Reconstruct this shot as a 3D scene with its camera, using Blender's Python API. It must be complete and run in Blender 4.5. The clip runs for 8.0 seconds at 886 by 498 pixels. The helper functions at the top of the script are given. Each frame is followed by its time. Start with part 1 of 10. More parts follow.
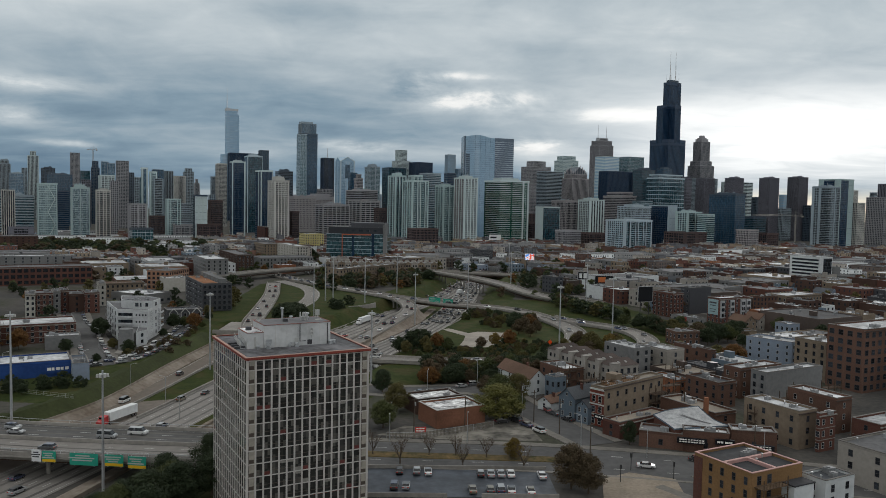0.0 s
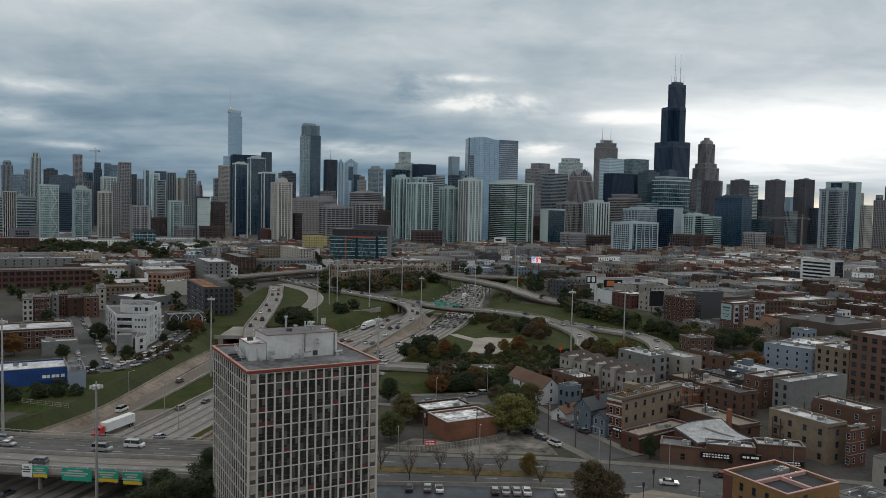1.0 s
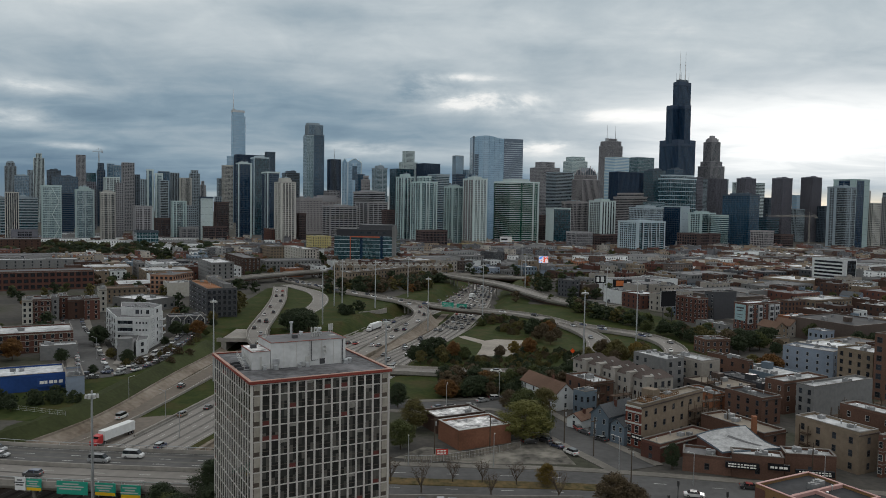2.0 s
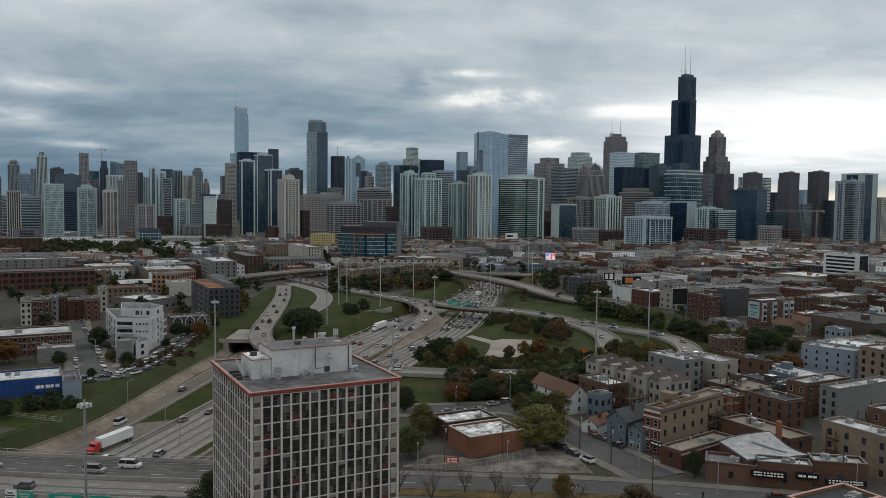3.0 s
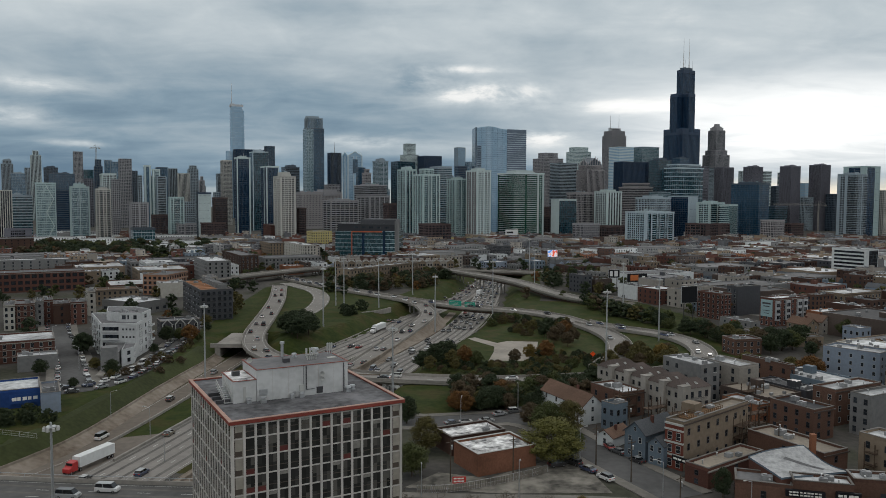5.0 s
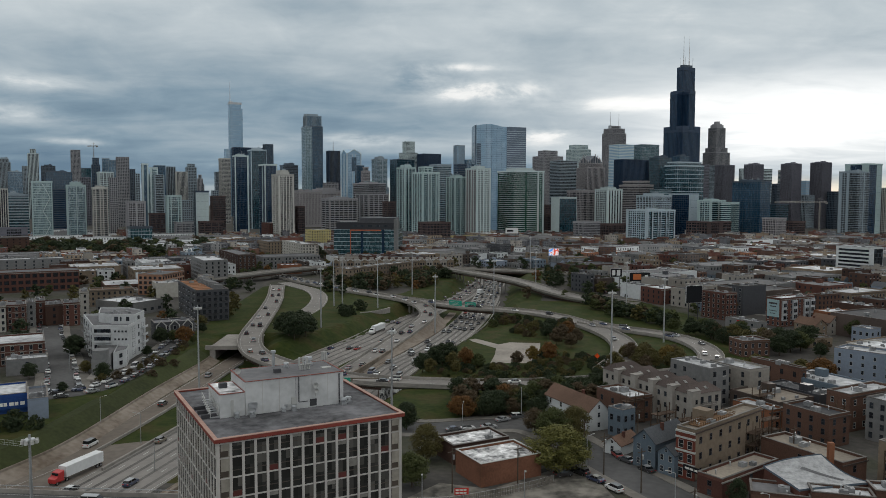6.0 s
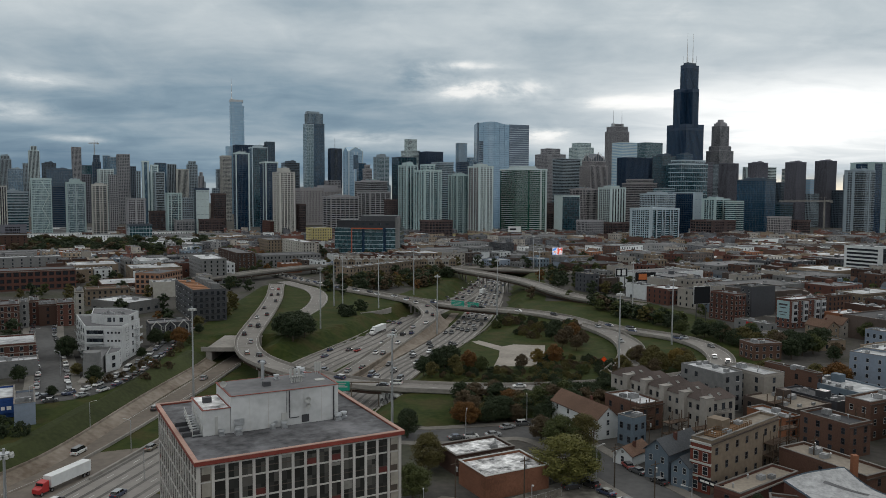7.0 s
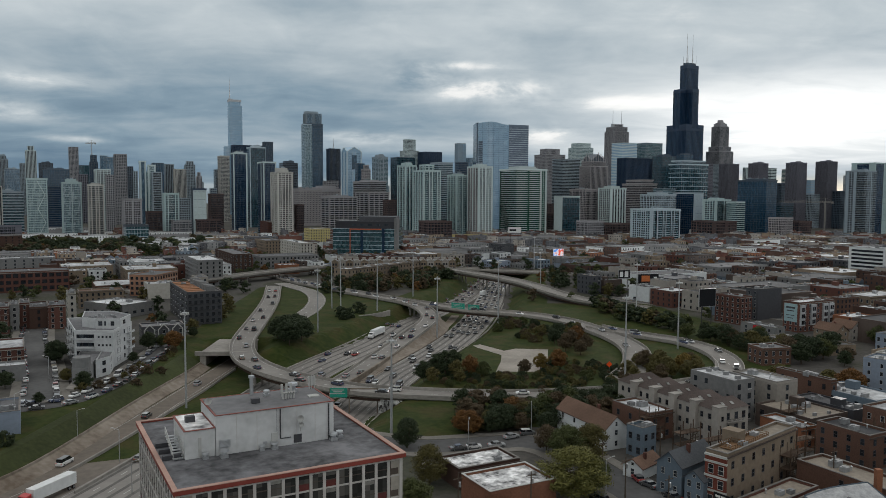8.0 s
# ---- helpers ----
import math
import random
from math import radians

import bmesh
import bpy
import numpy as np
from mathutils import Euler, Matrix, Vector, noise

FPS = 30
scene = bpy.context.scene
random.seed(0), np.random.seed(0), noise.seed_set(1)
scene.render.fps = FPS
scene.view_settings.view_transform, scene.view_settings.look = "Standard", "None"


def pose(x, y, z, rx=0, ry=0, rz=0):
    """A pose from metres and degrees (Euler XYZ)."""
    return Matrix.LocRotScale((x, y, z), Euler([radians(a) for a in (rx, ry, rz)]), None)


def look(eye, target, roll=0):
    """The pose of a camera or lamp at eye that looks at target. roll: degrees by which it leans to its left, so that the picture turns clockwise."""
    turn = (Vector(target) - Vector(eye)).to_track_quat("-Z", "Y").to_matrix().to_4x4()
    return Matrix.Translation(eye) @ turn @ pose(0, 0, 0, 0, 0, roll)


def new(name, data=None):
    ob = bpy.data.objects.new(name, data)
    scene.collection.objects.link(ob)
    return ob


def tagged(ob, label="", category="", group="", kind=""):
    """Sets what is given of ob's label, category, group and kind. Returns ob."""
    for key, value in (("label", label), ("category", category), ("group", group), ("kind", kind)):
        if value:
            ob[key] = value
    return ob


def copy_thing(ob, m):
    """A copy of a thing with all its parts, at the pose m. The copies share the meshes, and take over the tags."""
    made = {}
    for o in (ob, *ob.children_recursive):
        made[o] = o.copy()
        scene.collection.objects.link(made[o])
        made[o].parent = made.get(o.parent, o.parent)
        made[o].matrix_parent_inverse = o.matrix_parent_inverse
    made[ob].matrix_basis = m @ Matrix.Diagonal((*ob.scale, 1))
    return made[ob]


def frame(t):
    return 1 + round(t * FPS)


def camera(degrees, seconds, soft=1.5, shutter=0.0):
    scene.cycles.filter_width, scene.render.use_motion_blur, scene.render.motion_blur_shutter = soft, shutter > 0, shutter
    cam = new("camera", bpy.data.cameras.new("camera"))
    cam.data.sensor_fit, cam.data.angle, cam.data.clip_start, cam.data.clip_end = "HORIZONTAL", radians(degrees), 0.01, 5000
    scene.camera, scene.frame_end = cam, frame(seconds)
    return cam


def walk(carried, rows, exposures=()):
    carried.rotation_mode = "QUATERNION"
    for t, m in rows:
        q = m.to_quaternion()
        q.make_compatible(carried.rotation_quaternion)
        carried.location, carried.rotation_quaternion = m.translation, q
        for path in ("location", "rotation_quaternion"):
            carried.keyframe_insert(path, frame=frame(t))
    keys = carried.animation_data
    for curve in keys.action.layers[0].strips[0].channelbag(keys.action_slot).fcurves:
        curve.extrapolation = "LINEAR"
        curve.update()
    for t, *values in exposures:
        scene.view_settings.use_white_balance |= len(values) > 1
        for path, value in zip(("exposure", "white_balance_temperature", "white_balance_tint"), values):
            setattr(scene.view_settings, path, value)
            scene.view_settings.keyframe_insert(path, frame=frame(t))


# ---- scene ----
# ---- camera and flight ----
cam = camera(58.8, 8.0, soft=0.7)
# seconds, eye, yaw (left), pitch (up), roll (right)
ROWS = [
    (0.0, 0.00, 0.00, 67.78, -1.601, -3.320, -1.081),
    (0.5, -1.03, 5.25, 67.76, -1.471, -3.215, -1.164),
    (1.0, -2.06, 10.36, 67.77, -1.401, -3.170, -1.153),
    (1.5, -3.15, 15.11, 67.54, -1.302, -3.164, -1.104),
    (3.0, -5.23, 29.29, 67.61, -0.862, -3.475, -0.645),
    (3.5, -6.09, 33.85, 67.47, -0.878, -3.583, -0.611),
    (4.0, -6.44, 38.14, 67.50, -0.913, -3.667, -0.488),
    (4.5, -6.40, 42.04, 67.66, -0.962, -3.717, -0.320),
    (6.0, -6.76, 54.23, 67.87, -1.084, -3.896, -0.154),
    (6.5, -6.83, 58.83, 67.89, -0.977, -4.015, -0.254),
    (7.0, -6.84, 63.55, 67.87, -0.950, -4.039, -0.261),
    (7.5, -7.03, 68.11, 67.78, -1.003, -4.032, -0.245),
    (8.0, -7.48, 72.35, 67.80, -1.051, -4.004, -0.304),
]


def cam_pose(x, y, z, yaw, pitch, roll):
    ya, pi = radians(yaw), radians(pitch)
    d = Vector((-math.sin(ya) * math.cos(pi), math.cos(ya) * math.cos(pi), math.sin(pi)))
    eye = Vector((x, y, z))
    return look(eye, eye + d * 10, -roll)


walk(cam, [(r[0], cam_pose(*r[1:])) for r in ROWS])

# ---- world and sun ----
SUN_AZ, SUN_EL = 24.0, 13.0      # degrees to the right of the flight line, above the horizon


def link(nt, a, b):
    nt.links.new(a, b)


def node(nt, kind, **kw):
    n = nt.nodes.new(kind)
    for k, v in kw.items():
        if k == "op":
            n.operation = v
        elif k == "blend":
            n.data_type, n.blend_type = "RGBA", v
        elif k == "scale":
            n.inputs["Scale"].default_value = v
        elif k == "detail":
            n.inputs["Detail"].default_value = v
    return n


def m2(nt, op, a, b=None, c=None):
    """A maths node on sockets or numbers."""
    if op == "SMOOTHSTEP_":
        n = nt.nodes.new("ShaderNodeMapRange")
        n.interpolation_type = "SMOOTHSTEP"
        link(nt, a, n.inputs[0])
        n.inputs[1].default_value, n.inputs[2].default_value = b, c
        return n.outputs[0]
    n = node(nt, "ShaderNodeMath", op=op)
    for i, v in enumerate((a, b, c)):
        if v is None:
            continue
        if isinstance(v, (int, float)):
            n.inputs[i].default_value = v
        else:
            link(nt, v, n.inputs[i])
    return n.outputs[0]


def ramp(nt, fac, stops):
    n = nt.nodes.new("ShaderNodeValToRGB")
    el = n.color_ramp.elements
    while len(el) < len(stops):
        el.new(0.5)
    for e, (p, c) in zip(el, stops):
        e.position, e.color = p, (*c, 1)
    link(nt, fac, n.inputs[0])
    return n.outputs[0]


def mixc(nt, fac, a, b, blend="MIX"):
    n = node(nt, "ShaderNodeMix", blend=blend)
    for i, v in ((0, fac), (6, a), (7, b)):
        if isinstance(v, (int, float)):
            n.inputs[i].default_value = v
        elif isinstance(v, tuple):
            n.inputs[i].default_value = (*v, 1)
        else:
            link(nt, v, n.inputs[i])
    return n.outputs[2]


def build_world():
    w = bpy.data.worlds.new("overcast_sky")
    scene.world = w
    w.use_nodes = True
    nt = w.node_tree
    nt.nodes.clear()
    out = node(nt, "ShaderNodeOutputWorld")
    bg = node(nt, "ShaderNodeBackground")
    sky = node(nt, "ShaderNodeTexSky")
    sky.sky_type, sky.sun_disc = "NISHITA", False
    sky.sun_elevation, sky.sun_rotation = radians(SUN_EL), radians(SUN_AZ)
    tc = node(nt, "ShaderNodeTexCoord")
    sp = node(nt, "ShaderNodeSeparateXYZ")
    link(nt, tc.outputs["Generated"], sp.inputs[0])
    x, y, z = sp.outputs
    zc = m2(nt, "MAXIMUM", z, 0.0)
    az = m2(nt, "ARCTAN2", x, y)
    el = m2(nt, "ARCSINE", zc)
    k = m2(nt, "DIVIDE", 1.0, m2(nt, "ADD", zc, 0.10))
    # two decks of stratocumulus seen from below, drawn out across the view
    def deck(sx, sy, off, scale, detail, rough, dist=0.0):
        cv = node(nt, "ShaderNodeCombineXYZ")
        link(nt, m2(nt, "MULTIPLY", m2(nt, "MULTIPLY", x, k), sx), cv.inputs[0])
        link(nt, m2(nt, "MULTIPLY", m2(nt, "MULTIPLY", y, k), sy), cv.inputs[1])
        cv.inputs[2].default_value = off
        n = node(nt, "ShaderNodeTexNoise", scale=scale, detail=detail)
        n.inputs["Roughness"].default_value = rough
        n.inputs["Distortion"].default_value = dist
        link(nt, cv.outputs[0], n.inputs["Vector"])
        return n.outputs[0]
    broad = deck(0.50, 0.80, 5.3, 0.62, 2.0, 0.45, 0.4)
    fine = deck(0.85, 1.25, 8.1, 1.7, 4.0, 0.55, 0.5)
    # puffs that break the streaks up, about four times as wide as high
    pv = node(nt, "ShaderNodeCombineXYZ")
    link(nt, m2(nt, "MULTIPLY", az, 9.0), pv.inputs[0])
    link(nt, m2(nt, "MULTIPLY", m2(nt, "POWER", m2(nt, "ADD", el, 0.02), 0.7), 19.0), pv.inputs[1])
    pn = node(nt, "ShaderNodeTexNoise", scale=1.0, detail=7.0)
    pn.inputs["Roughness"].default_value = 0.58
    pn.inputs["Distortion"].default_value = 0.35
    link(nt, pv.outputs[0], pn.inputs["Vector"])
    val = m2(nt, "ADD", m2(nt, "ADD", m2(nt, "MULTIPLY", broad, 0.60), m2(nt, "MULTIPLY", fine, 0.18)), m2(nt, "MULTIPLY", pn.outputs[0], 0.22))
    # the clouds brighten towards the hidden sun
    def bump2(a0, e0, wa, we):
        da = m2(nt, "DIVIDE", m2(nt, "SUBTRACT", az, a0), wa)
        de = m2(nt, "DIVIDE", m2(nt, "SUBTRACT", el, e0), we)
        s = m2(nt, "ADD", m2(nt, "MULTIPLY", da, da), m2(nt, "MULTIPLY", de, de))
        return m2(nt, "POWER", 2.718, m2(nt, "MULTIPLY", s, -1.0))
    wide = bump2(radians(SUN_AZ), 0.12, 0.55, 0.15)
    core = bump2(radians(SUN_AZ + 2), 0.088, 0.20, 0.052)
    gap = bump2(0.07, 0.129, 0.075, 0.013)
    gap2 = m2(nt, "MULTIPLY", bump2(-0.45, 0.124, 0.06, 0.010), 0.65)
    for a0, e0, wa, we in ((-0.015, 0.146, 0.028, 0.007), (0.25, 0.112, 0.07, 0.008), (0.135, 0.075, 0.05, 0.008), (-0.09, 0.07, 0.05, 0.007), (0.02, 0.158, 0.05, 0.006), (-0.485, 0.090, 0.055, 0.010), (-0.42, 0.060, 0.03, 0.004)):
        gap2 = m2(nt, "ADD", gap2, bump2(a0, e0, wa, we))
    ragged = m2(nt, "MINIMUM", m2(nt, "MAXIMUM", m2(nt, "SUBTRACT", m2(nt, "MULTIPLY", pn.outputs[0], 5.0), 1.5), 0.0), 1.9)
    tone = m2(nt, "ADD", val, m2(nt, "ADD", m2(nt, "MULTIPLY", wide, 0.10), m2(nt, "ADD", m2(nt, "MULTIPLY", m2(nt, "MULTIPLY", gap, ragged), 0.30), m2(nt, "MULTIPLY", m2(nt, "MULTIPLY", gap2, ragged), 0.21))))
    high = m2(nt, "MULTIPLY", m2(nt, "SMOOTH_MIN", zc, 0.30, 0.1), 0.27)
    tone = m2(nt, "ADD", tone, high)
    # overcast: brightest overhead, and lighter again away from the dark bank ahead
    over = m2(nt, "MULTIPLY", m2(nt, "SMOOTHSTEP_", zc, 0.32, 0.85), 0.20)
    back = m2(nt, "MULTIPLY", m2(nt, "SMOOTHSTEP_", m2(nt, "MULTIPLY", y, -1.0), -0.35, 0.6), 0.14)
    bank = m2(nt, "MULTIPLY", bump2(-0.30, 0.03, 0.42, 0.05), -0.11)
    tone = m2(nt, "ADD", tone, m2(nt, "ADD", bank, m2(nt, "MAXIMUM", over, back)))
    cloud = ramp(nt, tone, [(0.36, (0.138, 0.215, 0.292)), (0.46, (0.232, 0.322, 0.396)), (0.56, (0.374, 0.449, 0.502)), (0.67, (0.545, 0.605, 0.638)), (0.78, (0.86, 0.87, 0.86)), (1.0, (1.05, 1.05, 1.03))])
    glow = m2(nt, "MULTIPLY", core, m2(nt, "ADD", m2(nt, "MULTIPLY", fine, 1.5), 0.35))
    lit = mixc(nt, m2(nt, "MINIMUM", glow, 1.0), cloud, (1.12, 1.13, 1.12))
    # a thin clear band low over the horizon lets the sky through
    skyc = mixc(nt, 1.0, sky.outputs[0], (0.062, 0.074, 0.095), "MULTIPLY")
    cover = m2(nt, "MINIMUM", m2(nt, "ADD", m2(nt, "MULTIPLY", zc, 6.0), 0.84), 1.0)
    both = mixc(nt, cover, skyc, lit)
    link(nt, both, bg.inputs[0])
    bg.inputs[1].default_value = 1.0
    link(nt, bg.outputs[0], out.inputs[0])


build_world()
sun = new("sun", bpy.data.lights.new("sun", "SUN"))
sun.data.energy, sun.data.angle, sun.data.color = 0.5, radians(14), (1.0, 0.95, 0.88)
sun.matrix_world = look((0, 0, 300), (-math.sin(radians(SUN_AZ)) * 100, -math.cos(radians(SUN_AZ)) * 100, 300 - 100 * math.tan(radians(SUN_EL))))

# ---- materials ----
MATS = {}


def mat(name, col, rough=0.8, vary=0.25, big=0.05, small=1.5, bump=0.0, metal=0.0, rnd=0.0, spec=None, tint=None, coord="Object"):
    """A plain surface: colour varied at two sizes (per metre: big, small), optional relief and a change from object to object."""
    if name in MATS:
        return MATS[name]
    m = bpy.data.materials.new(name)
    MATS[name] = m
    m.use_nodes = True
    nt = m.node_tree
    b = nt.nodes["Principled BSDF"]
    tc = node(nt, "ShaderNodeTexCoord")
    oi = node(nt, "ShaderNodeObjectInfo")
    va = node(nt, "ShaderNodeVectorMath", op="ADD")
    link(nt, tc.outputs[coord], va.inputs[0])
    sc = node(nt, "ShaderNodeVectorMath", op="SCALE")
    sc.inputs[0].default_value = (53.0, 31.0, 17.0)
    link(nt, oi.outputs["Random"], sc.inputs["Scale"])
    link(nt, sc.outputs[0], va.inputs[1])
    n1 = node(nt, "ShaderNodeTexNoise", scale=big, detail=4.0)
    n2 = node(nt, "ShaderNodeTexNoise", scale=small, detail=5.0)
    for n in (n1, n2):
        link(nt, va.outputs[0], n.inputs["Vector"])
    f = m2(nt, "ADD", m2(nt, "MULTIPLY", n1.outputs[0], 0.6), m2(nt, "MULTIPLY", n2.outputs[0], 0.4))
    lo = tuple(c * (1 - vary) for c in col)
    hi = tuple(min(0.9, c * (1 + vary)) for c in (tint or col))
    c = ramp(nt, f, [(0.36, lo), (0.64, hi)])
    if rnd:
        g = m2(nt, "ADD", m2(nt, "MULTIPLY", oi.outputs["Random"], 2 * rnd), 1 - rnd)
        cb = node(nt, "ShaderNodeCombineColor")
        for i in range(3):
            link(nt, g, cb.inputs[i])
        c = mixc(nt, 1.0, c, cb.outputs[0], "MULTIPLY")
    link(nt, c, b.inputs["Base Color"])
    b.inputs["Roughness"].default_value = rough
    b.inputs["Metallic"].default_value = metal
    b.inputs["Specular IOR Level"].default_value = spec if spec is not None else (0.5 if rough < 0.5 else 0.15)
    if bump:
        bp = node(nt, "ShaderNodeBump")
        bp.inputs["Strength"].default_value = bump
        bp.inputs["Distance"].default_value = 0.1
        link(nt, n2.outputs[0], bp.inputs["Height"])
        link(nt, bp.outputs[0], b.inputs["Normal"])
    return m


def glass_mat(name, col, light, bay=1.6, floor=3.6, rough=0.12, share=0.25, spec=0.5, low=0.6):
    """Window walls: each pane of a bay and storey has its own darkness (blinds, rooms)."""
    if name in MATS:
        return MATS[name]
    m = bpy.data.materials.new(name)
    MATS[name] = m
    m.use_nodes = True
    nt = m.node_tree
    b = nt.nodes["Principled BSDF"]
    tc = node(nt, "ShaderNodeTexCoord")
    sp = node(nt, "ShaderNodeSeparateXYZ")
    link(nt, tc.outputs["Object"], sp.inputs[0])
    oi = node(nt, "ShaderNodeObjectInfo")
    cv = node(nt, "ShaderNodeCombineXYZ")
    link(nt, m2(nt, "FLOOR", m2(nt, "DIVIDE", m2(nt, "ADD", sp.outputs[0], m2(nt, "MULTIPLY", sp.outputs[1], 1.37)), bay)), cv.inputs[0])
    link(nt, m2(nt, "FLOOR", m2(nt, "DIVIDE", sp.outputs[2], floor)), cv.inputs[1])
    link(nt, m2(nt, "MULTIPLY", oi.outputs["Random"], 91.0), cv.inputs[2])
    wn = node(nt, "ShaderNodeTexWhiteNoise")
    link(nt, cv.outputs[0], wn.inputs["Vector"])
    n1 = node(nt, "ShaderNodeTexNoise", scale=0.03, detail=3.0)
    link(nt, tc.outputs["Object"], n1.inputs["Vector"])
    f = m2(nt, "ADD", m2(nt, "MULTIPLY", wn.outputs["Value"], 0.75), m2(nt, "MULTIPLY", n1.outputs[0], 0.4))
    c = ramp(nt, f, [(0.25, tuple(v * low for v in col)), (1.0 - share, col), (1.0, light)])
    link(nt, c, b.inputs["Base Color"])
    b.inputs["Roughness"].default_value = rough
    b.inputs["Specular IOR Level"].default_value = spec
    return m


WALLS = {
    "white": mat("painted_white_concrete", (0.52, 0.54, 0.545), 0.7, 0.14, 0.03, 0.6, rnd=0.08),
    "cream": mat("cream_concrete", (0.37, 0.355, 0.32), 0.8, 0.16, 0.03, 0.6, rnd=0.1),
    "tan": mat("tan_masonry", (0.19, 0.15, 0.112), 0.85, 0.22, 0.04, 0.9, rnd=0.12, bump=0.2),
    "brown": mat("brown_granite", (0.080, 0.062, 0.054), 0.6, 0.2, 0.04, 0.9, rnd=0.1),
    "grey": mat("grey_concrete", (0.165, 0.166, 0.166), 0.8, 0.2, 0.03, 0.8, rnd=0.12),
    "dark": mat("dark_metal_cladding", (0.05, 0.052, 0.06), 0.45, 0.25, 0.03, 0.8, rnd=0.12),
    "black": mat("black_anodised_aluminium", (0.014, 0.016, 0.022), 0.4, 0.25, 0.02, 0.8),
    "brick": mat("red_brick", (0.100, 0.047, 0.037), 0.88, 0.22, 0.08, 2.5, rnd=0.18, bump=0.3),
    "darkbrick": mat("dark_brown_brick", (0.064, 0.038, 0.030), 0.88, 0.22, 0.08, 2.5, rnd=0.2, bump=0.3),
    "brownbrick": mat("weathered_brown_brick", (0.112, 0.064, 0.048), 0.88, 0.24, 0.08, 2.5, rnd=0.12, bump=0.3),
    "salmon": mat("salmon_tan_brick", (0.27, 0.148, 0.098), 0.88, 0.18, 0.08, 2.5, bump=0.3),
    "orange": mat("orange_brick", (0.20, 0.086, 0.048), 0.88, 0.18, 0.08, 2.5, rnd=0.1, bump=0.3),
    "yellow": mat("yellow_render", (0.42, 0.36, 0.16), 0.8, 0.12, 0.05, 1.0),
    "blue": mat("blue_painted_wall", (0.022, 0.06, 0.20), 0.7, 0.2, 0.08, 1.0),
    "paleblue": mat("pale_blue_siding", (0.21, 0.25, 0.31), 0.75, 0.12, 0.06, 1.2, rnd=0.08),
    "slate": mat("slate_blue_siding", (0.12, 0.155, 0.19), 0.75, 0.15, 0.06, 1.5, rnd=0.1),
    "greige": mat("greige_render", (0.265, 0.245, 0.22), 0.85, 0.16, 0.06, 1.0, rnd=0.08),
    "rustbrick": mat("rust_orange_brick", (0.175, 0.082, 0.052), 0.9, 0.28, 0.15, 2.2, bump=0.3),
    "ochre": mat("ochre_brick", (0.20, 0.118, 0.056), 0.88, 0.22, 0.1, 2.5, bump=0.3),
    "green": mat("teal_panel", (0.05, 0.16, 0.15), 0.5, 0.2, 0.05, 1.0),
}
# cladding of the far towers, paled and blued in the base colour for haze
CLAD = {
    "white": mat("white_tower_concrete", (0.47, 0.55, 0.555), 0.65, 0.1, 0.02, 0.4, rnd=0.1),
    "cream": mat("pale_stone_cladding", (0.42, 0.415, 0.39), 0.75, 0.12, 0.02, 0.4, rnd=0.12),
    "tan": mat("hazed_grey_stone", (0.275, 0.272, 0.285), 0.8, 0.14, 0.02, 0.4, rnd=0.16),
    "brown": mat("hazed_mauve_granite", (0.148, 0.148, 0.175), 0.55, 0.15, 0.02, 0.4, rnd=0.15),
    "grey": mat("hazed_grey_cladding", (0.245, 0.295, 0.33), 0.7, 0.14, 0.02, 0.4, rnd=0.16),
    "dark": mat("hazed_dark_cladding", (0.045, 0.066, 0.092), 0.4, 0.2, 0.02, 0.4, rnd=0.2),
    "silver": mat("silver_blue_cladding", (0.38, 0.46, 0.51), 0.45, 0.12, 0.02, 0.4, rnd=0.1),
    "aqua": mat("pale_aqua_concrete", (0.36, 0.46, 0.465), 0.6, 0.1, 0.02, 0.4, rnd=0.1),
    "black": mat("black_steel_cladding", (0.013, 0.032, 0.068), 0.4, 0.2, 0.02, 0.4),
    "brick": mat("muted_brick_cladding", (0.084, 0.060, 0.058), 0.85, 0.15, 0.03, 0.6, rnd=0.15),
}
GLASS = {
    "dark": glass_mat("dark_window_glass", (0.013, 0.018, 0.025), (0.07, 0.085, 0.095)),
    "grey": glass_mat("grey_window_glass", (0.040, 0.050, 0.060), (0.19, 0.20, 0.21)),
    "blue": glass_mat("blue_window_glass", (0.06, 0.125, 0.19), (0.17, 0.27, 0.36), spec=0.8),
    # pale base colour stands for the sky mirrored in this glass
    "sky": glass_mat("sky_reflection_curtain_wall", (0.25, 0.39, 0.52), (0.30, 0.44, 0.57), 9.0, 4.0, 0.05, 0.15, 0.9, 0.93),
    "pale": glass_mat("pale_teal_window_glass", (0.13, 0.20, 0.23), (0.30, 0.37, 0.39), spec=0.7),
    "teal": glass_mat("teal_window_glass", (0.022, 0.072, 0.088), (0.10, 0.19, 0.215), spec=0.8),
    "green": glass_mat("green_window_glass", (0.010, 0.062, 0.046), (0.05, 0.13, 0.10)),
    "navy": glass_mat("navy_window_glass", (0.009, 0.030, 0.066), (0.028, 0.065, 0.115)),
    "royal": glass_mat("deep_blue_window_glass", (0.016, 0.055, 0.10), (0.055, 0.12, 0.19), spec=0.8),
    "brown": glass_mat("bronze_window_glass", (0.045, 0.046, 0.054), (0.13, 0.14, 0.16)),
    "petrol": glass_mat("petrol_window_glass", (0.008, 0.040, 0.056), (0.05, 0.115, 0.14), spec=0.8),
}
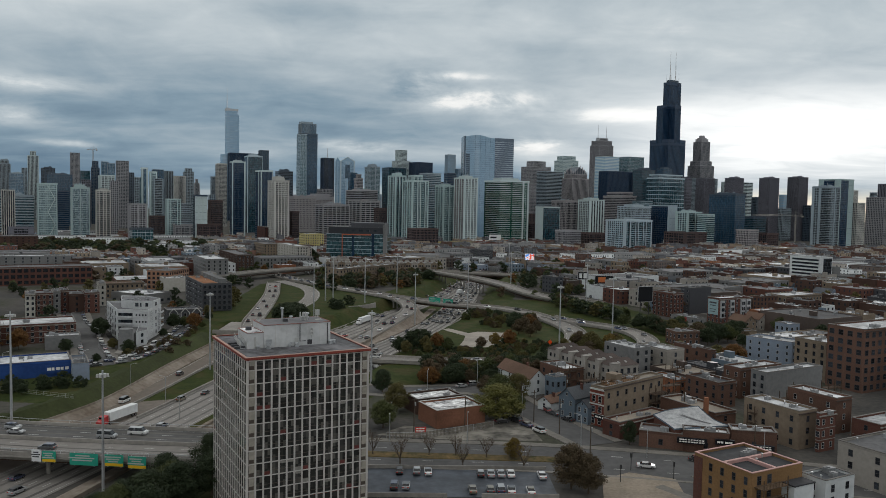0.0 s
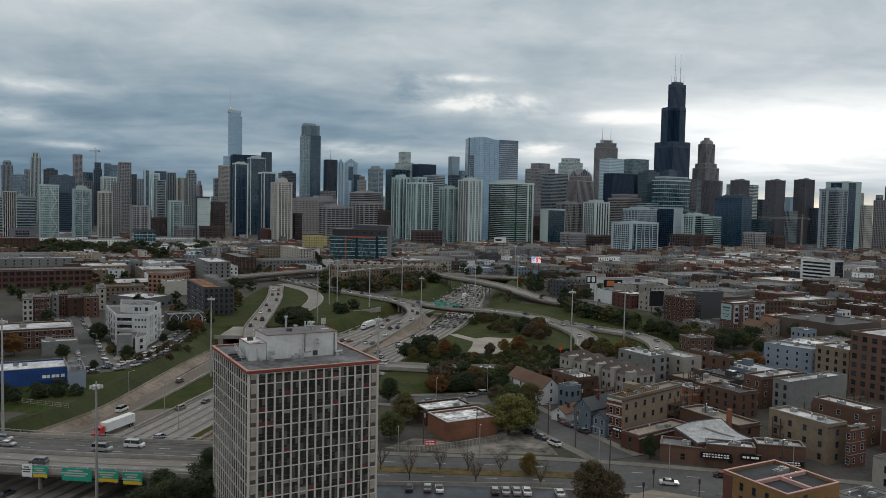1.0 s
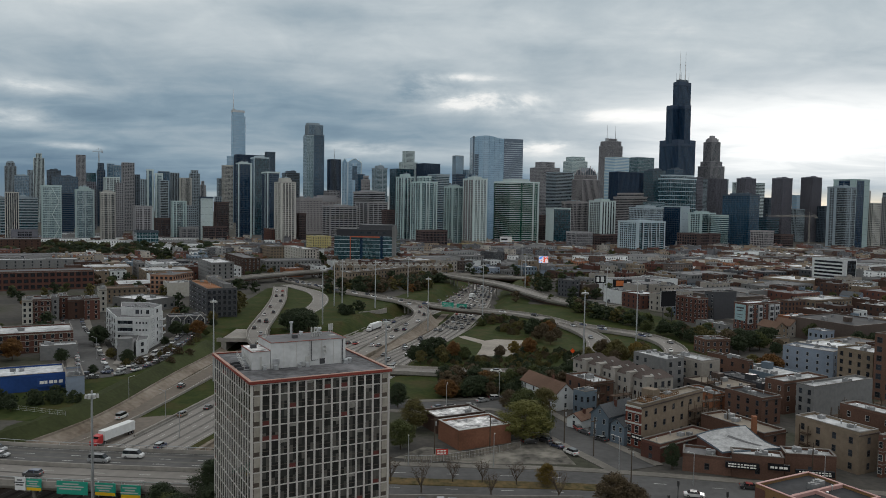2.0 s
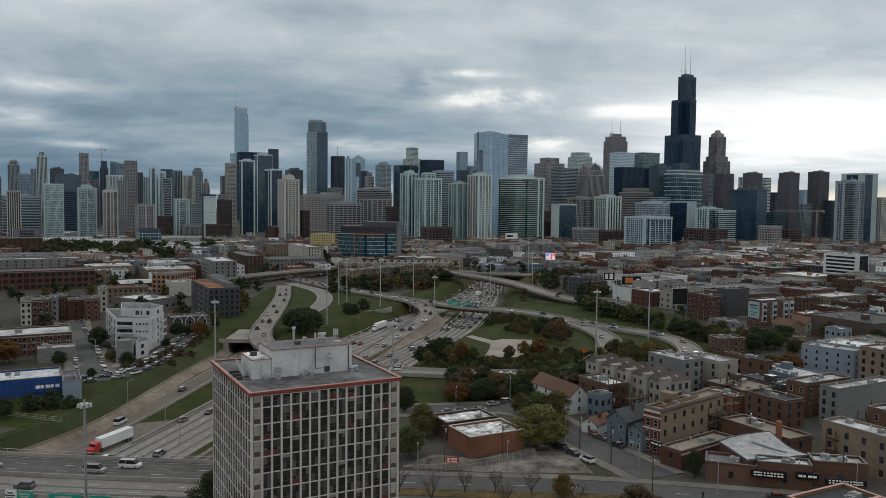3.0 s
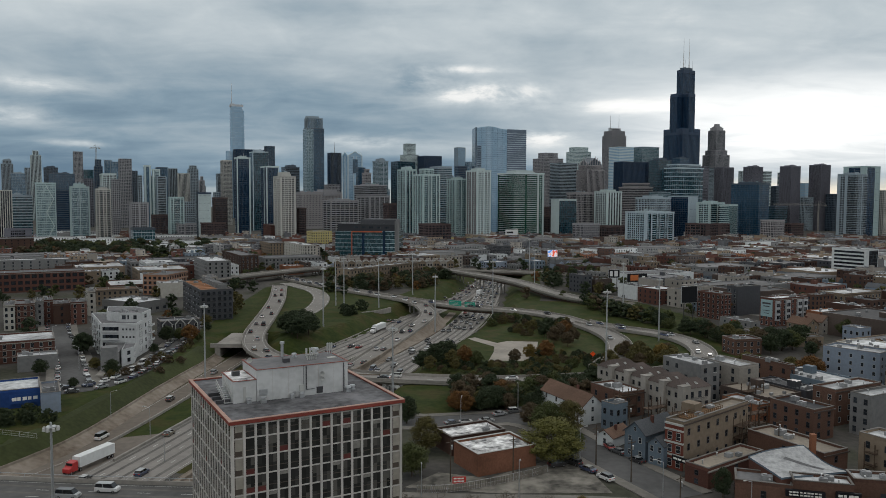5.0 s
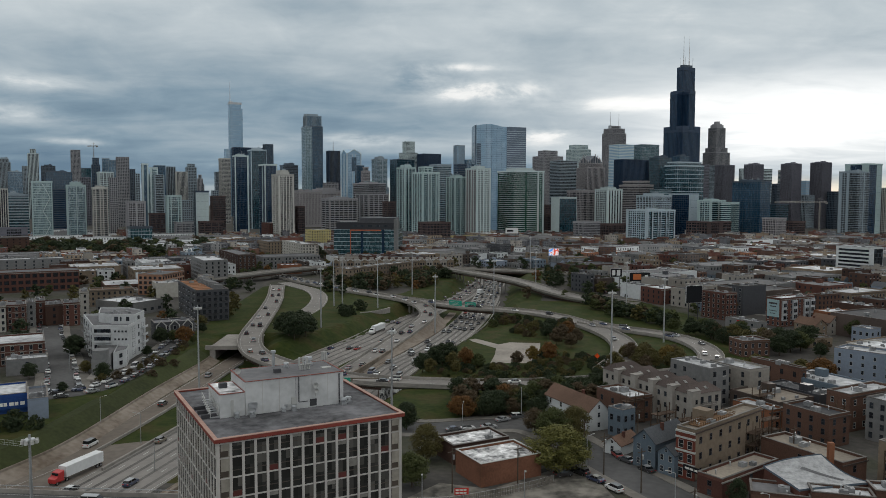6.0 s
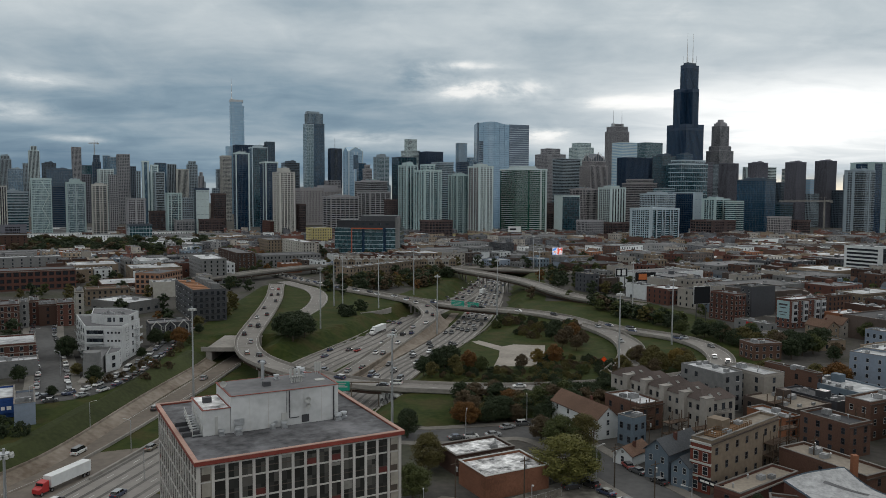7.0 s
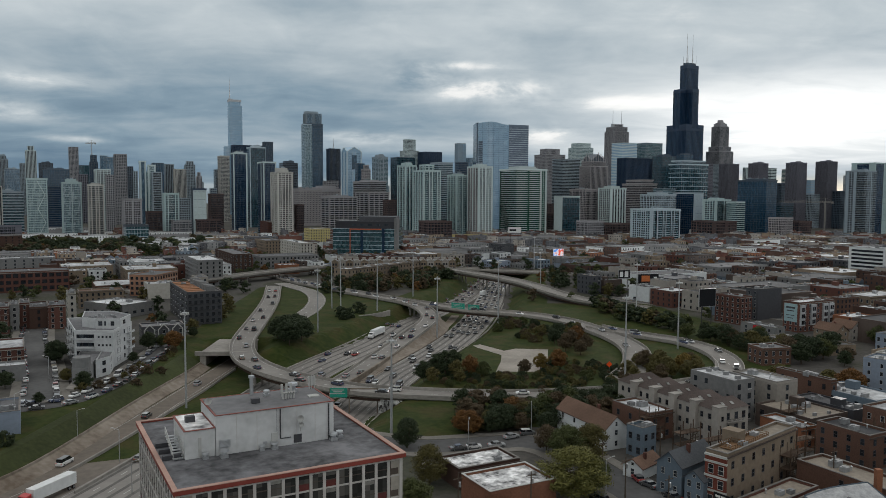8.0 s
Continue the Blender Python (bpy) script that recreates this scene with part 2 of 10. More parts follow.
ROOFS = {
    "patched": mat("patched_white_roof_coating", (0.20, 0.20, 0.205), 0.8, 0.6, 0.20, 0.8, tint=(0.60, 0.61, 0.62)),
    "white": mat("white_roof_membrane", (0.42, 0.43, 0.44), 0.8, 0.55, 0.09, 0.5, rnd=0.15),
    "grey": mat("grey_roof_gravel", (0.13, 0.13, 0.135), 0.9, 0.25, 0.08, 0.8, rnd=0.2, bump=0.2),
    "black": mat("black_roof_tar", (0.045, 0.046, 0.05), 0.85, 0.3, 0.08, 0.8, rnd=0.2),
    "tan": mat("tan_roof_ballast", (0.23, 0.20, 0.165), 0.9, 0.25, 0.06, 0.9, rnd=0.1, bump=0.2),
    "shingle": mat("brown_roof_shingles", (0.12, 0.075, 0.055), 0.9, 0.25, 0.1, 2.0, rnd=0.15, bump=0.4),
    "slate": mat("dark_grey_shingles", (0.07, 0.075, 0.082), 0.9, 0.25, 0.1, 2.0, rnd=0.1, bump=0.4),
}
PANE = mat("window_pane", (0.022, 0.026, 0.032), 0.08, 0.5, 0.4, 0.9, rnd=0.5)
FRAME_W = mat("white_window_frame", (0.40, 0.40, 0.385), 0.6, 0.1)
FRAME_D = mat("dark_window_frame", (0.06, 0.06, 0.065), 0.5, 0.15)
METAL = mat("galvanised_steel", (0.42, 0.43, 0.44), 0.45, 0.12, 0.1, 1.5, metal=0.7)
DARKM = mat("dark_painted_steel", (0.05, 0.05, 0.052), 0.5, 0.2)
CONC = mat("weathered_concrete", (0.24, 0.225, 0.205), 0.88, 0.25, 0.05, 0.7, bump=0.15)
ROADC = mat("concrete_carriageway", (0.19, 0.178, 0.165), 0.85, 0.2, 0.035, 0.4, bump=0.05)
ASPH = mat("asphalt", (0.055, 0.055, 0.058), 0.9, 0.25, 0.04, 0.6, bump=0.1)
ASPH_OLD = mat("worn_grey_asphalt", (0.085, 0.084, 0.084), 0.9, 0.25, 0.05, 0.5, bump=0.1)
PAVE = mat("pale_pavement", (0.155, 0.145, 0.13), 0.88, 0.25, 0.06, 0.8)
PAINT = mat("white_road_paint", (0.4, 0.4, 0.385), 0.7, 0.3, 0.2, 2.0)
PAINTY = mat("yellow_road_paint", (0.34, 0.24, 0.06), 0.7, 0.2, 0.2, 2.0)
EARTH = mat("brown_earth", (0.16, 0.12, 0.085), 0.95, 0.25, 0.06, 0.9, bump=0.3)

# ---- building blocks ----
GRID = 27.0                       # the city's street grid, turned against the flight line


def box(bm, x0, x1, y0, y1, z0, z1, mi=0, bottom=False):
    v = [bm.verts.new(p) for p in ((x0, y0, z0), (x1, y0, z0), (x1, y1, z0), (x0, y1, z0), (x0, y0, z1), (x1, y0, z1), (x1, y1, z1), (x0, y1, z1))]
    fs = [(0, 1, 5, 4), (1, 2, 6, 5), (2, 3, 7, 6), (3, 0, 4, 7), (4, 5, 6, 7)] + ([(3, 2, 1, 0)] if bottom else [])
    for f in fs:
        bm.faces.new([v[i] for i in f]).material_index = mi


def ring(bm, x0, x1, y0, y1, z0, z1, t, mi=0):
    """A hollow rectangular band of thickness t, inside the given outline."""
    box(bm, x0, x1, y0, y0 + t, z0, z1, mi, True)
    box(bm, x0, x1, y1 - t, y1, z0, z1, mi, True)
    box(bm, x0, x0 + t, y0 + t, y1 - t, z0, z1, mi, True)
    box(bm, x1 - t, x1, y0 + t, y1 - t, z0, z1, mi, True)


def cyl(bm, x, y, z0, z1, r0, r1=None, n=10, mi=0, caps=True):
    r1 = r0 if r1 is None else r1
    a = [bm.verts.new((x + r0 * math.cos(2 * math.pi * i / n), y + r0 * math.sin(2 * math.pi * i / n), z0)) for i in range(n)]
    b = [bm.verts.new((x + r1 * math.cos(2 * math.pi * i / n), y + r1 * math.sin(2 * math.pi * i / n), z1)) for i in range(n)]
    for i in range(n):
        bm.faces.new((a[i], a[(i + 1) % n], b[(i + 1) % n], b[i])).material_index = mi
    if caps:
        bm.faces.new(b).material_index = mi


def rod(bm, p, q, r, n=6, mi=0):
    p, q = Vector(p), Vector(q)
    m = (q - p).to_track_quat("Z", "Y").to_matrix()
    a, b = [], []
    for i in range(n):
        o = m @ Vector((r * math.cos(2 * math.pi * i / n), r * math.sin(2 * math.pi * i / n), 0))
        a.append(bm.verts.new(p + o))
        b.append(bm.verts.new(q + o))
    for i in range(n):
        bm.faces.new((a[i], a[(i + 1) % n], b[(i + 1) % n], b[i])).material_index = mi
    bm.faces.new(b).material_index = mi
    bm.faces.new(a[::-1]).material_index = mi


def mesh_of(name, bm, mats):
    me = bpy.data.meshes.new(name)
    bm.to_mesh(me)
    bm.free()
    for m in (mats if isinstance(mats, (list, tuple)) else [mats]):
        me.materials.append(m)
    return me


def part(name, bm, material, parent, label=""):
    """One mesh object under a thing or a part."""
    ob = new(name, mesh_of(name, bm, material))
    ob.parent = parent
    if label:
        ob["label"] = label
    return ob


def thing(name, label, category, x=0.0, y=0.0, z=0.0, rot=0.0, group="", kind=""):
    ob = new(name)
    ob.empty_display_size = 0.5
    ob.matrix_world = pose(x, y, z, 0, 0, rot)
    return tagged(ob, label, category, group, kind)


def shared(name, me, parent, x, y, z, rot=0.0, sx=1.0, sy=1.0, sz=1.0):
    ob = new(name, me)
    ob.parent = parent
    ob.location, ob.rotation_euler, ob.scale = (x, y, z), (0, 0, radians(rot)), (sx, sy, sz)
    return ob


# ---- towers of the skyline ----
def shaft(top, w, d, z0, z1, style, glass, frame, floor, bay, ox=0.0, oy=0.0):
    """One stage of a tower: a glazed core, storey bands and piers that stand proud of it, and a flat roof."""
    x0, x1, y0, y1 = ox - w / 2, ox + w / 2, oy - d / 2, oy + d / 2
    bm = bmesh.new()
    box(bm, x0, x1, y0, y1, z0, z1 - 0.5)
    part("core", bm, glass, top)
    if style == "edge":
        bm = bmesh.new()
        n = max(2, int((z1 - z0) / floor))
        for i in range(1, n):
            z = z0 + (z1 - z0) * i / n
            box(bm, x0 - 0.15, x1 + 0.15, y0 - 0.15, y1 + 0.15, z - 0.35, z + 0.35, 0, True)
        tagged(part("banding", bm, CLAD["dark"], top), kind="stuff")
        bm = bmesh.new()
        c = min(2.6, w * 0.12)
        for xa, xb in ((x0 - 0.6, x0 + c), (x1 - c, x1 + 0.6)):
            box(bm, xa, xb, y0 - 0.6, y0, z0, z1)
            box(bm, xa, xb, y1, y1 + 0.6, z0, z1)
        for ya, yb in ((y0, y0 + c), (y1 - c, y1)):
            box(bm, x0 - 0.6, x0, ya, yb, z0, z1)
            box(bm, x1, x1 + 0.6, ya, yb, z0, z1)
        box(bm, x0 - 0.6, x1 + 0.6, y0 - 0.6, y1 + 0.6, z1 - 4, z1 - 0.5, 0, True)
        box(bm, ox - 0.9, ox + 0.9, y0 - 0.5, y0, z0, z1)
        tagged(part("facade_frame", bm, frame, top), kind="stuff")
    if style in ("grid", "bands", "balcony", "glass"):
        bm = bmesh.new()
        n = max(2, int((z1 - z0) / floor))
        hb = {"grid": 0.34, "bands": 0.42, "balcony": 0.27, "glass": 0.10}[style] * floor
        out = {"grid": 0.25, "bands": 0.35, "balcony": 1.1, "glass": 0.12}[style]
        for i in range(1, n):
            z = z0 + (z1 - z0) * i / n
            box(bm, x0 - out, x1 + out, y0 - out, y1 + out, z - hb / 2, z + hb / 2, 0, True)
        tagged(part("banding", bm, frame, top), kind="stuff")
    if style in ("grid", "piers", "glass", "balcony"):
        bm = bmesh.new()
        if style == "balcony":
            bay = bay * 6
        pw = {"grid": 0.36, "piers": 0.36, "glass": 0.09, "balcony": 0.07}[style] * bay
        out = {"grid": 0.45, "piers": 0.7, "glass": 0.2, "balcony": 1.25}[style]
        for lo, hi, ax in ((x0, x1, 0), (y0, y1, 1)):
            n = max(1, round((hi - lo) / bay))
            for i in range(n + 1):
                c = lo + (hi - lo) * i / n
                a, b = max(lo - out, c - pw / 2), min(hi + out, c + pw / 2)
                if ax == 0:
                    box(bm, a, b, y0 - out, y0, z0, z1 - 0.2)
                    box(bm, a, b, y1, y1 + out, z0, z1 - 0.2)
                else:
                    box(bm, x0 - out, x0, a, b, z0, z1 - 0.2)
                    box(bm, x1, x1 + out, a, b, z0, z1 - 0.2)
        tagged(part("facade_frame", bm, frame, top), kind="stuff")
    bm = bmesh.new()
    box(bm, x0 - 0.5, x1 + 0.5, y0 - 0.5, y1 + 0.5, z1 - 0.5, z1 + 0.9, 0, True)
    part("roof", bm, frame, top)


def tower(label, x, y, w, d, h, style="grid", glass="dark", frame="grey", floor=3.6, bay=3.4, pent=0.0, rot=GRID, steps=(), name="office_tower", antenna=0.0):
    """steps: further stages (share of width, share of depth, top height)."""
    top = thing(name, label, "tower", x, y, 0, rot, "skyline towers")
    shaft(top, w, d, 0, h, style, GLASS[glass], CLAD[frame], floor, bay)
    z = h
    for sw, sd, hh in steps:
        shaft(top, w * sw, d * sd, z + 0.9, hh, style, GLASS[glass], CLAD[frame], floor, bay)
        z = hh
    if pent:
        bm = bmesh.new()
        box(bm, -w * 0.3, w * 0.3, -d * 0.3, d * 0.3, z + 0.9, z + pent)
        box(bm, w * 0.05, w * 0.22, -d * 0.2, d * 0.1, z + pent, z + pent + 1.6)
        part("mechanical_penthouse", bm, CLAD[frame], top)
        z += pent
    if antenna:
        bm = bmesh.new()
        cyl(bm, 0, 0, z, z + antenna * 0.5, 1.2, 0.9, 8)
        cyl(bm, 0, 0, z + antenna * 0.5, z + antenna, 0.7, 0.35, 8)
        part("antenna", bm, METAL, top, "slim pale steel mast")
    return top


def join_stuff(name, label, category, items, remap=None):
    """Many copies of ready meshes as ONE object of kind stuff: items are (mesh, matrix)."""
    vs, li, lt, mi, mats, off = [], [], [], [], [], 0
    for me, m in items:
        n = len(me.vertices)
        co = np.empty(n * 3, np.float64)
        me.vertices.foreach_get("co", co)
        R = np.array(m)
        vs.append(co.reshape(-1, 3) @ R[:3, :3].T + R[:3, 3])
        k = np.empty(len(me.loops), np.int64)
        me.loops.foreach_get("vertex_index", k)
        li.append(k + off)
        t = np.empty(len(me.polygons), np.int64)
        me.polygons.foreach_get("loop_total", t)
        lt.append(t)
        x = np.empty(len(me.polygons), np.int64)
        me.polygons.foreach_get("material_index", x)
        look_up = []
        for mm in me.materials:
            mm = (remap or {}).get(mm, mm)
            if mm not in mats:
                mats.append(mm)
            look_up.append(mats.index(mm))
        mi.append(np.array(look_up)[x])
        off += n
    vs, li, lt, mi = (np.concatenate(a) for a in (vs, li, lt, mi))
    me = bpy.data.meshes.new(name)
    me.vertices.add(len(vs))
    me.vertices.foreach_set("co", vs.ravel())
    me.loops.add(len(li))
    me.loops.foreach_set("vertex_index", li)
    me.polygons.add(len(lt))
    me.polygons.foreach_set("loop_start", np.concatenate([[0], np.cumsum(lt)[:-1]]))
    me.polygons.foreach_set("material_index", mi)
    me.update(calc_edges=True)
    for mm in mats:
        me.materials.append(mm)
    return tagged(new(name, me), label, category, kind="stuff")

# ---- ground, cutting and carriageways ----
# the edges of the motorway's cutting, from the near end to the far end
CUT_L = [(-186, 60), (-150, 150), (-128, 220), (-114, 260), (-109, 285), (-106, 340), (-102, 385), (-101, 430), (-87, 430), (-87, 405), (-67, 407), (-42, 469), (-30, 513), (-8, 570), (10, 625), (26, 700), (40, 762)]
CUT_R = [(-108, 60), (-84, 130), (-60, 200), (-42, 262), (-13, 371), (9, 441), (25, 486), (36, 524), (48, 600), (60, 690), (74, 752)]
FLOOR_Z = -6.0


def inside(px, py, poly):
    hit = np.zeros(px.shape, bool)
    n = len(poly)
    for i in range(n):
        (xa, ya), (xb, yb) = poly[i], poly[(i + 1) % n]
        if ya == yb:
            continue
        hit ^= ((ya > py) != (yb > py)) & (px < (xb - xa) * (py - ya) / (yb - ya) + xa)
    return hit


def edge_dist(px, py, poly, closed=True):
    best = np.full(px.shape, 1e9)
    n = len(poly)
    for i in range(n if closed else n - 1):
        (xa, ya), (xb, yb) = poly[i], poly[(i + 1) % n]
        dx, dy = xb - xa, yb - ya
        s = np.clip(((px - xa) * dx + (py - ya) * dy) / (dx * dx + dy * dy), 0, 1)
        best = np.minimum(best, np.hypot(px - xa - s * dx, py - ya - s * dy))
    return best


CUT = CUT_L + CUT_R[::-1]
GREEN_1 = [(-116, 255), (-160, 262), (-190, 300), (-135, 318), (-118, 345), (-122, 415), (-128, 520), (-130, 640), (-100, 660), (-20, 585), (20, 560), (130, 560), (150, 470), (140, 380), (95, 340), (40, 318), (-10, 300), (-44, 300), (-60, 250)]
GREEN_3 = [(-22, 286), (-2, 287), (12, 294), (30, 297), (62, 306), (74, 334), (40, 322), (-4, 322), (-30, 318)]
GREEN_2 = [(-60, 170), (-44, 232), (-40, 260), (-18, 300), (-5, 296), (-30, 230), (-45, 170)]


def ground_z(px, py):
    px, py = np.asarray(px, float), np.asarray(py, float)
    d = edge_dist(px, py, CUT)
    d = np.where(inside(px, py, CUT), 0.0, d)
    return FLOOR_Z * (1 - np.clip(d / 9.0, 0, 1)) - 0.02


def build_ground():
    xs = np.concatenate([[-7000, -4000, -2200, -1200, -700, -450], np.arange(-300, 301, 4.0), [450, 700, 1200, 2200, 4000, 7000]])
    ys = np.concatenate([[-900, -300, 0], np.arange(60, 941, 4.0), [1000, 1150, 1400, 1800, 2500, 3500, 5200, 9000]])
    gx, gy = np.meshgrid(xs, ys)
    gz = ground_z(gx, gy)
    nx, ny = len(xs), len(ys)
    verts = np.stack([gx.ravel(), gy.ravel(), gz.ravel()], 1)
    i, j = np.meshgrid(np.arange(nx - 1), np.arange(ny - 1))
    a = (j * nx + i).ravel()
    faces = np.stack([a, a + 1, a + nx + 1, a + nx], 1)
    me = bpy.data.meshes.new("ground")
    me.from_pydata(verts.tolist(), [], faces.tolist())
    g = np.maximum(np.where(inside(gx, gy, GREEN_1), edge_dist(gx, gy, GREEN_1), 0), np.where(inside(gx, gy, GREEN_2), edge_dist(gx, gy, GREEN_2), 0))
    g = np.maximum(g, np.where((gy > 535) & (gy < 770) & ~inside(gx, gy, CUT), 26 - edge_dist(gx, gy, CUT), 0))
    g = np.maximum(g, np.where(inside(gx, gy, GREEN_3), edge_dist(gx, gy, GREEN_3), 0))
    at = me.attributes.new("grass", "FLOAT", "POINT")
    at.data.foreach_set("value", np.clip(g / 4.0, 0, 1).ravel().astype(np.float32))
    m = bpy.data.materials.new("city_ground")
    m.use_nodes = True
    nt = m.node_tree
    b = nt.nodes["Principled BSDF"]
    tc = node(nt, "ShaderNodeTexCoord")
    n1 = node(nt, "ShaderNodeTexNoise", scale=0.025, detail=5.0)
    n2 = node(nt, "ShaderNodeTexNoise", scale=0.5, detail=6.0)
    n3 = node(nt, "ShaderNodeTexNoise", scale=0.10, detail=4.0)
    for n in (n1, n2, n3):
        link(nt, tc.outputs["Object"], n.inputs["Vector"])
    town = mixc(nt, 0.35, ramp(nt, n1.outputs[0], [(0.4, (0.045, 0.044, 0.043)), (0.52, (0.075, 0.07, 0.064)), (0.62, (0.042, 0.046, 0.028))]), ramp(nt, n2.outputs[0], [(0.3, (0.04, 0.04, 0.039)), (0.7, (0.115, 0.107, 0.095))]))
    lawn = mixc(nt, 0.5, ramp(nt, n3.outputs[0], [(0.38, (0.020, 0.034, 0.008)), (0.5, (0.032, 0.046, 0.011)), (0.64, (0.060, 0.048, 0.02))]), ramp(nt, n2.outputs[0], [(0.3, (0.016, 0.025, 0.007)), (0.7, (0.048, 0.054, 0.016))]))
    av = node(nt, "ShaderNodeAttribute")
    av.attribute_name = "grass"
    fac = m2(nt, "GREATER_THAN", m2(nt, "ADD", av.outputs["Fac"], m2(nt, "MULTIPLY", m2(nt, "SUBTRACT", n2.outputs[0], 0.5), 0.6)), 0.35)
    link(nt, mixc(nt, fac, town, lawn), b.inputs["Base Color"])
    b.inputs["Roughness"].default_value = 0.95
    b.inputs["Specular IOR Level"].default_value = 0.08
    bp = node(nt, "ShaderNodeBump")
    bp.inputs["Strength"].default_value = 0.3
    bp.inputs["Distance"].default_value = 0.3
    link(nt, n2.outputs[0], bp.inputs["Height"])
    link(nt, bp.outputs[0], b.inputs["Normal"])
    me.materials.append(m)
    return tagged(new("ground", me), "city ground with autumn lawns round a sunken motorway", "ground", kind="structure")


def curve_pts(pts, step=6.0):
    """A smooth line (Catmull-Rom) through control points of 2 or 3 numbers, evenly stepped."""
    P = [Vector((*p, 0.0)) if len(p) == 2 else Vector(p) for p in pts]
    P = [2 * P[0] - P[1]] + P + [2 * P[-1] - P[-2]]
    out = []
    for i in range(1, len(P) - 2):
        a, b, c, d = P[i - 1:i + 3]
        n = max(1, int((c - b).length / step))
        for k in range(n):
            t = k / n
            out.append(0.5 * (2 * b + (c - a) * t + (2 * a - 5 * b + 4 * c - d) * t * t + (3 * b - a - 3 * c + d) * t ** 3))
    out.append(P[-2])
    return out


def sides_of(line):
    out = []
    for i, p in enumerate(line):
        t = line[min(i + 1, len(line) - 1)] - line[max(i - 1, 0)]
        out.append(Vector((t.y, -t.x, 0)).normalized())
    return out


def sweep(bm, line, profile, mi=0, closed=False):
    """Draws a profile of (offset to the right, height) points along a line."""
    nr = sides_of(line)
    rows = [[bm.verts.new(p + n * o + Vector((0, 0, h))) for o, h in profile] for p, n in zip(line, nr)]
    m = len(profile)
    for a, b in zip(rows, rows[1:]):
        for k in range(m if closed else m - 1):
            bm.faces.new((a[k], a[(k + 1) % m], b[(k + 1) % m], b[k])).material_index = mi
    if closed:
        bm.faces.new(rows[0][::-1]).material_index = mi
        bm.faces.new(rows[-1]).material_index = mi


def dashes(bm, line, offs, dash=3.0, gap=9.0, w=0.22, z=0.03, solid=False):
    nr = sides_of(line)
    for o in offs:
        if solid:
            sweep(bm, line, [(o - w / 2, z), (o + w / 2, z)])
            continue
        s, on = 0.0, True
        for i in range(len(line) - 1):
            if i % 2 == 0:
                a, b = line[i] + nr[i] * o, line[i + 1] + nr[i + 1] * o
                d = (b - a).normalized() * min(dash, (b - a).length)
                q = Vector((d.y, -d.x, 0)).normalized() * w / 2
                u = Vector((0, 0, z))
                bm.faces.new([bm.verts.new(v + u) for v in (a - q, a + q, a + d + q, a + d - q)])


def carriageway(name, label, pts, width, lanes, material=ROADC, lift=0.05, edge=True, kind="structure"):
    line = curve_pts(pts)
    bm = bmesh.new()
    h = width / 2
    sweep(bm, line, [(-h, lift - 0.4), (-h, lift), (-h / 3, lift + 0.03), (h / 3, lift + 0.03), (h, lift), (h, lift - 0.4)])
    top = tagged(new(name, mesh_of(name, bm, material)), label, "road", kind=kind)
    bm = bmesh.new()
    lw = (width - 2.4) / lanes
    if lanes > 1:
        dashes(bm, line, [-h + 1.2 + lw * i for i in range(1, lanes)], z=lift + 0.05)
    if edge:
        dashes(bm, line, [-h + 0.9, h - 0.9], z=lift + 0.045, w=0.15, solid=True)
    if len(bm.faces):
        part("lane_marking", bm, PAINT, top, "white painted lane lines")
    if lanes > 2:
        bm = bmesh.new()
        for i in range(lanes):
            o = -h + 1.2 + lw * (i + 0.5)
            sweep(bm, line, [(o - 0.55, lift + 0.036), (o + 0.55, lift + 0.036)])
        part("oil_track", bm, mat("oil_darkened_concrete", (0.10, 0.094, 0.088), 0.8, 0.3, 0.05, 0.5), top, "dark oil track along each lane")
    return top, line


def parapet(name, line, off, h, t, top, material=CONC, z=0.0):
    bm = bmesh.new()
    sweep(bm, line, [(off - t / 2, z), (off - t / 3, z + h), (off + t / 3, z + h), (off + t / 2, z)], closed=True)
    return part(name, bm, material, top)


RUSTY = mat("rusty_girder_steel", (0.055, 0.036, 0.028), 0.8, 0.3, 0.1, 1.0)


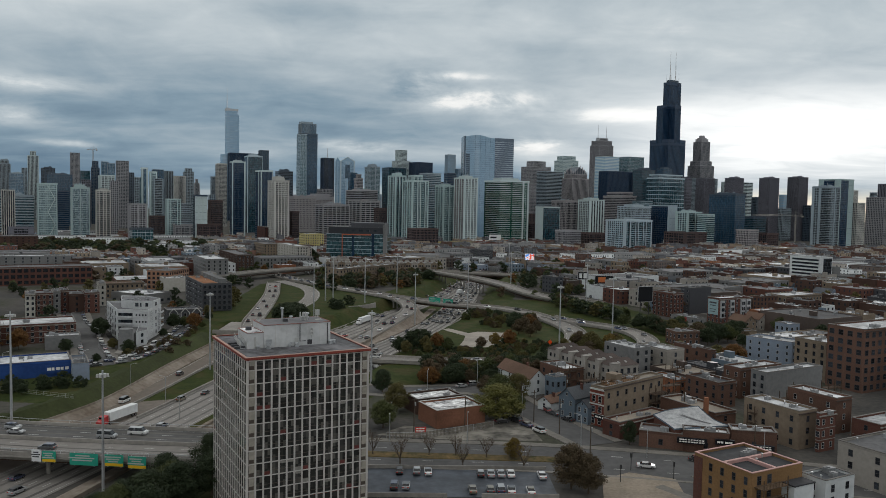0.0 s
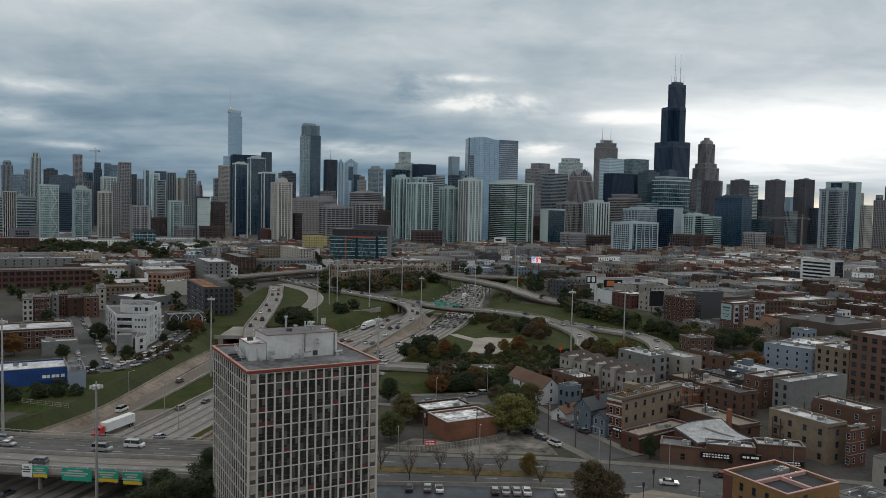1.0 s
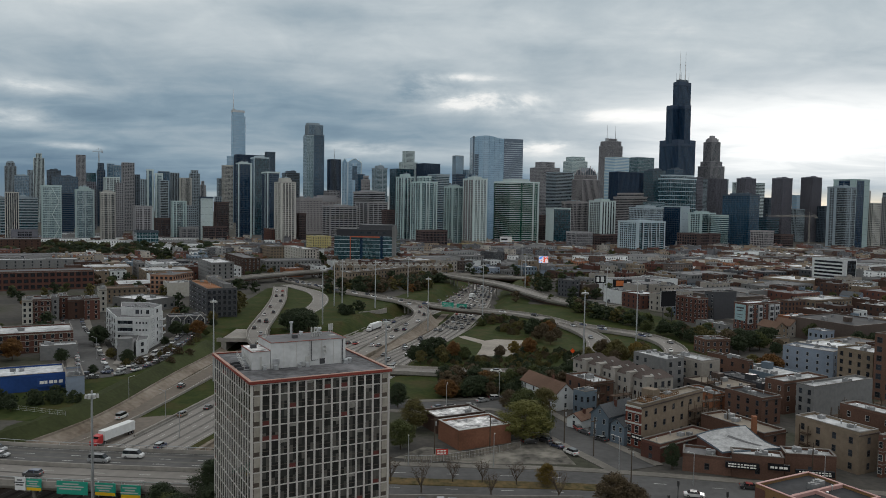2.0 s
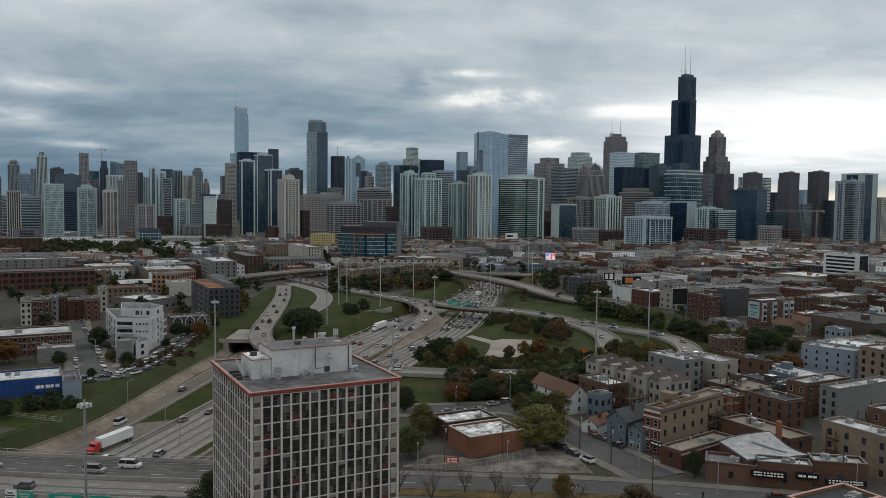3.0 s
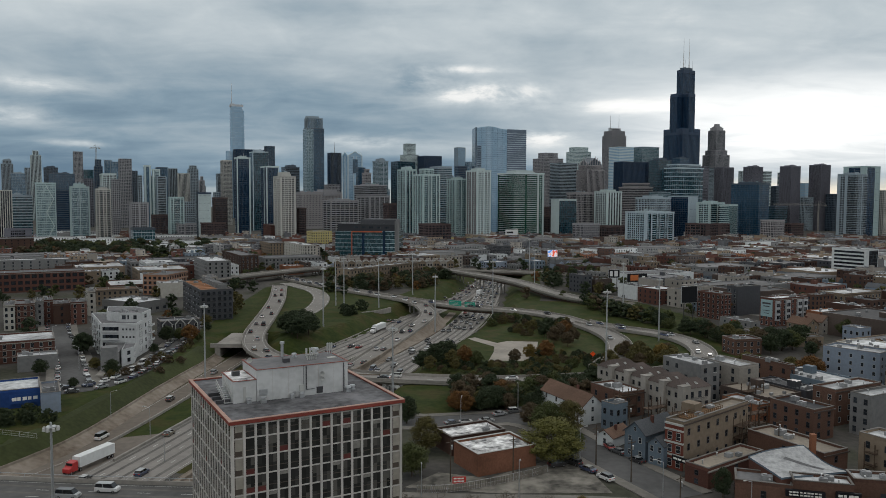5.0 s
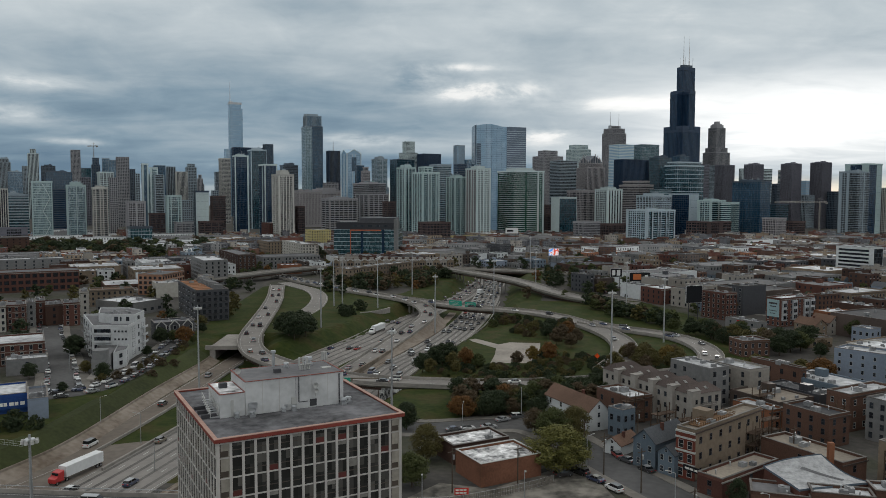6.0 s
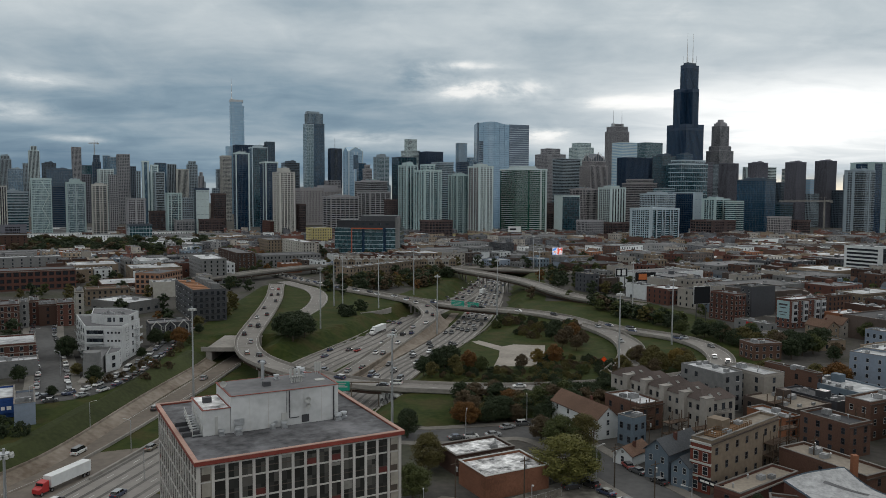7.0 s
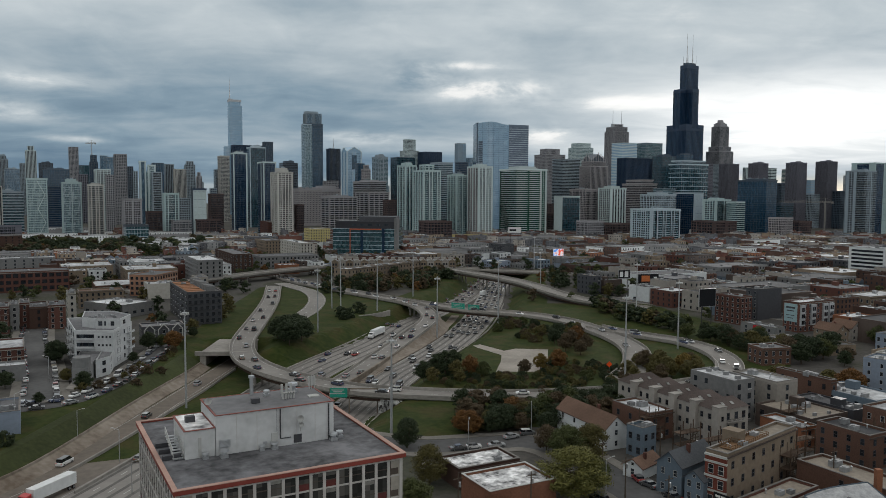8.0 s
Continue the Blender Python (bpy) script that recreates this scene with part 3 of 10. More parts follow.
def deck_road(name, label, pts, width, lanes, thick=1.3, piers=(), rail=False, surface=ROADC):
    """A road carried on a slab with parapets, on piers at the given shares of its length."""
    top, line = carriageway(name, label, pts, width, lanes, surface, lift=0.0)
    h = width / 2
    bm = bmesh.new()
    sweep(bm, line, [(-h - 0.5, -0.06), (-h - 0.5, -0.5), (-h + 0.8, -thick), (h - 0.8, -thick), (h + 0.5, -0.5), (h + 0.5, -0.06)], closed=True)
    part("deck_slab", bm, CONC, top)
    for o in (-0.55, 0.0, 0.55):
        bm = bmesh.new()
        sweep(bm, line, [(o * width - 0.35, -thick + 0.05), (o * width - 0.35, -thick - 0.95), (o * width + 0.35, -thick - 0.95), (o * width + 0.35, -thick + 0.05)] if abs(o) < 0.1 else [(o * width * 0.7 - 0.35, -thick + 0.05), (o * width * 0.7 - 0.35, -thick - 0.95), (o * width * 0.7 + 0.35, -thick - 0.95), (o * width * 0.7 + 0.35, -thick + 0.05)], closed=True)
        if min(q.z for q in line) > 0.3:
            part("girder", bm, RUSTY, top, "dark rusty steel girder")
        else:
            bm.free()
    for s in (-1, 1):
        parapet("parapet", line, s * (h + 0.25), 0.95, 0.45, top)
    if rail:
        for s in (-1, 1):
            bm = bmesh.new()
            sweep(bm, line, [(s * (h + 0.25) - 0.06, 1.6), (s * (h + 0.25) + 0.06, 1.6), (s * (h + 0.25) + 0.06, 1.72), (s * (h + 0.25) - 0.06, 1.72)], closed=True)
            nr = sides_of(line)
            for p, n in zip(line[::1], nr[::1]):
                q = p + n * s * (h + 0.25)
                cyl(bm, q.x, q.y, q.z + 0.9, q.z + 1.7, 0.06, n=5)
            part("railing", bm, METAL, top, "grey steel railing")
    nr = sides_of(line)
    for f in piers:
        i = int(f * (len(line) - 1))
        p, n = line[i], nr[i]
        bm = bmesh.new()
        for s in (-0.6, 0.0, 0.6):
            q = p + n * s * h
            cyl(bm, q.x, q.y, FLOOR_Z - 0.2, q.z - thick - 0.9, 0.55, n=10)
        a, b = p - n * h * 0.85, p + n * h * 0.85
        t = Vector((-n.y, n.x, 0)) * 0.6
        z0, z1 = p.z - thick - 1.0, p.z - thick + 0.02
        vs = [bm.verts.new((q.x, q.y, z)) for z in (z0, z1) for q in (a - t, b - t, b + t, a + t)]
        for f4 in ((0, 1, 5, 4), (1, 2, 6, 5), (2, 3, 7, 6), (3, 0, 4, 7), (3, 2, 1, 0)):
            bm.faces.new([vs[k] for k in f4])
        part("pier", bm, CONC, top)
    return top, line


build_ground()
LINES = {}
Z = FLOOR_Z
# left (towards the city) and right carriageways of the motorway, lying in the cutting
_, LINES["in"] = carriageway("road_1", "pale concrete motorway carriageway with worn lanes", [(-150, 60, Z), (-124, 130, Z), (-98, 210, Z), (-84, 262, Z), (-70, 330, Z), (-57, 393, Z), (-34, 459, Z), (-23, 508, Z), (-6, 560, Z), (14, 625, Z), (30, 700, Z), (44, 758, Z)], 23.5, 5)
_, LINES["out"] = carriageway("road_2", "pale concrete motorway carriageway full of queueing cars", [(-108, 60, Z), (-84, 130, Z), (-66, 200, Z), (-51, 258, Z), (-24, 375, Z), (-10, 415, Z), (4.5, 460, Z), (18, 515, Z), (32, 595, Z), (45, 690, Z), (58, 755, Z)], 19.0, 5)
_, LINES["slip"] = carriageway("road_3", "single concrete slip road beside a retaining wall", [(-136, 200, Z), (-122, 235, Z), (-108, 272, Z), (-102, 310, Z), (-98, 350, Z), (-95, 385, Z), (-92, 420, Z)], 9.0, 1, mat("rusty_brown_lane", (0.14, 0.119, 0.10), 0.88, 0.2, 0.05, 0.5), lift=0.09)
bm = bmesh.new()
GORE = [p + n * 4.3 for p, n in zip(LINES["slip"], sides_of(LINES["slip"])) if p.y < 290]
GORE += [p - n * 11.5 for p, n in zip(LINES["in"], sides_of(LINES["in"])) if 196 < p.y < 292][::-1]
bm.faces.new([bm.verts.new((p.x, p.y, Z + 0.03)) for p in GORE])
bmesh.ops.triangulate(bm, faces=bm.faces)
tagged(new("apron", mesh_of("apron", bm, mat("rusty_brown_concrete", (0.14, 0.121, 0.104), 0.88, 0.2, 0.05, 0.5))), "brownish concrete apron where the slip road joins", "road", kind="structure")
# elevated roads of the interchange
LOOP = [(-119, 640, 0.8), (-115, 615, 0.8), (-107, 568, 0.8), (-101, 520, 0.8), (-96, 471, 0.8), (-92, 432, 0.8), (-87, 406, 0.8), (-79, 384, 0.8), (-67, 366, 0.8), (-54, 353, 0.8), (-34, 339, 0.8), (-20, 334.5, 0.8), (-7, 332, 0.8), (8, 330, 0.8), (26, 330, 0.8), (46, 333, 0.8), (65, 338, 0.8), (84, 345, 0.8), (97, 353, 0.8), (106, 364, 0.8), (112, 378, 0.8), (115, 394, 0.8), (114, 412, 0.8), (108, 428, 0.8), (97, 440, 0.8), (86, 452, 0.8), (77, 468, 0.8)]
_, LINES["loop"] = deck_road("road_4", "curving concrete ramp that loops over the motorway", LOOP, 10.0, 2, piers=(0.30, 0.36, 0.42, 0.48, 0.53))
_, LINES["cross"] = deck_road("road_5", "elevated concrete road crossing the motorway under green signs", [(-135, 715, 0.9), (-123, 695, 0.9), (-97, 653, 0.9), (-69, 616, 0.9), (-44, 585, 0.9), (-26, 564, 0.9), (-7, 545, 0.9), (12, 528, 0.9), (28, 517, 0.9), (44, 508, 0.9), (57, 497, 0.9), (68, 479, 0.9), (76, 454, 0.9), (81, 431, 0.9), (82, 411, 0.9), (79, 392, 0.9), (73, 372, 0.9), (62, 350, 0.9)], 11.0, 2, piers=(0.33, 0.38, 0.43))
_, LINES["fly"] = deck_road("road_6", "concrete flyover ramp climbing out of the motorway", [(-48, 350, -5.6), (-38, 383, -5.2), (-30, 412, -4.4), (-21, 445, -3.2), (-12, 475, -1.6), (-7, 497, -0.4), (-8, 517, 0.6), (-16, 545, 0.95), (-30, 566, 0.95), (-48, 588, 0.95)], 9.0, 2, piers=(0.7, 0.8))
_, LINES["ramp"] = carriageway("road_11", "wide curving concrete ramp beside the loop road", [(-118, 660, 0.5), (-104, 638, 0.4), (-89, 612, 0.3), (-79, 575, 0.2), (-76, 533, 0.1), (-79, 498, 0.0), (-84, 470, -0.1), (-87, 455, -0.2)], 11.0, 2)
# street bridge with railings, going on as a street past the tower
_, LINES["street"] = deck_road("road_7", "street bridge over the motorway with steel railings", [(-330, 262, 0.5), (-200, 240, 0.5), (-124, 220, 0.5), (-63, 213, 0.5), (-30, 212, 0.4)], 26.0, 6, thick=1.6, piers=(0.66, 0.78, 0.88), rail=True, surface=mat('grey_bridge_asphalt', (0.085, 0.084, 0.083), 0.88, 0.25, 0.05, 0.5))

bm = bmesh.new()
sweep(bm, LINES["street"], [(1.2, 0.045), (12.6, 0.022)])
part("near_lanes", bm, ROADC, bpy.data.objects["road_7"], "paler concrete lanes of the bridge")
parapet("median_barrier", LINES["street"], 0.5, 1.0, 0.6, bpy.data.objects["road_7"])
# bridges that cross the far end of the interchange
_, LINES["far_l"] = deck_road("road_8", "concrete road bridge over the far ramps", [(-210, 600, 2.0), (-172, 640, 5.0), (-140, 682, 6.0), (-105, 728, 6.0), (-60, 790, 4.0)], 11, 2, thick=1.8, piers=(0.4, 0.55, 0.7))
_, LINES["far_r"] = deck_road("road_9", "long concrete bridge over the queueing motorway", [(-40, 800, 4.0), (0, 735, 5.5), (28, 684, 6.0), (49, 645, 6.0), (65, 606, 5.5), (77, 572, 4.0), (96, 548, 2.0), (124, 532, 0.6)], 11, 2, thick=1.8, piers=(0.25, 0.36, 0.46, 0.56))
_, LINES["far_v"] = deck_road("road_12", "long viaduct with queueing cars beyond the park", [(-700, 1900, 7.0), (-565, 1645, 7.0), (-478, 1425, 7.0), (-384, 1244, 7.0), (-312, 1100, 6.0), (-272, 1016, 4.0), (-250, 965, 1.0)], 16.0, 4, thick=1.8)
_, LINES["far_x"] = deck_road("road_10", "street bridge where the motorway dips out of sight", [(-10, 790, 0.9), (40, 768, 0.9), (80, 748, 0.9), (130, 722, 0.9)], 14, 2, thick=1.6)

# walls, barriers and medians of the motorway
def wall_line(name, label, pts, z0, z1, t, material=CONC):
    line = curve_pts([(*p[:2], 0) for p in pts], 5)
    bm = bmesh.new()
    sweep(bm, line, [(-t / 2, z0), (-t / 2, z1), (t / 2, z1), (t / 2, z0)], closed=True)
    return tagged(new(name, mesh_of(name, bm, material)), label, "wall", kind="structure")


STAINED = mat("rust_stained_concrete", (0.16, 0.125, 0.095), 0.9, 0.3, 0.06, 0.5, bump=0.2, tint=(0.185, 0.16, 0.135))
bm = bmesh.new()
sweep(bm, curve_pts([(-186, 62, 0), (-151, 150, 0), (-129, 220, 0), (-115, 260, 0), (-110, 285, 0), (-107, 340, 0), (-103, 385, 0), (-102.5, 402, 0)], 5), [(-1.7, -5.2), (-1.4, -3.5), (-1.0, -3.5), (-0.8, -4.1), (3.2, -5.88), (3.2, -6.3)])
tagged(new("wall_1", mesh_of("wall_1", bm, STAINED)), "rust stained bank beside the slip road", "wall", kind="structure")
bm = bmesh.new()
sweep(bm, curve_pts([(-186, 62, 0), (-151, 150, 0), (-129, 220, 0), (-115, 260, 0), (-110, 285, 0), (-107, 340, 0), (-103, 385, 0), (-102.5, 402, 0)], 5), [(-12.0, -0.6), (-9.5, -0.12), (-6.8, -0.35), (-1.6, -3.55)])
tagged(new("grass_slope", mesh_of("grass_slope", bm, mat("mown_grass", (0.036, 0.044, 0.016), 0.95, 0.3, 0.05, 0.8, bump=0.4))), "steep green grass slope above the slip road", "grass", kind="structure")
wall_line("wall_2", "concrete barrier between the carriageways", [(-96, 130), (-81, 200), (-67, 260), (-54, 320), (-46, 352)], -6.2, -4.9, 1.0, STAINED)
wall_line("wall_3", "stained wall along the climbing ramp", [(-43, 350), (-33, 383), (-25, 412), (-16, 445), (-6, 475), (-1, 497), (-2, 520)], -6.4, -3.4, 0.8, STAINED)
wall_line("wall_4", "low barrier along the slip road", [(-105, 262), (-100, 290), (-96, 320), (-91, 360), (-88, 398)], -6.2, -5.2, 0.5)
wall_line("wall_5", "low barrier on the grass side of the motorway", [(-94, 262), (-80, 330), (-68, 393), (-45, 462), (-33, 510)], -6.2, -5.2, 0.5)
wall_line("wall_6", "low barrier on the park side of the motorway", [(-38, 262), (-13, 375), (15.5, 460), (29, 512), (43, 595)], -6.2, -5.2, 0.5)
bm = bmesh.new()
sweep(bm, curve_pts([(-100, 130, Z), (-84, 200, Z), (-68, 258, Z), (-52, 330, Z), (-38, 366, Z), (-28, 400, Z), (-19, 432, Z), (-9, 466, Z), (2, 510, Z), (8, 545, Z)]), [(-1.8, 0.1), (-1.6, 0.34), (3.0, 0.34), (3.2, 0.1)])
nr = sides_of(LINES["fly"])
rows = []
for p, n in zip(LINES["fly"], nr):
    if 372 < p.y < 522:
        a, b = p + n * 5.1, p + n * min(5.4 + (p.y - 372) * 0.07, 10.5)
        rows.append([bm.verts.new(v) for v in ((a.x, a.y, p.z - 0.2), (a.x + 0.5, a.y, p.z - 0.35), (a.x * 0.55 + b.x * 0.45, a.y * 0.55 + b.y * 0.45, p.z * 0.4 - 3.4), (b.x, b.y, -5.5), (b.x, b.y, -6.2))])
for a, b in zip(rows, rows[1:]):
    for k in range(4):
        bm.faces.new((a[k], a[k + 1], b[k + 1], b[k]))
tagged(new("median", mesh_of("median", bm, STAINED)), "rust brown concrete median of the motorway", "median", kind="structure")
# cover of the slip road tunnel and its portal
bm = bmesh.new()
box(bm, -104, -86, 403, 434, -0.2, 0.3, 0, True)
box(bm, -106, -84, 402, 403, -0.9, 0.9, 0, True)
box(bm, -104, -101.5, 402.5, 432, -6.2, -0.2)
box(bm, -88, -86, 402.5, 432, -6.2, -0.2)
tagged(new("tunnel_portal", mesh_of("tunnel_portal", bm, CONC)), "concrete portal of the slip road tunnel", "tunnel", kind="structure")
# abutment under the loop road, sprayed with dark scrawl
SPRAY = mat("sprayed_concrete", (0.12, 0.12, 0.12), 0.85, 0.6, 0.35, 0.9, tint=(0.42, 0.42, 0.41))
wall_line("wall_7", "pale abutment wall sprayed with dark scrawl", [(-24, 331.5), (-10, 327), (2, 324)], -6, -0.7, 0.6, SPRAY)
_sg = random.Random(8)
for i in range(34):
    t = i / 33
    x, y = -23.6 + 25.0 * t, 331.0 - 7.2 * t
    bm = bmesh.new()
    z, lean = _sg.uniform(-4.6, -2.4), _sg.uniform(-0.5, 0.5)
    n = _sg.randint(3, 5)
    for k in range(n):
        rod(bm, (x + lean * k * 0.3, y - 0.36, z + k * 0.5), (x + lean * (k + 1) * 0.3 + _sg.uniform(-0.4, 0.4), y - 0.38, z + (k + 1) * 0.5), _sg.uniform(0.10, 0.30), 4)
    part("scrawl", bm, DARKM, bpy.data.objects["wall_7"])
wall_line("wall_8", "grey abutment wall under the loop road", [(2, 324), (16, 322.5), (40, 324)], -3, -0.6, 0.6)
wall_line("wall_9", "wing wall of the flyover underpass", [(-46, 505), (-36, 515), (-30, 527)], -6, 0.3, 0.8)

# ---- streets at ground level ----
def street(name, label, pts, width, lanes, material=ASPH_OLD, walk_l=3.0, walk_r=3.0, yellow=True, lift=0.06):
    line = curve_pts([(*p, 0) for p in pts])
    h = width / 2
    bm = bmesh.new()
    sweep(bm, line, [(-h, lift), (0, lift + 0.05), (h, lift)])
    top = tagged(new(name, mesh_of(name, bm, material)), label, "street", kind="structure")
    for s, wk in ((-1, walk_l), (1, walk_r)):
        if wk:
            bm = bmesh.new()
            prof = [(s * h, -0.3), (s * h, lift + 0.14), (s * (h + 0.3), lift + 0.15), (s * (h + wk), lift + 0.15), (s * (h + wk), -0.3)]
            sweep(bm, line, prof)
            bmesh.ops.recalc_face_normals(bm, faces=bm.faces)
            part("pavement", bm, PAVE, top, "pale concrete pavement with kerb")
    bm = bmesh.new()
    if lanes > 2:
        dashes(bm, line, [-h / 2, h / 2], z=lift + 0.06)
    part("lane_marking", bm, PAINT, top) if len(bm.faces) else bm.free()
    if yellow:
        bm = bmesh.new()
        dashes(bm, line, [-0.15, 0.15], z=lift + 0.07, w=0.12, solid=True)
        part("centre_line", bm, PAINTY, top)
    return line


LINES["avenue"] = street("street_1", "grey avenue running on from the street bridge", [(-28, 212), (-12, 209.3), (9, 208), (34, 206.2), (72, 199), (120, 187), (250, 152)], 20.5, 4, walk_r=1.2, yellow=False)
bm = bmesh.new()
sweep(bm, curve_pts([(-22, 210.4, 0), (-12, 208.4, 0), (9, 207.0, 0), (34, 205.4, 0), (40, 204.6, 0)]), [(-2.3, 0.05), (-2.2, 0.24), (-1.9, 0.27), (1.9, 0.27), (2.2, 0.24), (2.3, 0.05)])
tagged(new("verge", mesh_of("verge", bm, mat("leaf_strewn_grass", (0.048, 0.052, 0.018), 0.95, 0.4, 0.2, 0.9, bump=0.4, tint=(0.11, 0.075, 0.035)))), "grass strip with fallen leaves dividing the avenue", "verge", kind="structure")
LINES["diag"] = street("street_2", "diagonal shopping street with parked cars", [(-60, 300), (-16, 281), (2, 281), (18, 284), (28, 277), (34, 262), (41, 243), (48.5, 226), (51.5, 219)], 11, 2, yellow=False, lift=0.085)
bm = bmesh.new()
bm.faces.new([bm.verts.new((x, y, 0.2)) for x, y in ((43.0, 176.0), (63.0, 178.0), (64.5, 191.0), (54.0, 195.5), (46.0, 190.5))])
tagged(new("plaza", mesh_of("plaza", bm, mat("tan_paving", (0.22, 0.185, 0.145), 0.9, 0.22, 0.15, 1.2))), "tan paved corner beside the crossing", "pavement", kind="structure")
LINES["diag2"] = street("street_6", "diagonal street beyond the crossing", [(64.5, 190), (74, 176), (96, 145), (130, 100)], 11, 2, yellow=False)
LINES["left"] = street("street_3", "side street with parked cars on both kerbs", [(-214, 486), (-198, 452), (-186, 427), (-176, 410), (-150, 360), (-136, 331), (-129, 317)], 12, 2, lift=0.08, yellow=False)
LINES["leftb"] = street("street_4", "frontage road above the motorway slope", [(-190, 306), (-150, 312), (-126, 322), (-119, 345), (-120, 380), (-124, 420), (-130, 470), (-138, 560)], 8, 2, walk_r=0, yellow=False)
LINES["right"] = street("street_5", "street past the brick corner blocks", [(110, 585), (150, 545), (190, 500), (230, 462), (330, 380)], 11, 2)
bm = bmesh.new()
box(bm, -15, 33, 178, 197, -0.6, 0.10)
tagged(new("car_park", mesh_of("car_park", bm, mat("wet_dark_asphalt", (0.058, 0.066, 0.080), 0.5, 0.45, 0.09, 0.5))), "wet dark asphalt car park", "car park", kind="structure")
bm = bmesh.new()
for p in ((-12, 226), (10, 222), (36, 222), (34, 236), (26, 246), (8, 232), (-4, 236)):
    bm.verts.new((*p, 0.05))
bm.faces.new(bm.verts)
tagged(new("yard", mesh_of("yard", bm, mat("patched_yard_asphalt", (0.085, 0.080, 0.072), 0.9, 0.5, 0.16, 0.5, tint=(0.15, 0.14, 0.122)))), "cracked empty lot of patched concrete", "yard", kind="structure")
bm = bmesh.new()
for p in ((18.5, 369), (34.6, 369), (40.5, 384), (45, 412), (31, 414), (25.5, 409), (16, 423.5), (12.5, 421), (14.2, 416), (23.5, 400), (22, 387)):
    bm.verts.new((*p, 0.06))
bm.faces.new(bm.verts)
tagged(new("clearing", mesh_of("clearing", bm, mat("pale_gravel", (0.27, 0.245, 0.215), 0.95, 0.2, 0.1, 0.9))), "bare pale gravel clearing inside the loop", "clearing", kind="structure")

# ---- the near tower block ----
def build_block():
    W, D, H = 25.8, 27.6, 37.2
    top = thing("tower_block", "grey concrete high-rise with dark windows and red roof edge", "building", *BLOCK_AT, 0, GRID_B)
    FRM = mat("tower_concrete_frame", (0.47, 0.445, 0.42), 0.8, 0.16, 0.05, 1.0, rnd=0.04, bump=0.1)
    PAN = glass_mat("tower_window_glass", (0.034, 0.034, 0.032), (0.13, 0.122, 0.11), 1.6, 1.33, 0.1, 0.32)
    RED = mat("red_roof_edge", (0.23, 0.055, 0.042), 0.6, 0.18, 0.1, 1.5)
    DECK = mat("weathered_grey_roof_felt", (0.115, 0.115, 0.122), 0.9, 0.6, 0.16, 0.9, bump=0.1)
    BRN = mat("red_brown_spandrel", (0.17, 0.055, 0.04), 0.8, 0.25, 0.2, 1.0)
    WHT = mat("pale_grey_penthouse_panel", (0.47, 0.475, 0.475), 0.65, 0.16, 0.25, 1.2)
    CURT = mat("pale_window_blind", (0.22, 0.21, 0.19), 0.8, 0.3)
    SASH = mat("brown_window_sash", (0.075, 0.06, 0.05), 0.6, 0.2, 0.3, 1.0)
    REDC = mat("red_window_panel", (0.11, 0.034, 0.030), 0.7, 0.3, 0.3, 1.0)
    floors, bays = 14, 16
    fh, bx, by = H / floors, W / bays, D / bays
    bm = bmesh.new()
    box(bm, 0.16, W - 0.16, 0.16, D - 0.16, 0, H - 0.76)
    part("wall", bm, BRN, top, "recessed red-brown wall behind the frame")
    # storey bands
    for i in range(floors + 1):
        bm = bmesh.new()
        z = min(i * fh, H - 0.75)
        ring(bm, -0.03, W + 0.03, -0.03, D + 0.03, z - 0.075, z + 0.075, 0.4)
        part("floor_band", bm, FRM, top)
    # upright fins, one mesh shared by all
    bm = bmesh.new()
    box(bm, -0.17, 0.17, -0.06, 0.35, 0, H - 0.7)
    fin = mesh_of("fin", bm, FRM)
    for i in range(bays + 1):
        x = 0.2 + (W - 0.4) * i / bays
        shared("fin", fin, top, x, 0, 0)
        shared("fin", fin, top, x, D, 0, 180)
        y = 0.2 + (D - 0.4) * i / bays
        shared("fin", fin, top, 0, y, 0, -90)
        shared("fin", fin, top, W, y, 0, 90)
    # windows: pale lower sash rail and two panes in a thin dark frame
    def window_mesh(lower, blind):
        bm = bmesh.new()
        w, h = bx - 0.33, fh - 0.14
        box(bm, -w / 2, w / 2, -0.02, 0.12, 0, h, 5)
        box(bm, -w / 2 + 0.05, w / 2 - 0.05, -0.04, -0.018, h * 0.36, h - 0.05, 1)
        box(bm, -w / 2 + 0.05, w / 2 - 0.05, -0.04, -0.018, 0.06, h * 0.32, lower)
        box(bm, -w / 2, w / 2, -0.07, -0.018, h * 0.32, h * 0.36, 5)
        box(bm, -w / 2 - 0.02, w / 2 + 0.02, -0.09, -0.018, -0.01, 0.06, 4)
        if blind:
            box(bm, -w / 2 + 0.08, w / 2 - 0.08, -0.045, -0.038, h * (1 - blind), h - 0.06, 2)
        return mesh_of("window", bm, [FRAME_D, PAN, CURT, REDC, FRM, SASH])
    kinds = [window_mesh(1, 0), window_mesh(1, 0), window_mesh(1, 0.2), window_mesh(3, 0), window_mesh(1, 0.45), window_mesh(2, 0)]
    bm = bmesh.new()
    w_, h_ = bx - 0.36, fh - 0.12
    box(bm, -w_ / 2, w_ / 2, -0.05, 0.12, 0, h_, 0)
    box(bm, -w_ / 2 + 0.15, w_ / 2 - 0.15, -0.08, -0.05, 0.12, h_ * 0.34, 2)
    box(bm, -w_ / 2 - 0.02, -w_ / 2 + 0.14, -0.09, 0.05, 0, h_, 2)
    corner = mesh_of("corner_panel", bm, [mat("pale_tan_panel", (0.30, 0.275, 0.235), 0.8, 0.2, 0.3, 1.2), PAN, SASH])
    rng = random.Random(5)
    rest = bmesh.new()
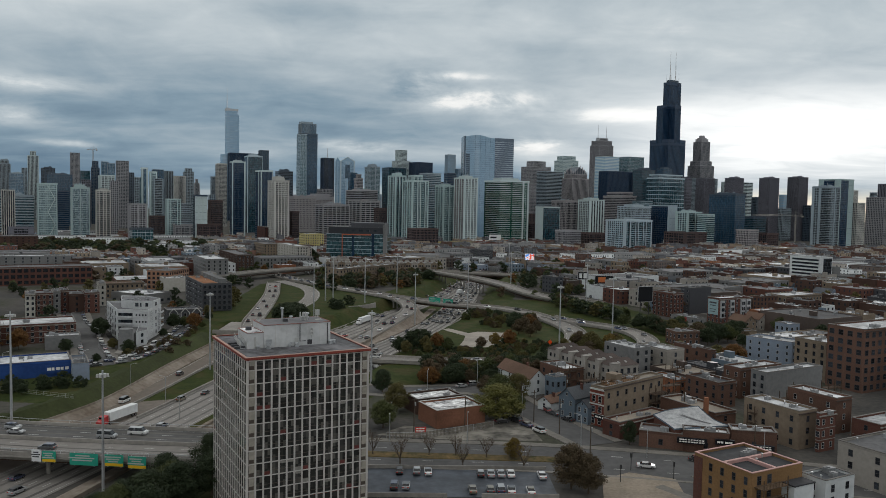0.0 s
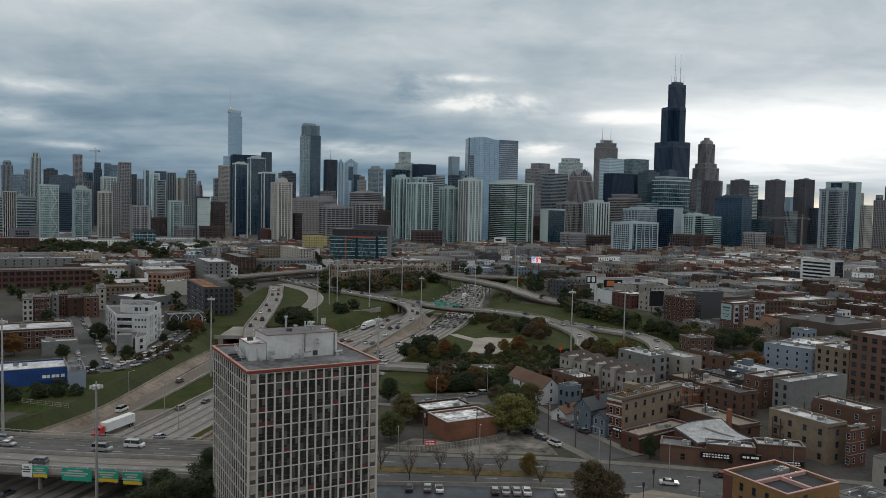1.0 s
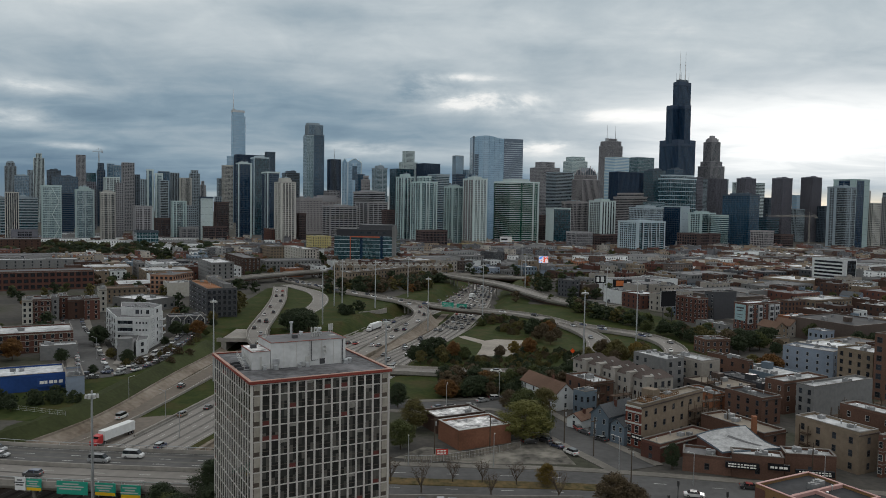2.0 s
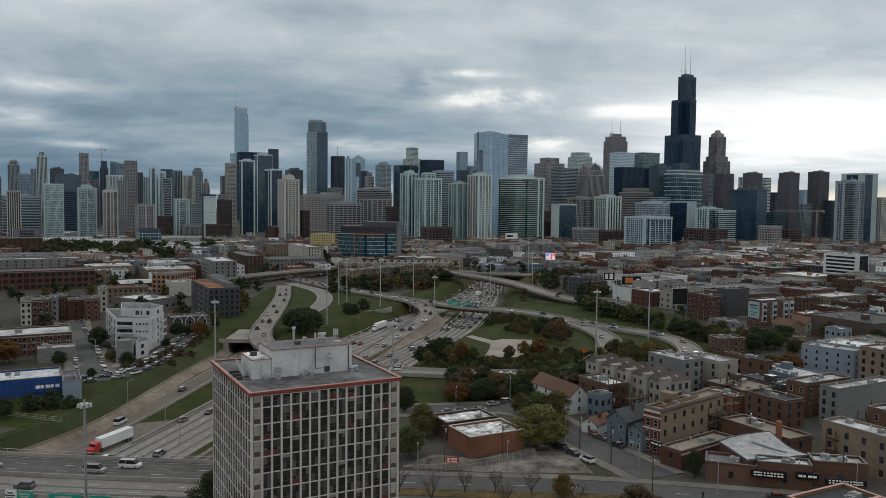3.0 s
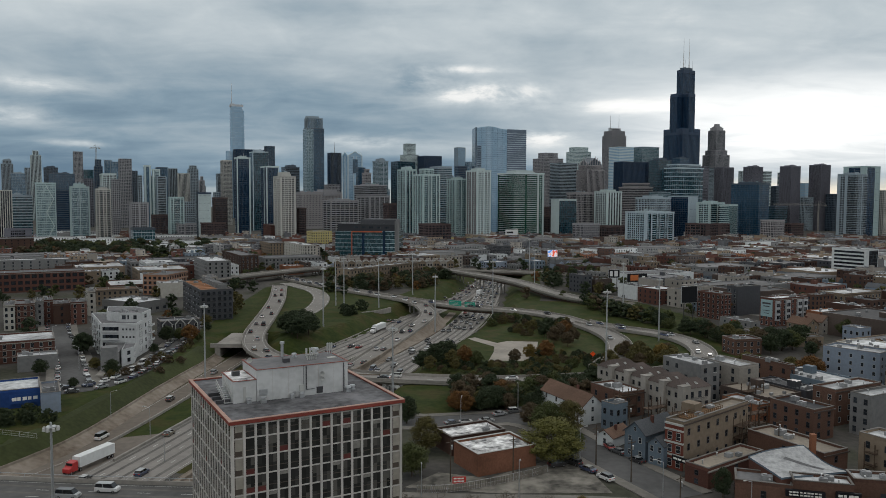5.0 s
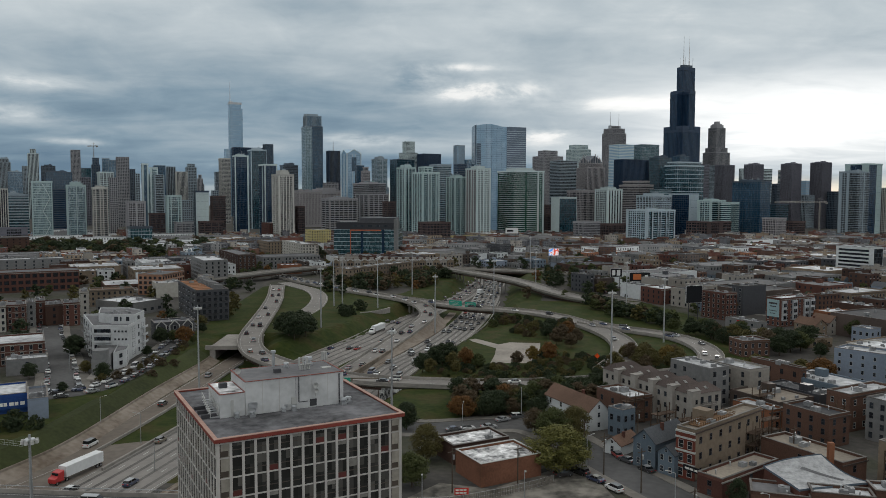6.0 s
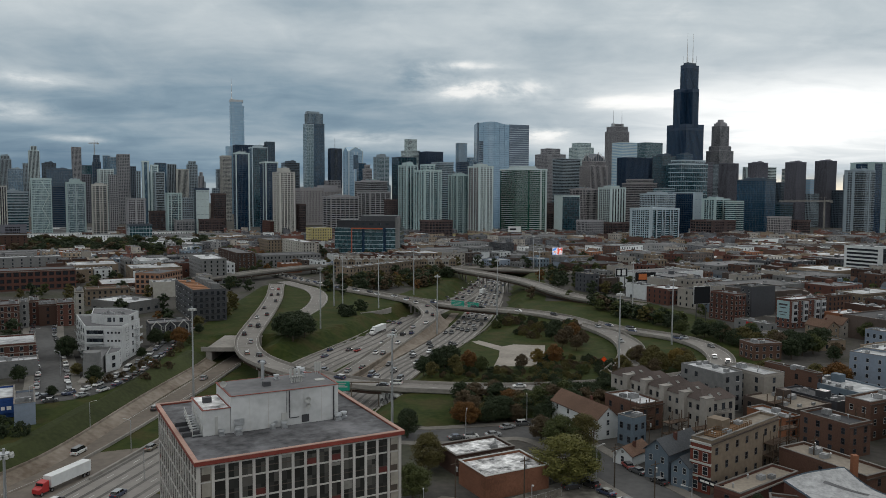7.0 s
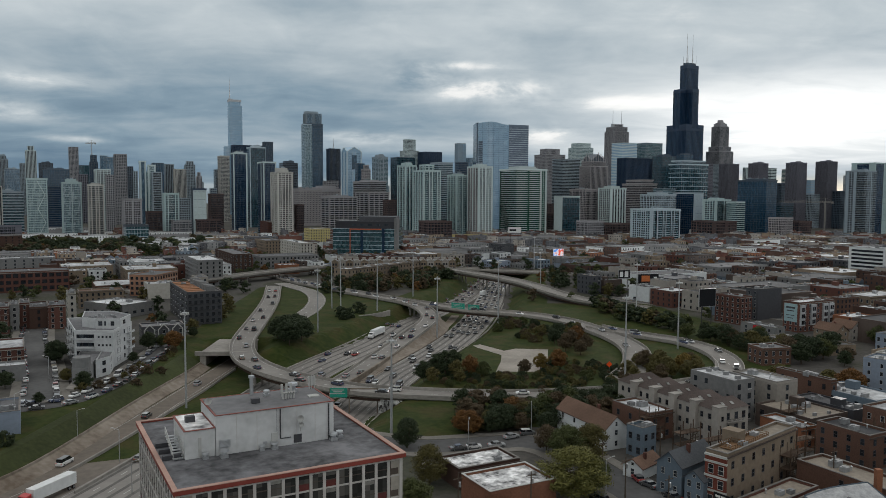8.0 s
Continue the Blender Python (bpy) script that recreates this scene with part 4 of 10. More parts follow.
    for f in range(floors):
        for k in range(bays):
            for side in range(4):
                me = rng.choices(kinds, (9, 9, 2.0, 2.6, 0.9, 0.8))[0]
                c, zz = (k + 0.5), f * fh + 0.06
                if side == 0:
                    p = (0.2 + (W - 0.4) * c / bays, 0.08, zz, 0)
                elif side == 1:
                    p = (0.08, 0.2 + (D - 0.4) * c / bays, zz, -90)
                elif side == 2:
                    p = (W - 0.08, 0.2 + (D - 0.4) * c / bays, zz, 90)
                else:
                    p = (0.2 + (W - 0.4) * c / bays, D - 0.08, zz, 180)
                if side == 0 and k in (0, bays - 1):
                    shared("corner_panel", corner, top, *p)
                    continue
                if side == 0 and f >= 3 or side == 1 and f >= 6:
                    shared("window", me, top, *p)
                else:
                    m = pose(p[0], p[1], p[2], 0, 0, p[3])
                    n0 = len(rest.verts)
                    box(rest, -bx / 2 + 0.25, bx / 2 - 0.25, -0.04, 0.05, 0, fh - 0.3)
                    rest.verts.ensure_lookup_table()
                    for v in rest.verts[n0:]:
                        v.co = m @ v.co
    tagged(part("far_glazing", rest, PAN, top), kind="stuff")
    # roof slab, parapet with red coping
    bm = bmesh.new()
    box(bm, 0.1, W - 0.1, 0.1, D - 0.1, H - 0.75, H - 0.25)
    part("roof_deck", bm, DECK, top, "grey felt roof with dark puddle stains")
    bm = bmesh.new()
    ring(bm, -0.35, W + 0.35, -0.35, D + 0.35, H - 0.52, H - 0.05, 0.45)
    part("red_fascia", bm, RED, top, "faded red metal roof edge")
    bm = bmesh.new()
    ring(bm, -0.38, W + 0.38, -0.38, D + 0.38, H - 0.05, H + 0.03, 0.55)
    part("coping", bm, mat("pinkish_coping", (0.36, 0.23, 0.19), 0.7, 0.2, 0.2, 1.5), top)
    return top, W, D, H, WHT, RED, DECK, FRM


GRID_B = 27.5
BLOCK_AT = (-33.4, 151.9)
BLOCK = build_block()

# ---- landmarks of the skyline ----
def build_black_tower():
    """Nine bundled black tubes that end at four heights, with two white masts."""
    top = thing("bundled_tube_skyscraper", "black stepped skyscraper with two white antenna masts", "skyscraper", 748, 2400, 0, GRID + 3, "skyline towers")
    t = 24.5
    hs = {(0, 0): 447, (1, 0): 447, (0, 1): 375, (-1, 0): 375, (0, -1): 375, (-1, -1): 272, (-1, 1): 272, (1, 1): 375, (1, -1): 272}
    for (i, j), h in hs.items():
        bm = bmesh.new()
        box(bm, (i - 0.5) * t, (i + 0.5) * t - 0.1, (j - 0.5) * t, (j + 0.5) * t - 0.1, 0, h)
        tube = part("tube", bm, GLASS["navy"], top)
        bm = bmesh.new()
        for k in range(6):
            c = -0.5 + k / 5
            for a in ((c * t - 0.5, c * t + 0.5),):
                box(bm, i * t + max(a[0], -t / 2), i * t + min(a[1], t / 2), (j - 0.5) * t - 0.5, (j - 0.5) * t, 0, h)
                box(bm, (i - 0.5) * t - 0.5, (i - 0.5) * t, j * t + max(a[0], -t / 2), j * t + min(a[1], t / 2), 0, h)
        for z0, z1 in ((115, 122), (255, 262), (h - 9, h + 0.6)):
            if z1 < h + 2:
                box(bm, (i - 0.5) * t - 0.7, (i + 0.5) * t, (j - 0.5) * t - 0.7, (j + 0.5) * t, z0, z1, 0, True)
        part("facade_ribs", bm, CLAD["black"], tube)
    bm = bmesh.new()
    box(bm, -t * 0.2, t * 1.2, -8, 8, 447.6, 455)
    part("mechanical_penthouse", bm, CLAD["dark"], top)
    for x in (1, t):
        bm = bmesh.new()
        cyl(bm, x, 0, 455, 470, 2.0, 1.6, 8)
        cyl(bm, x, 0, 470, 505, 1.1, 1.0, 8)
        cyl(bm, x, 0, 505, 541, 0.6, 0.4, 8)
        part("antenna_mast", bm, mat("white_painted_steel", (0.7, 0.7, 0.7), 0.5, 0.1), top, "white steel mast")
    for x, y, h in ((-7, 6, 20), (t * 1.3, -7, 22), (t * 0.6, 6, 26)):
        bm = bmesh.new()
        cyl(bm, x, y, 447, 455 + h, 0.5, 0.3, 6)
        part("whip_aerial", bm, METAL, top)


def build_spire_tower():
    top = thing("spire_skyscraper", "silver-blue glass skyscraper with rounded ends and spire", "skyscraper", -622, 2580, 0, GRID - 6, "skyline towers")
    def stage(name, w, d, z0, z1, ox=0.0):
        bm = bmesh.new()
        n = 24
        def outline(z, g=0.0):
            vs = []
            for i in range(n):
                a = 2 * math.pi * i / n
                c, s = math.cos(a), math.sin(a)
                vs.append(bm.verts.new((ox + (w / 2 + g) * math.copysign(abs(c) ** 0.5, c), (d / 2 + g) * math.copysign(abs(s) ** 0.5, s), z)))
            return vs
        a, b = outline(z0), outline(z1)
        for i in range(n):
            bm.faces.new((a[i], a[(i + 1) % n], b[(i + 1) % n], b[i]))
        bm.faces.new(b)
        st = part(name, bm, GLASS["sky"], top)
        bm = bmesh.new()
        z = z0 + 3.9
        while z < z1:
            p, q = outline(z, 0.25), outline(z + 0.7, 0.25)
            for i in range(n):
                bm.faces.new((p[i], p[(i + 1) % n], q[(i + 1) % n], q[i]))
            z += 7.8
        part("spandrel_set", bm, mat("brushed_steel_spandrel", (0.27, 0.36, 0.44), 0.3, 0.1, metal=0.3), st)
    stage("lower_stage", 70, 40, 0, 130)
    stage("middle_stage", 56, 36, 130, 212, -4)
    stage("upper_stage", 44, 32, 212, 340, 4)
    stage("top_stage", 38, 28, 340, 352, 2)
    bm = bmesh.new()
    ring(bm, -18, 22, -12, 12, 352, 359, 1.0)
    box(bm, -16, -4, -6, 6, 352, 362)
    part("crown", bm, METAL, top)
    bm = bmesh.new()
    cyl(bm, -12, 0, 360, 390, 1.4, 1.0, 8)
    cyl(bm, -12, 0, 390, 426, 0.8, 0.3, 8)
    part("spire", bm, METAL, top, "slim steel spire")


def build_lantern_tower():
    top = thing("lantern_tower", "pink-grey stone skyscraper with a drum-shaped lantern crown", "skyscraper", 864, 2430, 0, GRID, "skyline towers")
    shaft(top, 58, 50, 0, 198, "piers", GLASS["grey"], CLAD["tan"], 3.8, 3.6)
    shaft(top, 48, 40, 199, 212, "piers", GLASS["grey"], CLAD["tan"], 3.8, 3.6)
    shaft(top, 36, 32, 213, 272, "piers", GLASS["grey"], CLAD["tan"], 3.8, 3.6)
    bm = bmesh.new()
    cyl(bm, 0, 0, 273, 284, 14, 14, 24)
    cyl(bm, 0, 0, 284, 292, 9, 8, 20)
    for i in range(4):
        a = math.pi / 4 + i * math.pi / 2
        cyl(bm, 16 * math.cos(a), 14 * math.sin(a), 273, 281, 4, 4, 12)
    part("lantern", bm, CLAD["tan"], top, "round stone lantern with four small drums")


def build_twin_mast_tower():
    top = thing("twin_mast_tower", "haze-paled mauve granite tower with notched top and twin masts", "skyscraper", 541, 2380, 0, GRID, "skyline towers")
    shaft(top, 52, 44, 0, 250, "piers", GLASS["brown"], CLAD["tan"], 3.9, 2.6)
    shaft(top, 46, 38, 251, 264, "piers", GLASS["brown"], CLAD["tan"], 3.9, 2.6)
    shaft(top, 20, 20, 265, 272, "piers", GLASS["brown"], CLAD["tan"], 3.9, 2.6)
    for x in (-15, 17):
        bm = bmesh.new()
        box(bm, x - 4, x + 4, -4, 4, 265, 274)
        cyl(bm, x, 0, 274, 312, 0.8, 0.3, 8)
        part("mast", bm, METAL, top)


def build_arch_tower():
    """Blue glass tower: a bowed part under a gentle arch, and a flat part turned away beside it, its shading put into
    greyer glass.
    """
    top = thing("arched_glass_tower", "blue glass tower with bowed face and arched top", "skyscraper", 130, 1580, 0, 4, "skyline towers")
    W, D, n = 62.0, 46.0, 18
    x0 = -50.0
    def bow(s):
        return -10.0 * math.sin(math.pi * (0.06 + 0.94 * s)) + 7.0 * s
    def rise(s):
        return 199.5 + 3.2 * math.sin(math.pi * min(1.0, s * 1.25)) - 3.0 * max(0.0, s - 0.55)
    bm = bmesh.new()
    fr, bk = [], []
    for i in range(n + 1):
        s = i / n
        x = x0 + W * s
        fr.append((bm.verts.new((x, -D / 2 + bow(s), 0)), bm.verts.new((x, -D / 2 + bow(s), rise(s)))))
        bk.append((bm.verts.new((x, D / 2, 0)), bm.verts.new((x, D / 2, rise(s)))))
    for i in range(n):
        bm.faces.new((fr[i][0], fr[i + 1][0], fr[i + 1][1], fr[i][1]))
        bm.faces.new((fr[i][1], fr[i + 1][1], bk[i + 1][1], bk[i][1]))
        bm.faces.new((bk[i + 1][0], bk[i][0], bk[i][1], bk[i + 1][1]))
    bm.faces.new((bk[0][0], fr[0][0], fr[0][1], bk[0][1]))
    bm.faces.new((fr[n][0], bk[n][0], bk[n][1], fr[n][1]))
    part("curtain_wall", bm, GLASS["sky"], top)
    bm = bmesh.new()
    for k in range(1, 49):
        z = k * 4.05
        for i in range(n):
            s0, s1 = i / n, (i + 1) / n
            xa, ya, xb, yb = x0 + W * s0, -D / 2 + bow(s0) - 0.15, x0 + W * s1, -D / 2 + bow(s1) - 0.15
            bm.faces.new([bm.verts.new(p) for p in ((xa, ya, z), (xb, yb, z), (xb, yb, z + 0.3), (xa, ya, z + 0.3))])
    for i in range(0, n + 1, 3):
        s = i / n
        box(bm, x0 + W * s - 0.15, x0 + W * s + 0.15, -D / 2 + bow(s) - 0.3, -D / 2 + bow(s), 0, rise(s), 0, True)
    tagged(part("floor_line_set", bm, GLASS["blue"], top), kind="stuff")
    bm = bmesh.new()
    for k in range(24):
        z = 70 + k * 4.05
        box(bm, x0 + 3, x0 + 13, -D / 2 + bow(0.12) - 0.9, -D / 2 + bow(0.12) + 1, z, z + 3.2, 0, True)
    box(bm, x0 - 0.6, x0 + 3, -D / 2 + bow(0) - 0.8, D / 2, 0, 201)
    part("side_bay", bm, GLASS["royal"], top, "darker blue recessed side bay")
    # flat part, plan turned away from the flight line
    bm = bmesh.new()
    flat = [(x0 + W + 0.2, -D / 2 + bow(1.0) + 1.0), (52.0, -D / 2 + 19.0), (52.0, D / 2), (x0 + W + 0.2, D / 2)]
    lo = [bm.verts.new((x, y, 0)) for x, y in flat]
    hi = [bm.verts.new((x, y, 199.0)) for x, y in flat]
    for i in range(4):
        bm.faces.new((lo[i], lo[(i + 1) % 4], hi[(i + 1) % 4], hi[i]))
    bm.faces.new(hi)
    # the facet's different shading is put into this greyer glass colour
    part("flat_wing", bm, glass_mat("shaded_grey_curtain_wall", (0.115, 0.15, 0.20), (0.16, 0.20, 0.26), 6.0, 4.05, 0.12, 0.2, 0.6, 0.9), top, "flat curtain wall, greyer to show its shading")
    bm = bmesh.new()
    for k in range(1, 48):
        z = k * 4.05
        (xa, ya), (xb, yb) = flat[0], flat[1]
        bm.faces.new([bm.verts.new(p) for p in ((xa, ya - 0.2, z), (xb, yb - 0.2, z), (xb, yb - 0.2, z + 0.8), (xa, ya - 0.2, z + 0.8))])
    tagged(part("wing_floor_line_set", bm, CLAD["silver"], top), kind="stuff")


def build_pyramid_roof():
    top = thing("pyramid_roof", "green copper pyramid roof over a tan block", "roof", -127, 1760, 66, GRID, "skyline towers")
    bm = bmesh.new()
    box(bm, -19, 19, -19, 19, -66, 18)
    part("tower_base", bm, CLAD["tan"], top)
    bm = bmesh.new()
    cyl(bm, 0, 0, 18, 32, 27, 2, 4)
    part("copper_roof", bm, mat("verdigris_copper", (0.12, 0.22, 0.19), 0.7, 0.2), top)


def build_tower_crane(x, y, h, jib, rot, base=0.0):
    YEL = mat("crane_paint", (0.35, 0.33, 0.3), 0.6, 0.15)
    top = thing("tower_crane", "pale lattice tower crane with long level jib", "crane", x, y, base, rot, "tower cranes")
    bm = bmesh.new()
    for i in (-1, 1):
        for j in (-1, 1):
            rod(bm, (i, j, 0), (i, j, h), 0.28, 4)
    for k in range(int(h / 4)):
        rod(bm, (-1, -1, 4 * k), (1, -1, 4 * k + 4), 0.16, 4)
        rod(bm, (1, 1, 4 * k), (-1, 1, 4 * k + 4), 0.16, 4)
    part("mast", bm, YEL, top)
    bm = bmesh.new()
    for z, o in ((h, -1), (h, 1), (h + 2.2, 0)):
        rod(bm, (-16, o, z), (jib, o, z), 0.3, 4)
    for k in range(int((jib + 16) / 4)):
        rod(bm, (-16 + 4 * k, -1, h), (-14 + 4 * k, 0, h + 2.2), 0.15, 4)
        rod(bm, (-14 + 4 * k, 0, h + 2.2), (-12 + 4 * k, 1, h), 0.15, 4)
    rod(bm, (0, 0, h), (0, 0, h + 9), 0.4, 5)
    rod(bm, (0, 0, h + 9), (jib * 0.6, 0, h + 2.2), 0.12, 4)
    rod(bm, (0, 0, h + 9), (-15, 0, h + 2.2), 0.12, 4)
    part("jib", bm, YEL, top)
    bm = bmesh.new()
    box(bm, -16, -12, -1.2, 1.2, h - 2.5, h)
    part("counterweight", bm, CONC, top)


build_black_tower()
build_spire_tower()
build_lantern_tower()
build_twin_mast_tower()
build_arch_tower()
build_pyramid_roof()


def build_shoulder_tower():
    top = thing("shouldered_tower", "blue-grey glass tower with a silver ribbed shoulder and top", "skyscraper", -318, 2160, 0, GRID, "skyline towers")
    shaft(top, 46, 34, 0, 248, "glass", GLASS["royal"], CLAD["dark"], 3.9, 3.4, 4, 0)
    shaft(top, 18, 32, 0, 246, "glass", GLASS["pale"], CLAD["silver"], 3.9, 4.5, -12, -2)
    shaft(top, 40, 28, 249, 275, "piers", GLASS["blue"], CLAD["grey"], 3.9, 3.0, 4, 0)
    bm = bmesh.new()
    box(bm, -16, 16, -10, 10, 275, 281)
    part("mechanical_penthouse", bm, CLAD["grey"], top)


build_shoulder_tower()
build_tower_crane(-857, 2080, 190, 24, 150)
build_tower_crane(794, 1650, 55, 92, 178)

# ---- the other towers of the skyline, from one edge of the view to the other ----
STRIP = {"W": 0.45, "n": 0.22, "w": 1.6, "G": 1.0, "g": 0.55, "D": 0.6, "B": 1.5, "P": 1.0, "T": 1.0, "R": 1.0}
# stone greyed for haze in its colour, like the other far cladding
CLAD["sand"] = mat("hazed_pink_tan_stone", (0.295, 0.28, 0.285), 0.8, 0.14, 0.02, 0.4, rnd=0.12)


def runs_of(code, lo, hi):
    """Neighbouring like strips of a facade, joined: (kind, from, to)."""
    total = sum(STRIP[c] for c in code)
    out, a = [], lo
    for c in code:
        b = a + (hi - lo) * STRIP[c] / total
        out.append((c, a, b))
        a = b
    return out


def facade(bms, code, lo, hi, put, z0, z1, floor, plain=False):
    """Strips of one face from a code: W, n, w walls; G, g, D glass; B balconies; P, T punched windows; R ribbon windows."""
    n = max(2, int((z1 - z0) / floor))
    step = (z1 - z0) / n
    for c, a, b in runs_of(code, lo, hi):
        if c in "Wnw":
            put(bms["piers"], a, b, 0.6 if c != "w" else 0.35, z0, z1)
            if c == "w" and not plain:
                for i in range(1, n, 3):
                    put(bms["lines"], a + 0.3, b - 0.3, 0.40, z0 + i * step, z0 + i * step + 0.25)
            continue
        if plain or c in "gD":
            continue
        for i in range(n):
            z = z0 + i * step
            if c == "G":
                put(bms["lines"], a, b, 0.14, z, z + 0.13 * step)
            elif c == "B":
                put(bms["slabs"], a, b, 1.5, z, z + 0.24 * step)
            elif c in "PT":
                put(bms["bands"] if c == "P" else bms["infill"], a, b, 0.3, z, z + 0.29 * step)
            elif c == "R":
                put(bms["bands"], a, b, 0.35, z, z + 0.40 * step)
        if c in "PT":
            k = 0.085 * (b - a)
            tgt = bms["bands"] if c == "P" else bms["infill"]
            for xa, xb in ((a, a + k), (b - k, b), ((a + b - k) / 2, (a + b + k) / 2)):
                put(tgt, xa, xb, 0.34, z0, z1)
        elif c == "G":
            put(bms["lines"], (a + b) / 2 - 0.12, (a + b) / 2 + 0.12, 0.18, z0, z1)
            put(bms["lines"], a - 0.1, a + 0.1, 0.18, z0, z1)


def skytower(label, x, y, w, d, h, front, side, glass, frame, name="office_tower", floor=3.4, pent=0.0, line="dark", infill="tan", cap="", step=None, brace=False, rot=GRID):
    """A tower whose four faces are made of upright strips; the two far faces carry their walls alone."""
    top = thing(name, label, "tower", x, y, 0, rot, "skyline towers")
    stages = [(w, d, 0.0, h)]
    if step:
        stages.append((w * step[0], d * step[1], h + 0.9, h + 0.9 + step[2]))
    for sw, sd, z0, z1 in stages:
        x0, x1, y0, y1 = -sw / 2, sw / 2, -sd / 2, sd / 2
        bm = bmesh.new()
        box(bm, x0, x1, y0, y1, z0, z1 - 0.4)
        part("core", bm, GLASS[glass], top)
        bms = {k: bmesh.new() for k in ("piers", "bands", "slabs", "lines", "infill")}
        facade(bms, front, x0, x1, lambda bm, a, b, o, za, zb: box(bm, a, b, y0 - o, y0, za, zb, 0, True), z0, z1 - 0.4, floor)
        facade(bms, side, y0, y1, lambda bm, a, b, o, za, zb: box(bm, x0 - o, x0, a, b, za, zb, 0, True), z0, z1 - 0.4, floor)
        facade(bms, front, x0, x1, lambda bm, a, b, o, za, zb: box(bm, a, b, y1, y1 + o, za, zb, 0, True), z0, z1 - 0.4, floor, True)
        facade(bms, side, y0, y1, lambda bm, a, b, o, za, zb: box(bm, x1, x1 + o, a, b, za, zb, 0, True), z0, z1 - 0.4, floor, True)
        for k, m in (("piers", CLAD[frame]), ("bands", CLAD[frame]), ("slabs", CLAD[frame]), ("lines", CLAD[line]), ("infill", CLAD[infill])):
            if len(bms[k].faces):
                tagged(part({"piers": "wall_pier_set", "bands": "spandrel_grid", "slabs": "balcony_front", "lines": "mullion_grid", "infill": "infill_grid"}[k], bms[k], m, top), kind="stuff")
            else:
                bms[k].free()
        bm = bmesh.new()
        ring(bm, x0 - 0.65, x1 + 0.65, y0 - 0.65, y1 + 0.65, z1 - 1.6, z1 + 1.0, 0.7)
        part("parapet", bm, CLAD[cap or frame], top)
        bm = bmesh.new()
        box(bm, x0, x1, y0, y1, z1 - 0.4, z1)
        part("roof", bm, ROOFS["grey"], top)
    sw, sd, z0, z1 = stages[-1]
    if brace:
        bm = bmesh.new()
        n = 4
        for i in range(n):
            za, zb = h * (0.06 + 0.9 * i / n), h * (0.06 + 0.9 * (i + 1) / n)
            xa, xb = (w * 0.02, w * 0.38) if i % 2 == 0 else (w * 0.38, w * 0.02)
            rod(bm, (xa, -d / 2 - 0.9, za), (xb, -d / 2 - 0.9, zb), 0.55, 4)
        part("diagonal_brace", bm, CLAD["white"], top, "white zigzag steel brace")
    if pent:
        rg = random.Random(int(x * 7 + y))
        bm = bmesh.new()
        box(bm, -sw * 0.32, sw * 0.25, -sd * 0.3, sd * 0.3, z1, z1 + pent)
        box(bm, sw * 0.25, sw * 0.36, -sd * 0.2, sd * 0.2, z1, z1 + pent * 0.6)
        part("mechanical_penthouse", bm, CLAD[frame], top)
        bm = bmesh.new()
        for i in range(5):
            ux, uy, s = rg.uniform(-0.28, 0.2) * sw, rg.uniform(-0.25, 0.25) * sd, rg.uniform(0.8, 1.8)
            box(bm, ux, ux + 2 * s, uy, uy + 1.6 * s, z1 + pent, z1 + pent + 1.1 * s)
        tagged(part("roof_plant", bm, CLAD["grey"], top), kind="stuff")
        bm = bmesh.new()
        cyl(bm, sw * 0.1, 0, z1 + pent, z1 + pent + rg.uniform(4, 8), 0.25, 0.12, 6)
        part("roof_mast", bm, METAL, top)
    return top


def build_crest_tower():
    """Blue glass tower whose four faces end in gables round a hipped crown."""
    top = thing("crested_glass_tower", "pale blue glass tower with gabled crests on every side", "skyscraper", -196, 2000, 0, GRID, "skyline towers")
    W, D, H = 38.0, 37.0, 168.0
    bm = bmesh.new()
    box(bm, -W / 2, W / 2, -D / 2, D / 2, 0, H)
    ends = [((-W / 2, -D / 2), (W / 2, -D / 2)), ((W / 2, -D / 2), (W / 2, D / 2)), ((W / 2, D / 2), (-W / 2, D / 2)), ((-W / 2, D / 2), (-W / 2, -D / 2))]
    apex = bm.verts.new((0, 0, H + 12))
    for (ax, ay), (bx, by) in ends:
        a, b, m = bm.verts.new((ax, ay, H)), bm.verts.new((bx, by, H)), bm.verts.new(((ax + bx) / 2, (ay + by) / 2, H + 11))
        bm.faces.new((a, b, m))
        bm.faces.new((b, apex, m))
        bm.faces.new((a, m, apex))
    part("curtain_wall", bm, GLASS["sky"], top)
    bms = {k: bmesh.new() for k in ("piers", "bands", "slabs", "lines", "infill")}
    facade(bms, "WGGnggnGGW", -W / 2, W / 2, lambda bm, a, b, o, za, zb: box(bm, a, b, -D / 2 - o, -D / 2, za, zb, 0, True), 0, H, 3.9)
    facade(bms, "WGGnggnGGW", -D / 2, D / 2, lambda bm, a, b, o, za, zb: box(bm, -W / 2 - o, -W / 2, a, b, za, zb, 0, True), 0, H, 3.9)
    for k, m in (("piers", CLAD["silver"]), ("lines", GLASS["blue"])):
        tagged(part({"piers": "wall_pier_set", "lines": "mullion_grid"}[k], bms[k], m, top), kind="stuff")
    for k in ("bands", "slabs", "infill"):
        bms[k].free()
    bm = bmesh.new()
    box(bm, -W / 2 + 13, W / 2 - 13, -D / 2 - 0.8, -D / 2, 126, 160, 0, True)
    part("dark_recess", bm, GLASS["royal"], top)
    for (ax, ay), (bx, by) in ends:
        bm = bmesh.new()
        m = ((ax + bx) / 2, (ay + by) / 2, H + 11)
        rod(bm, (ax, ay, H), m, 0.8, 4)
        rod(bm, m, (bx, by, H), 0.8, 4)
        part("gable_edge", bm, CLAD["white"], top)


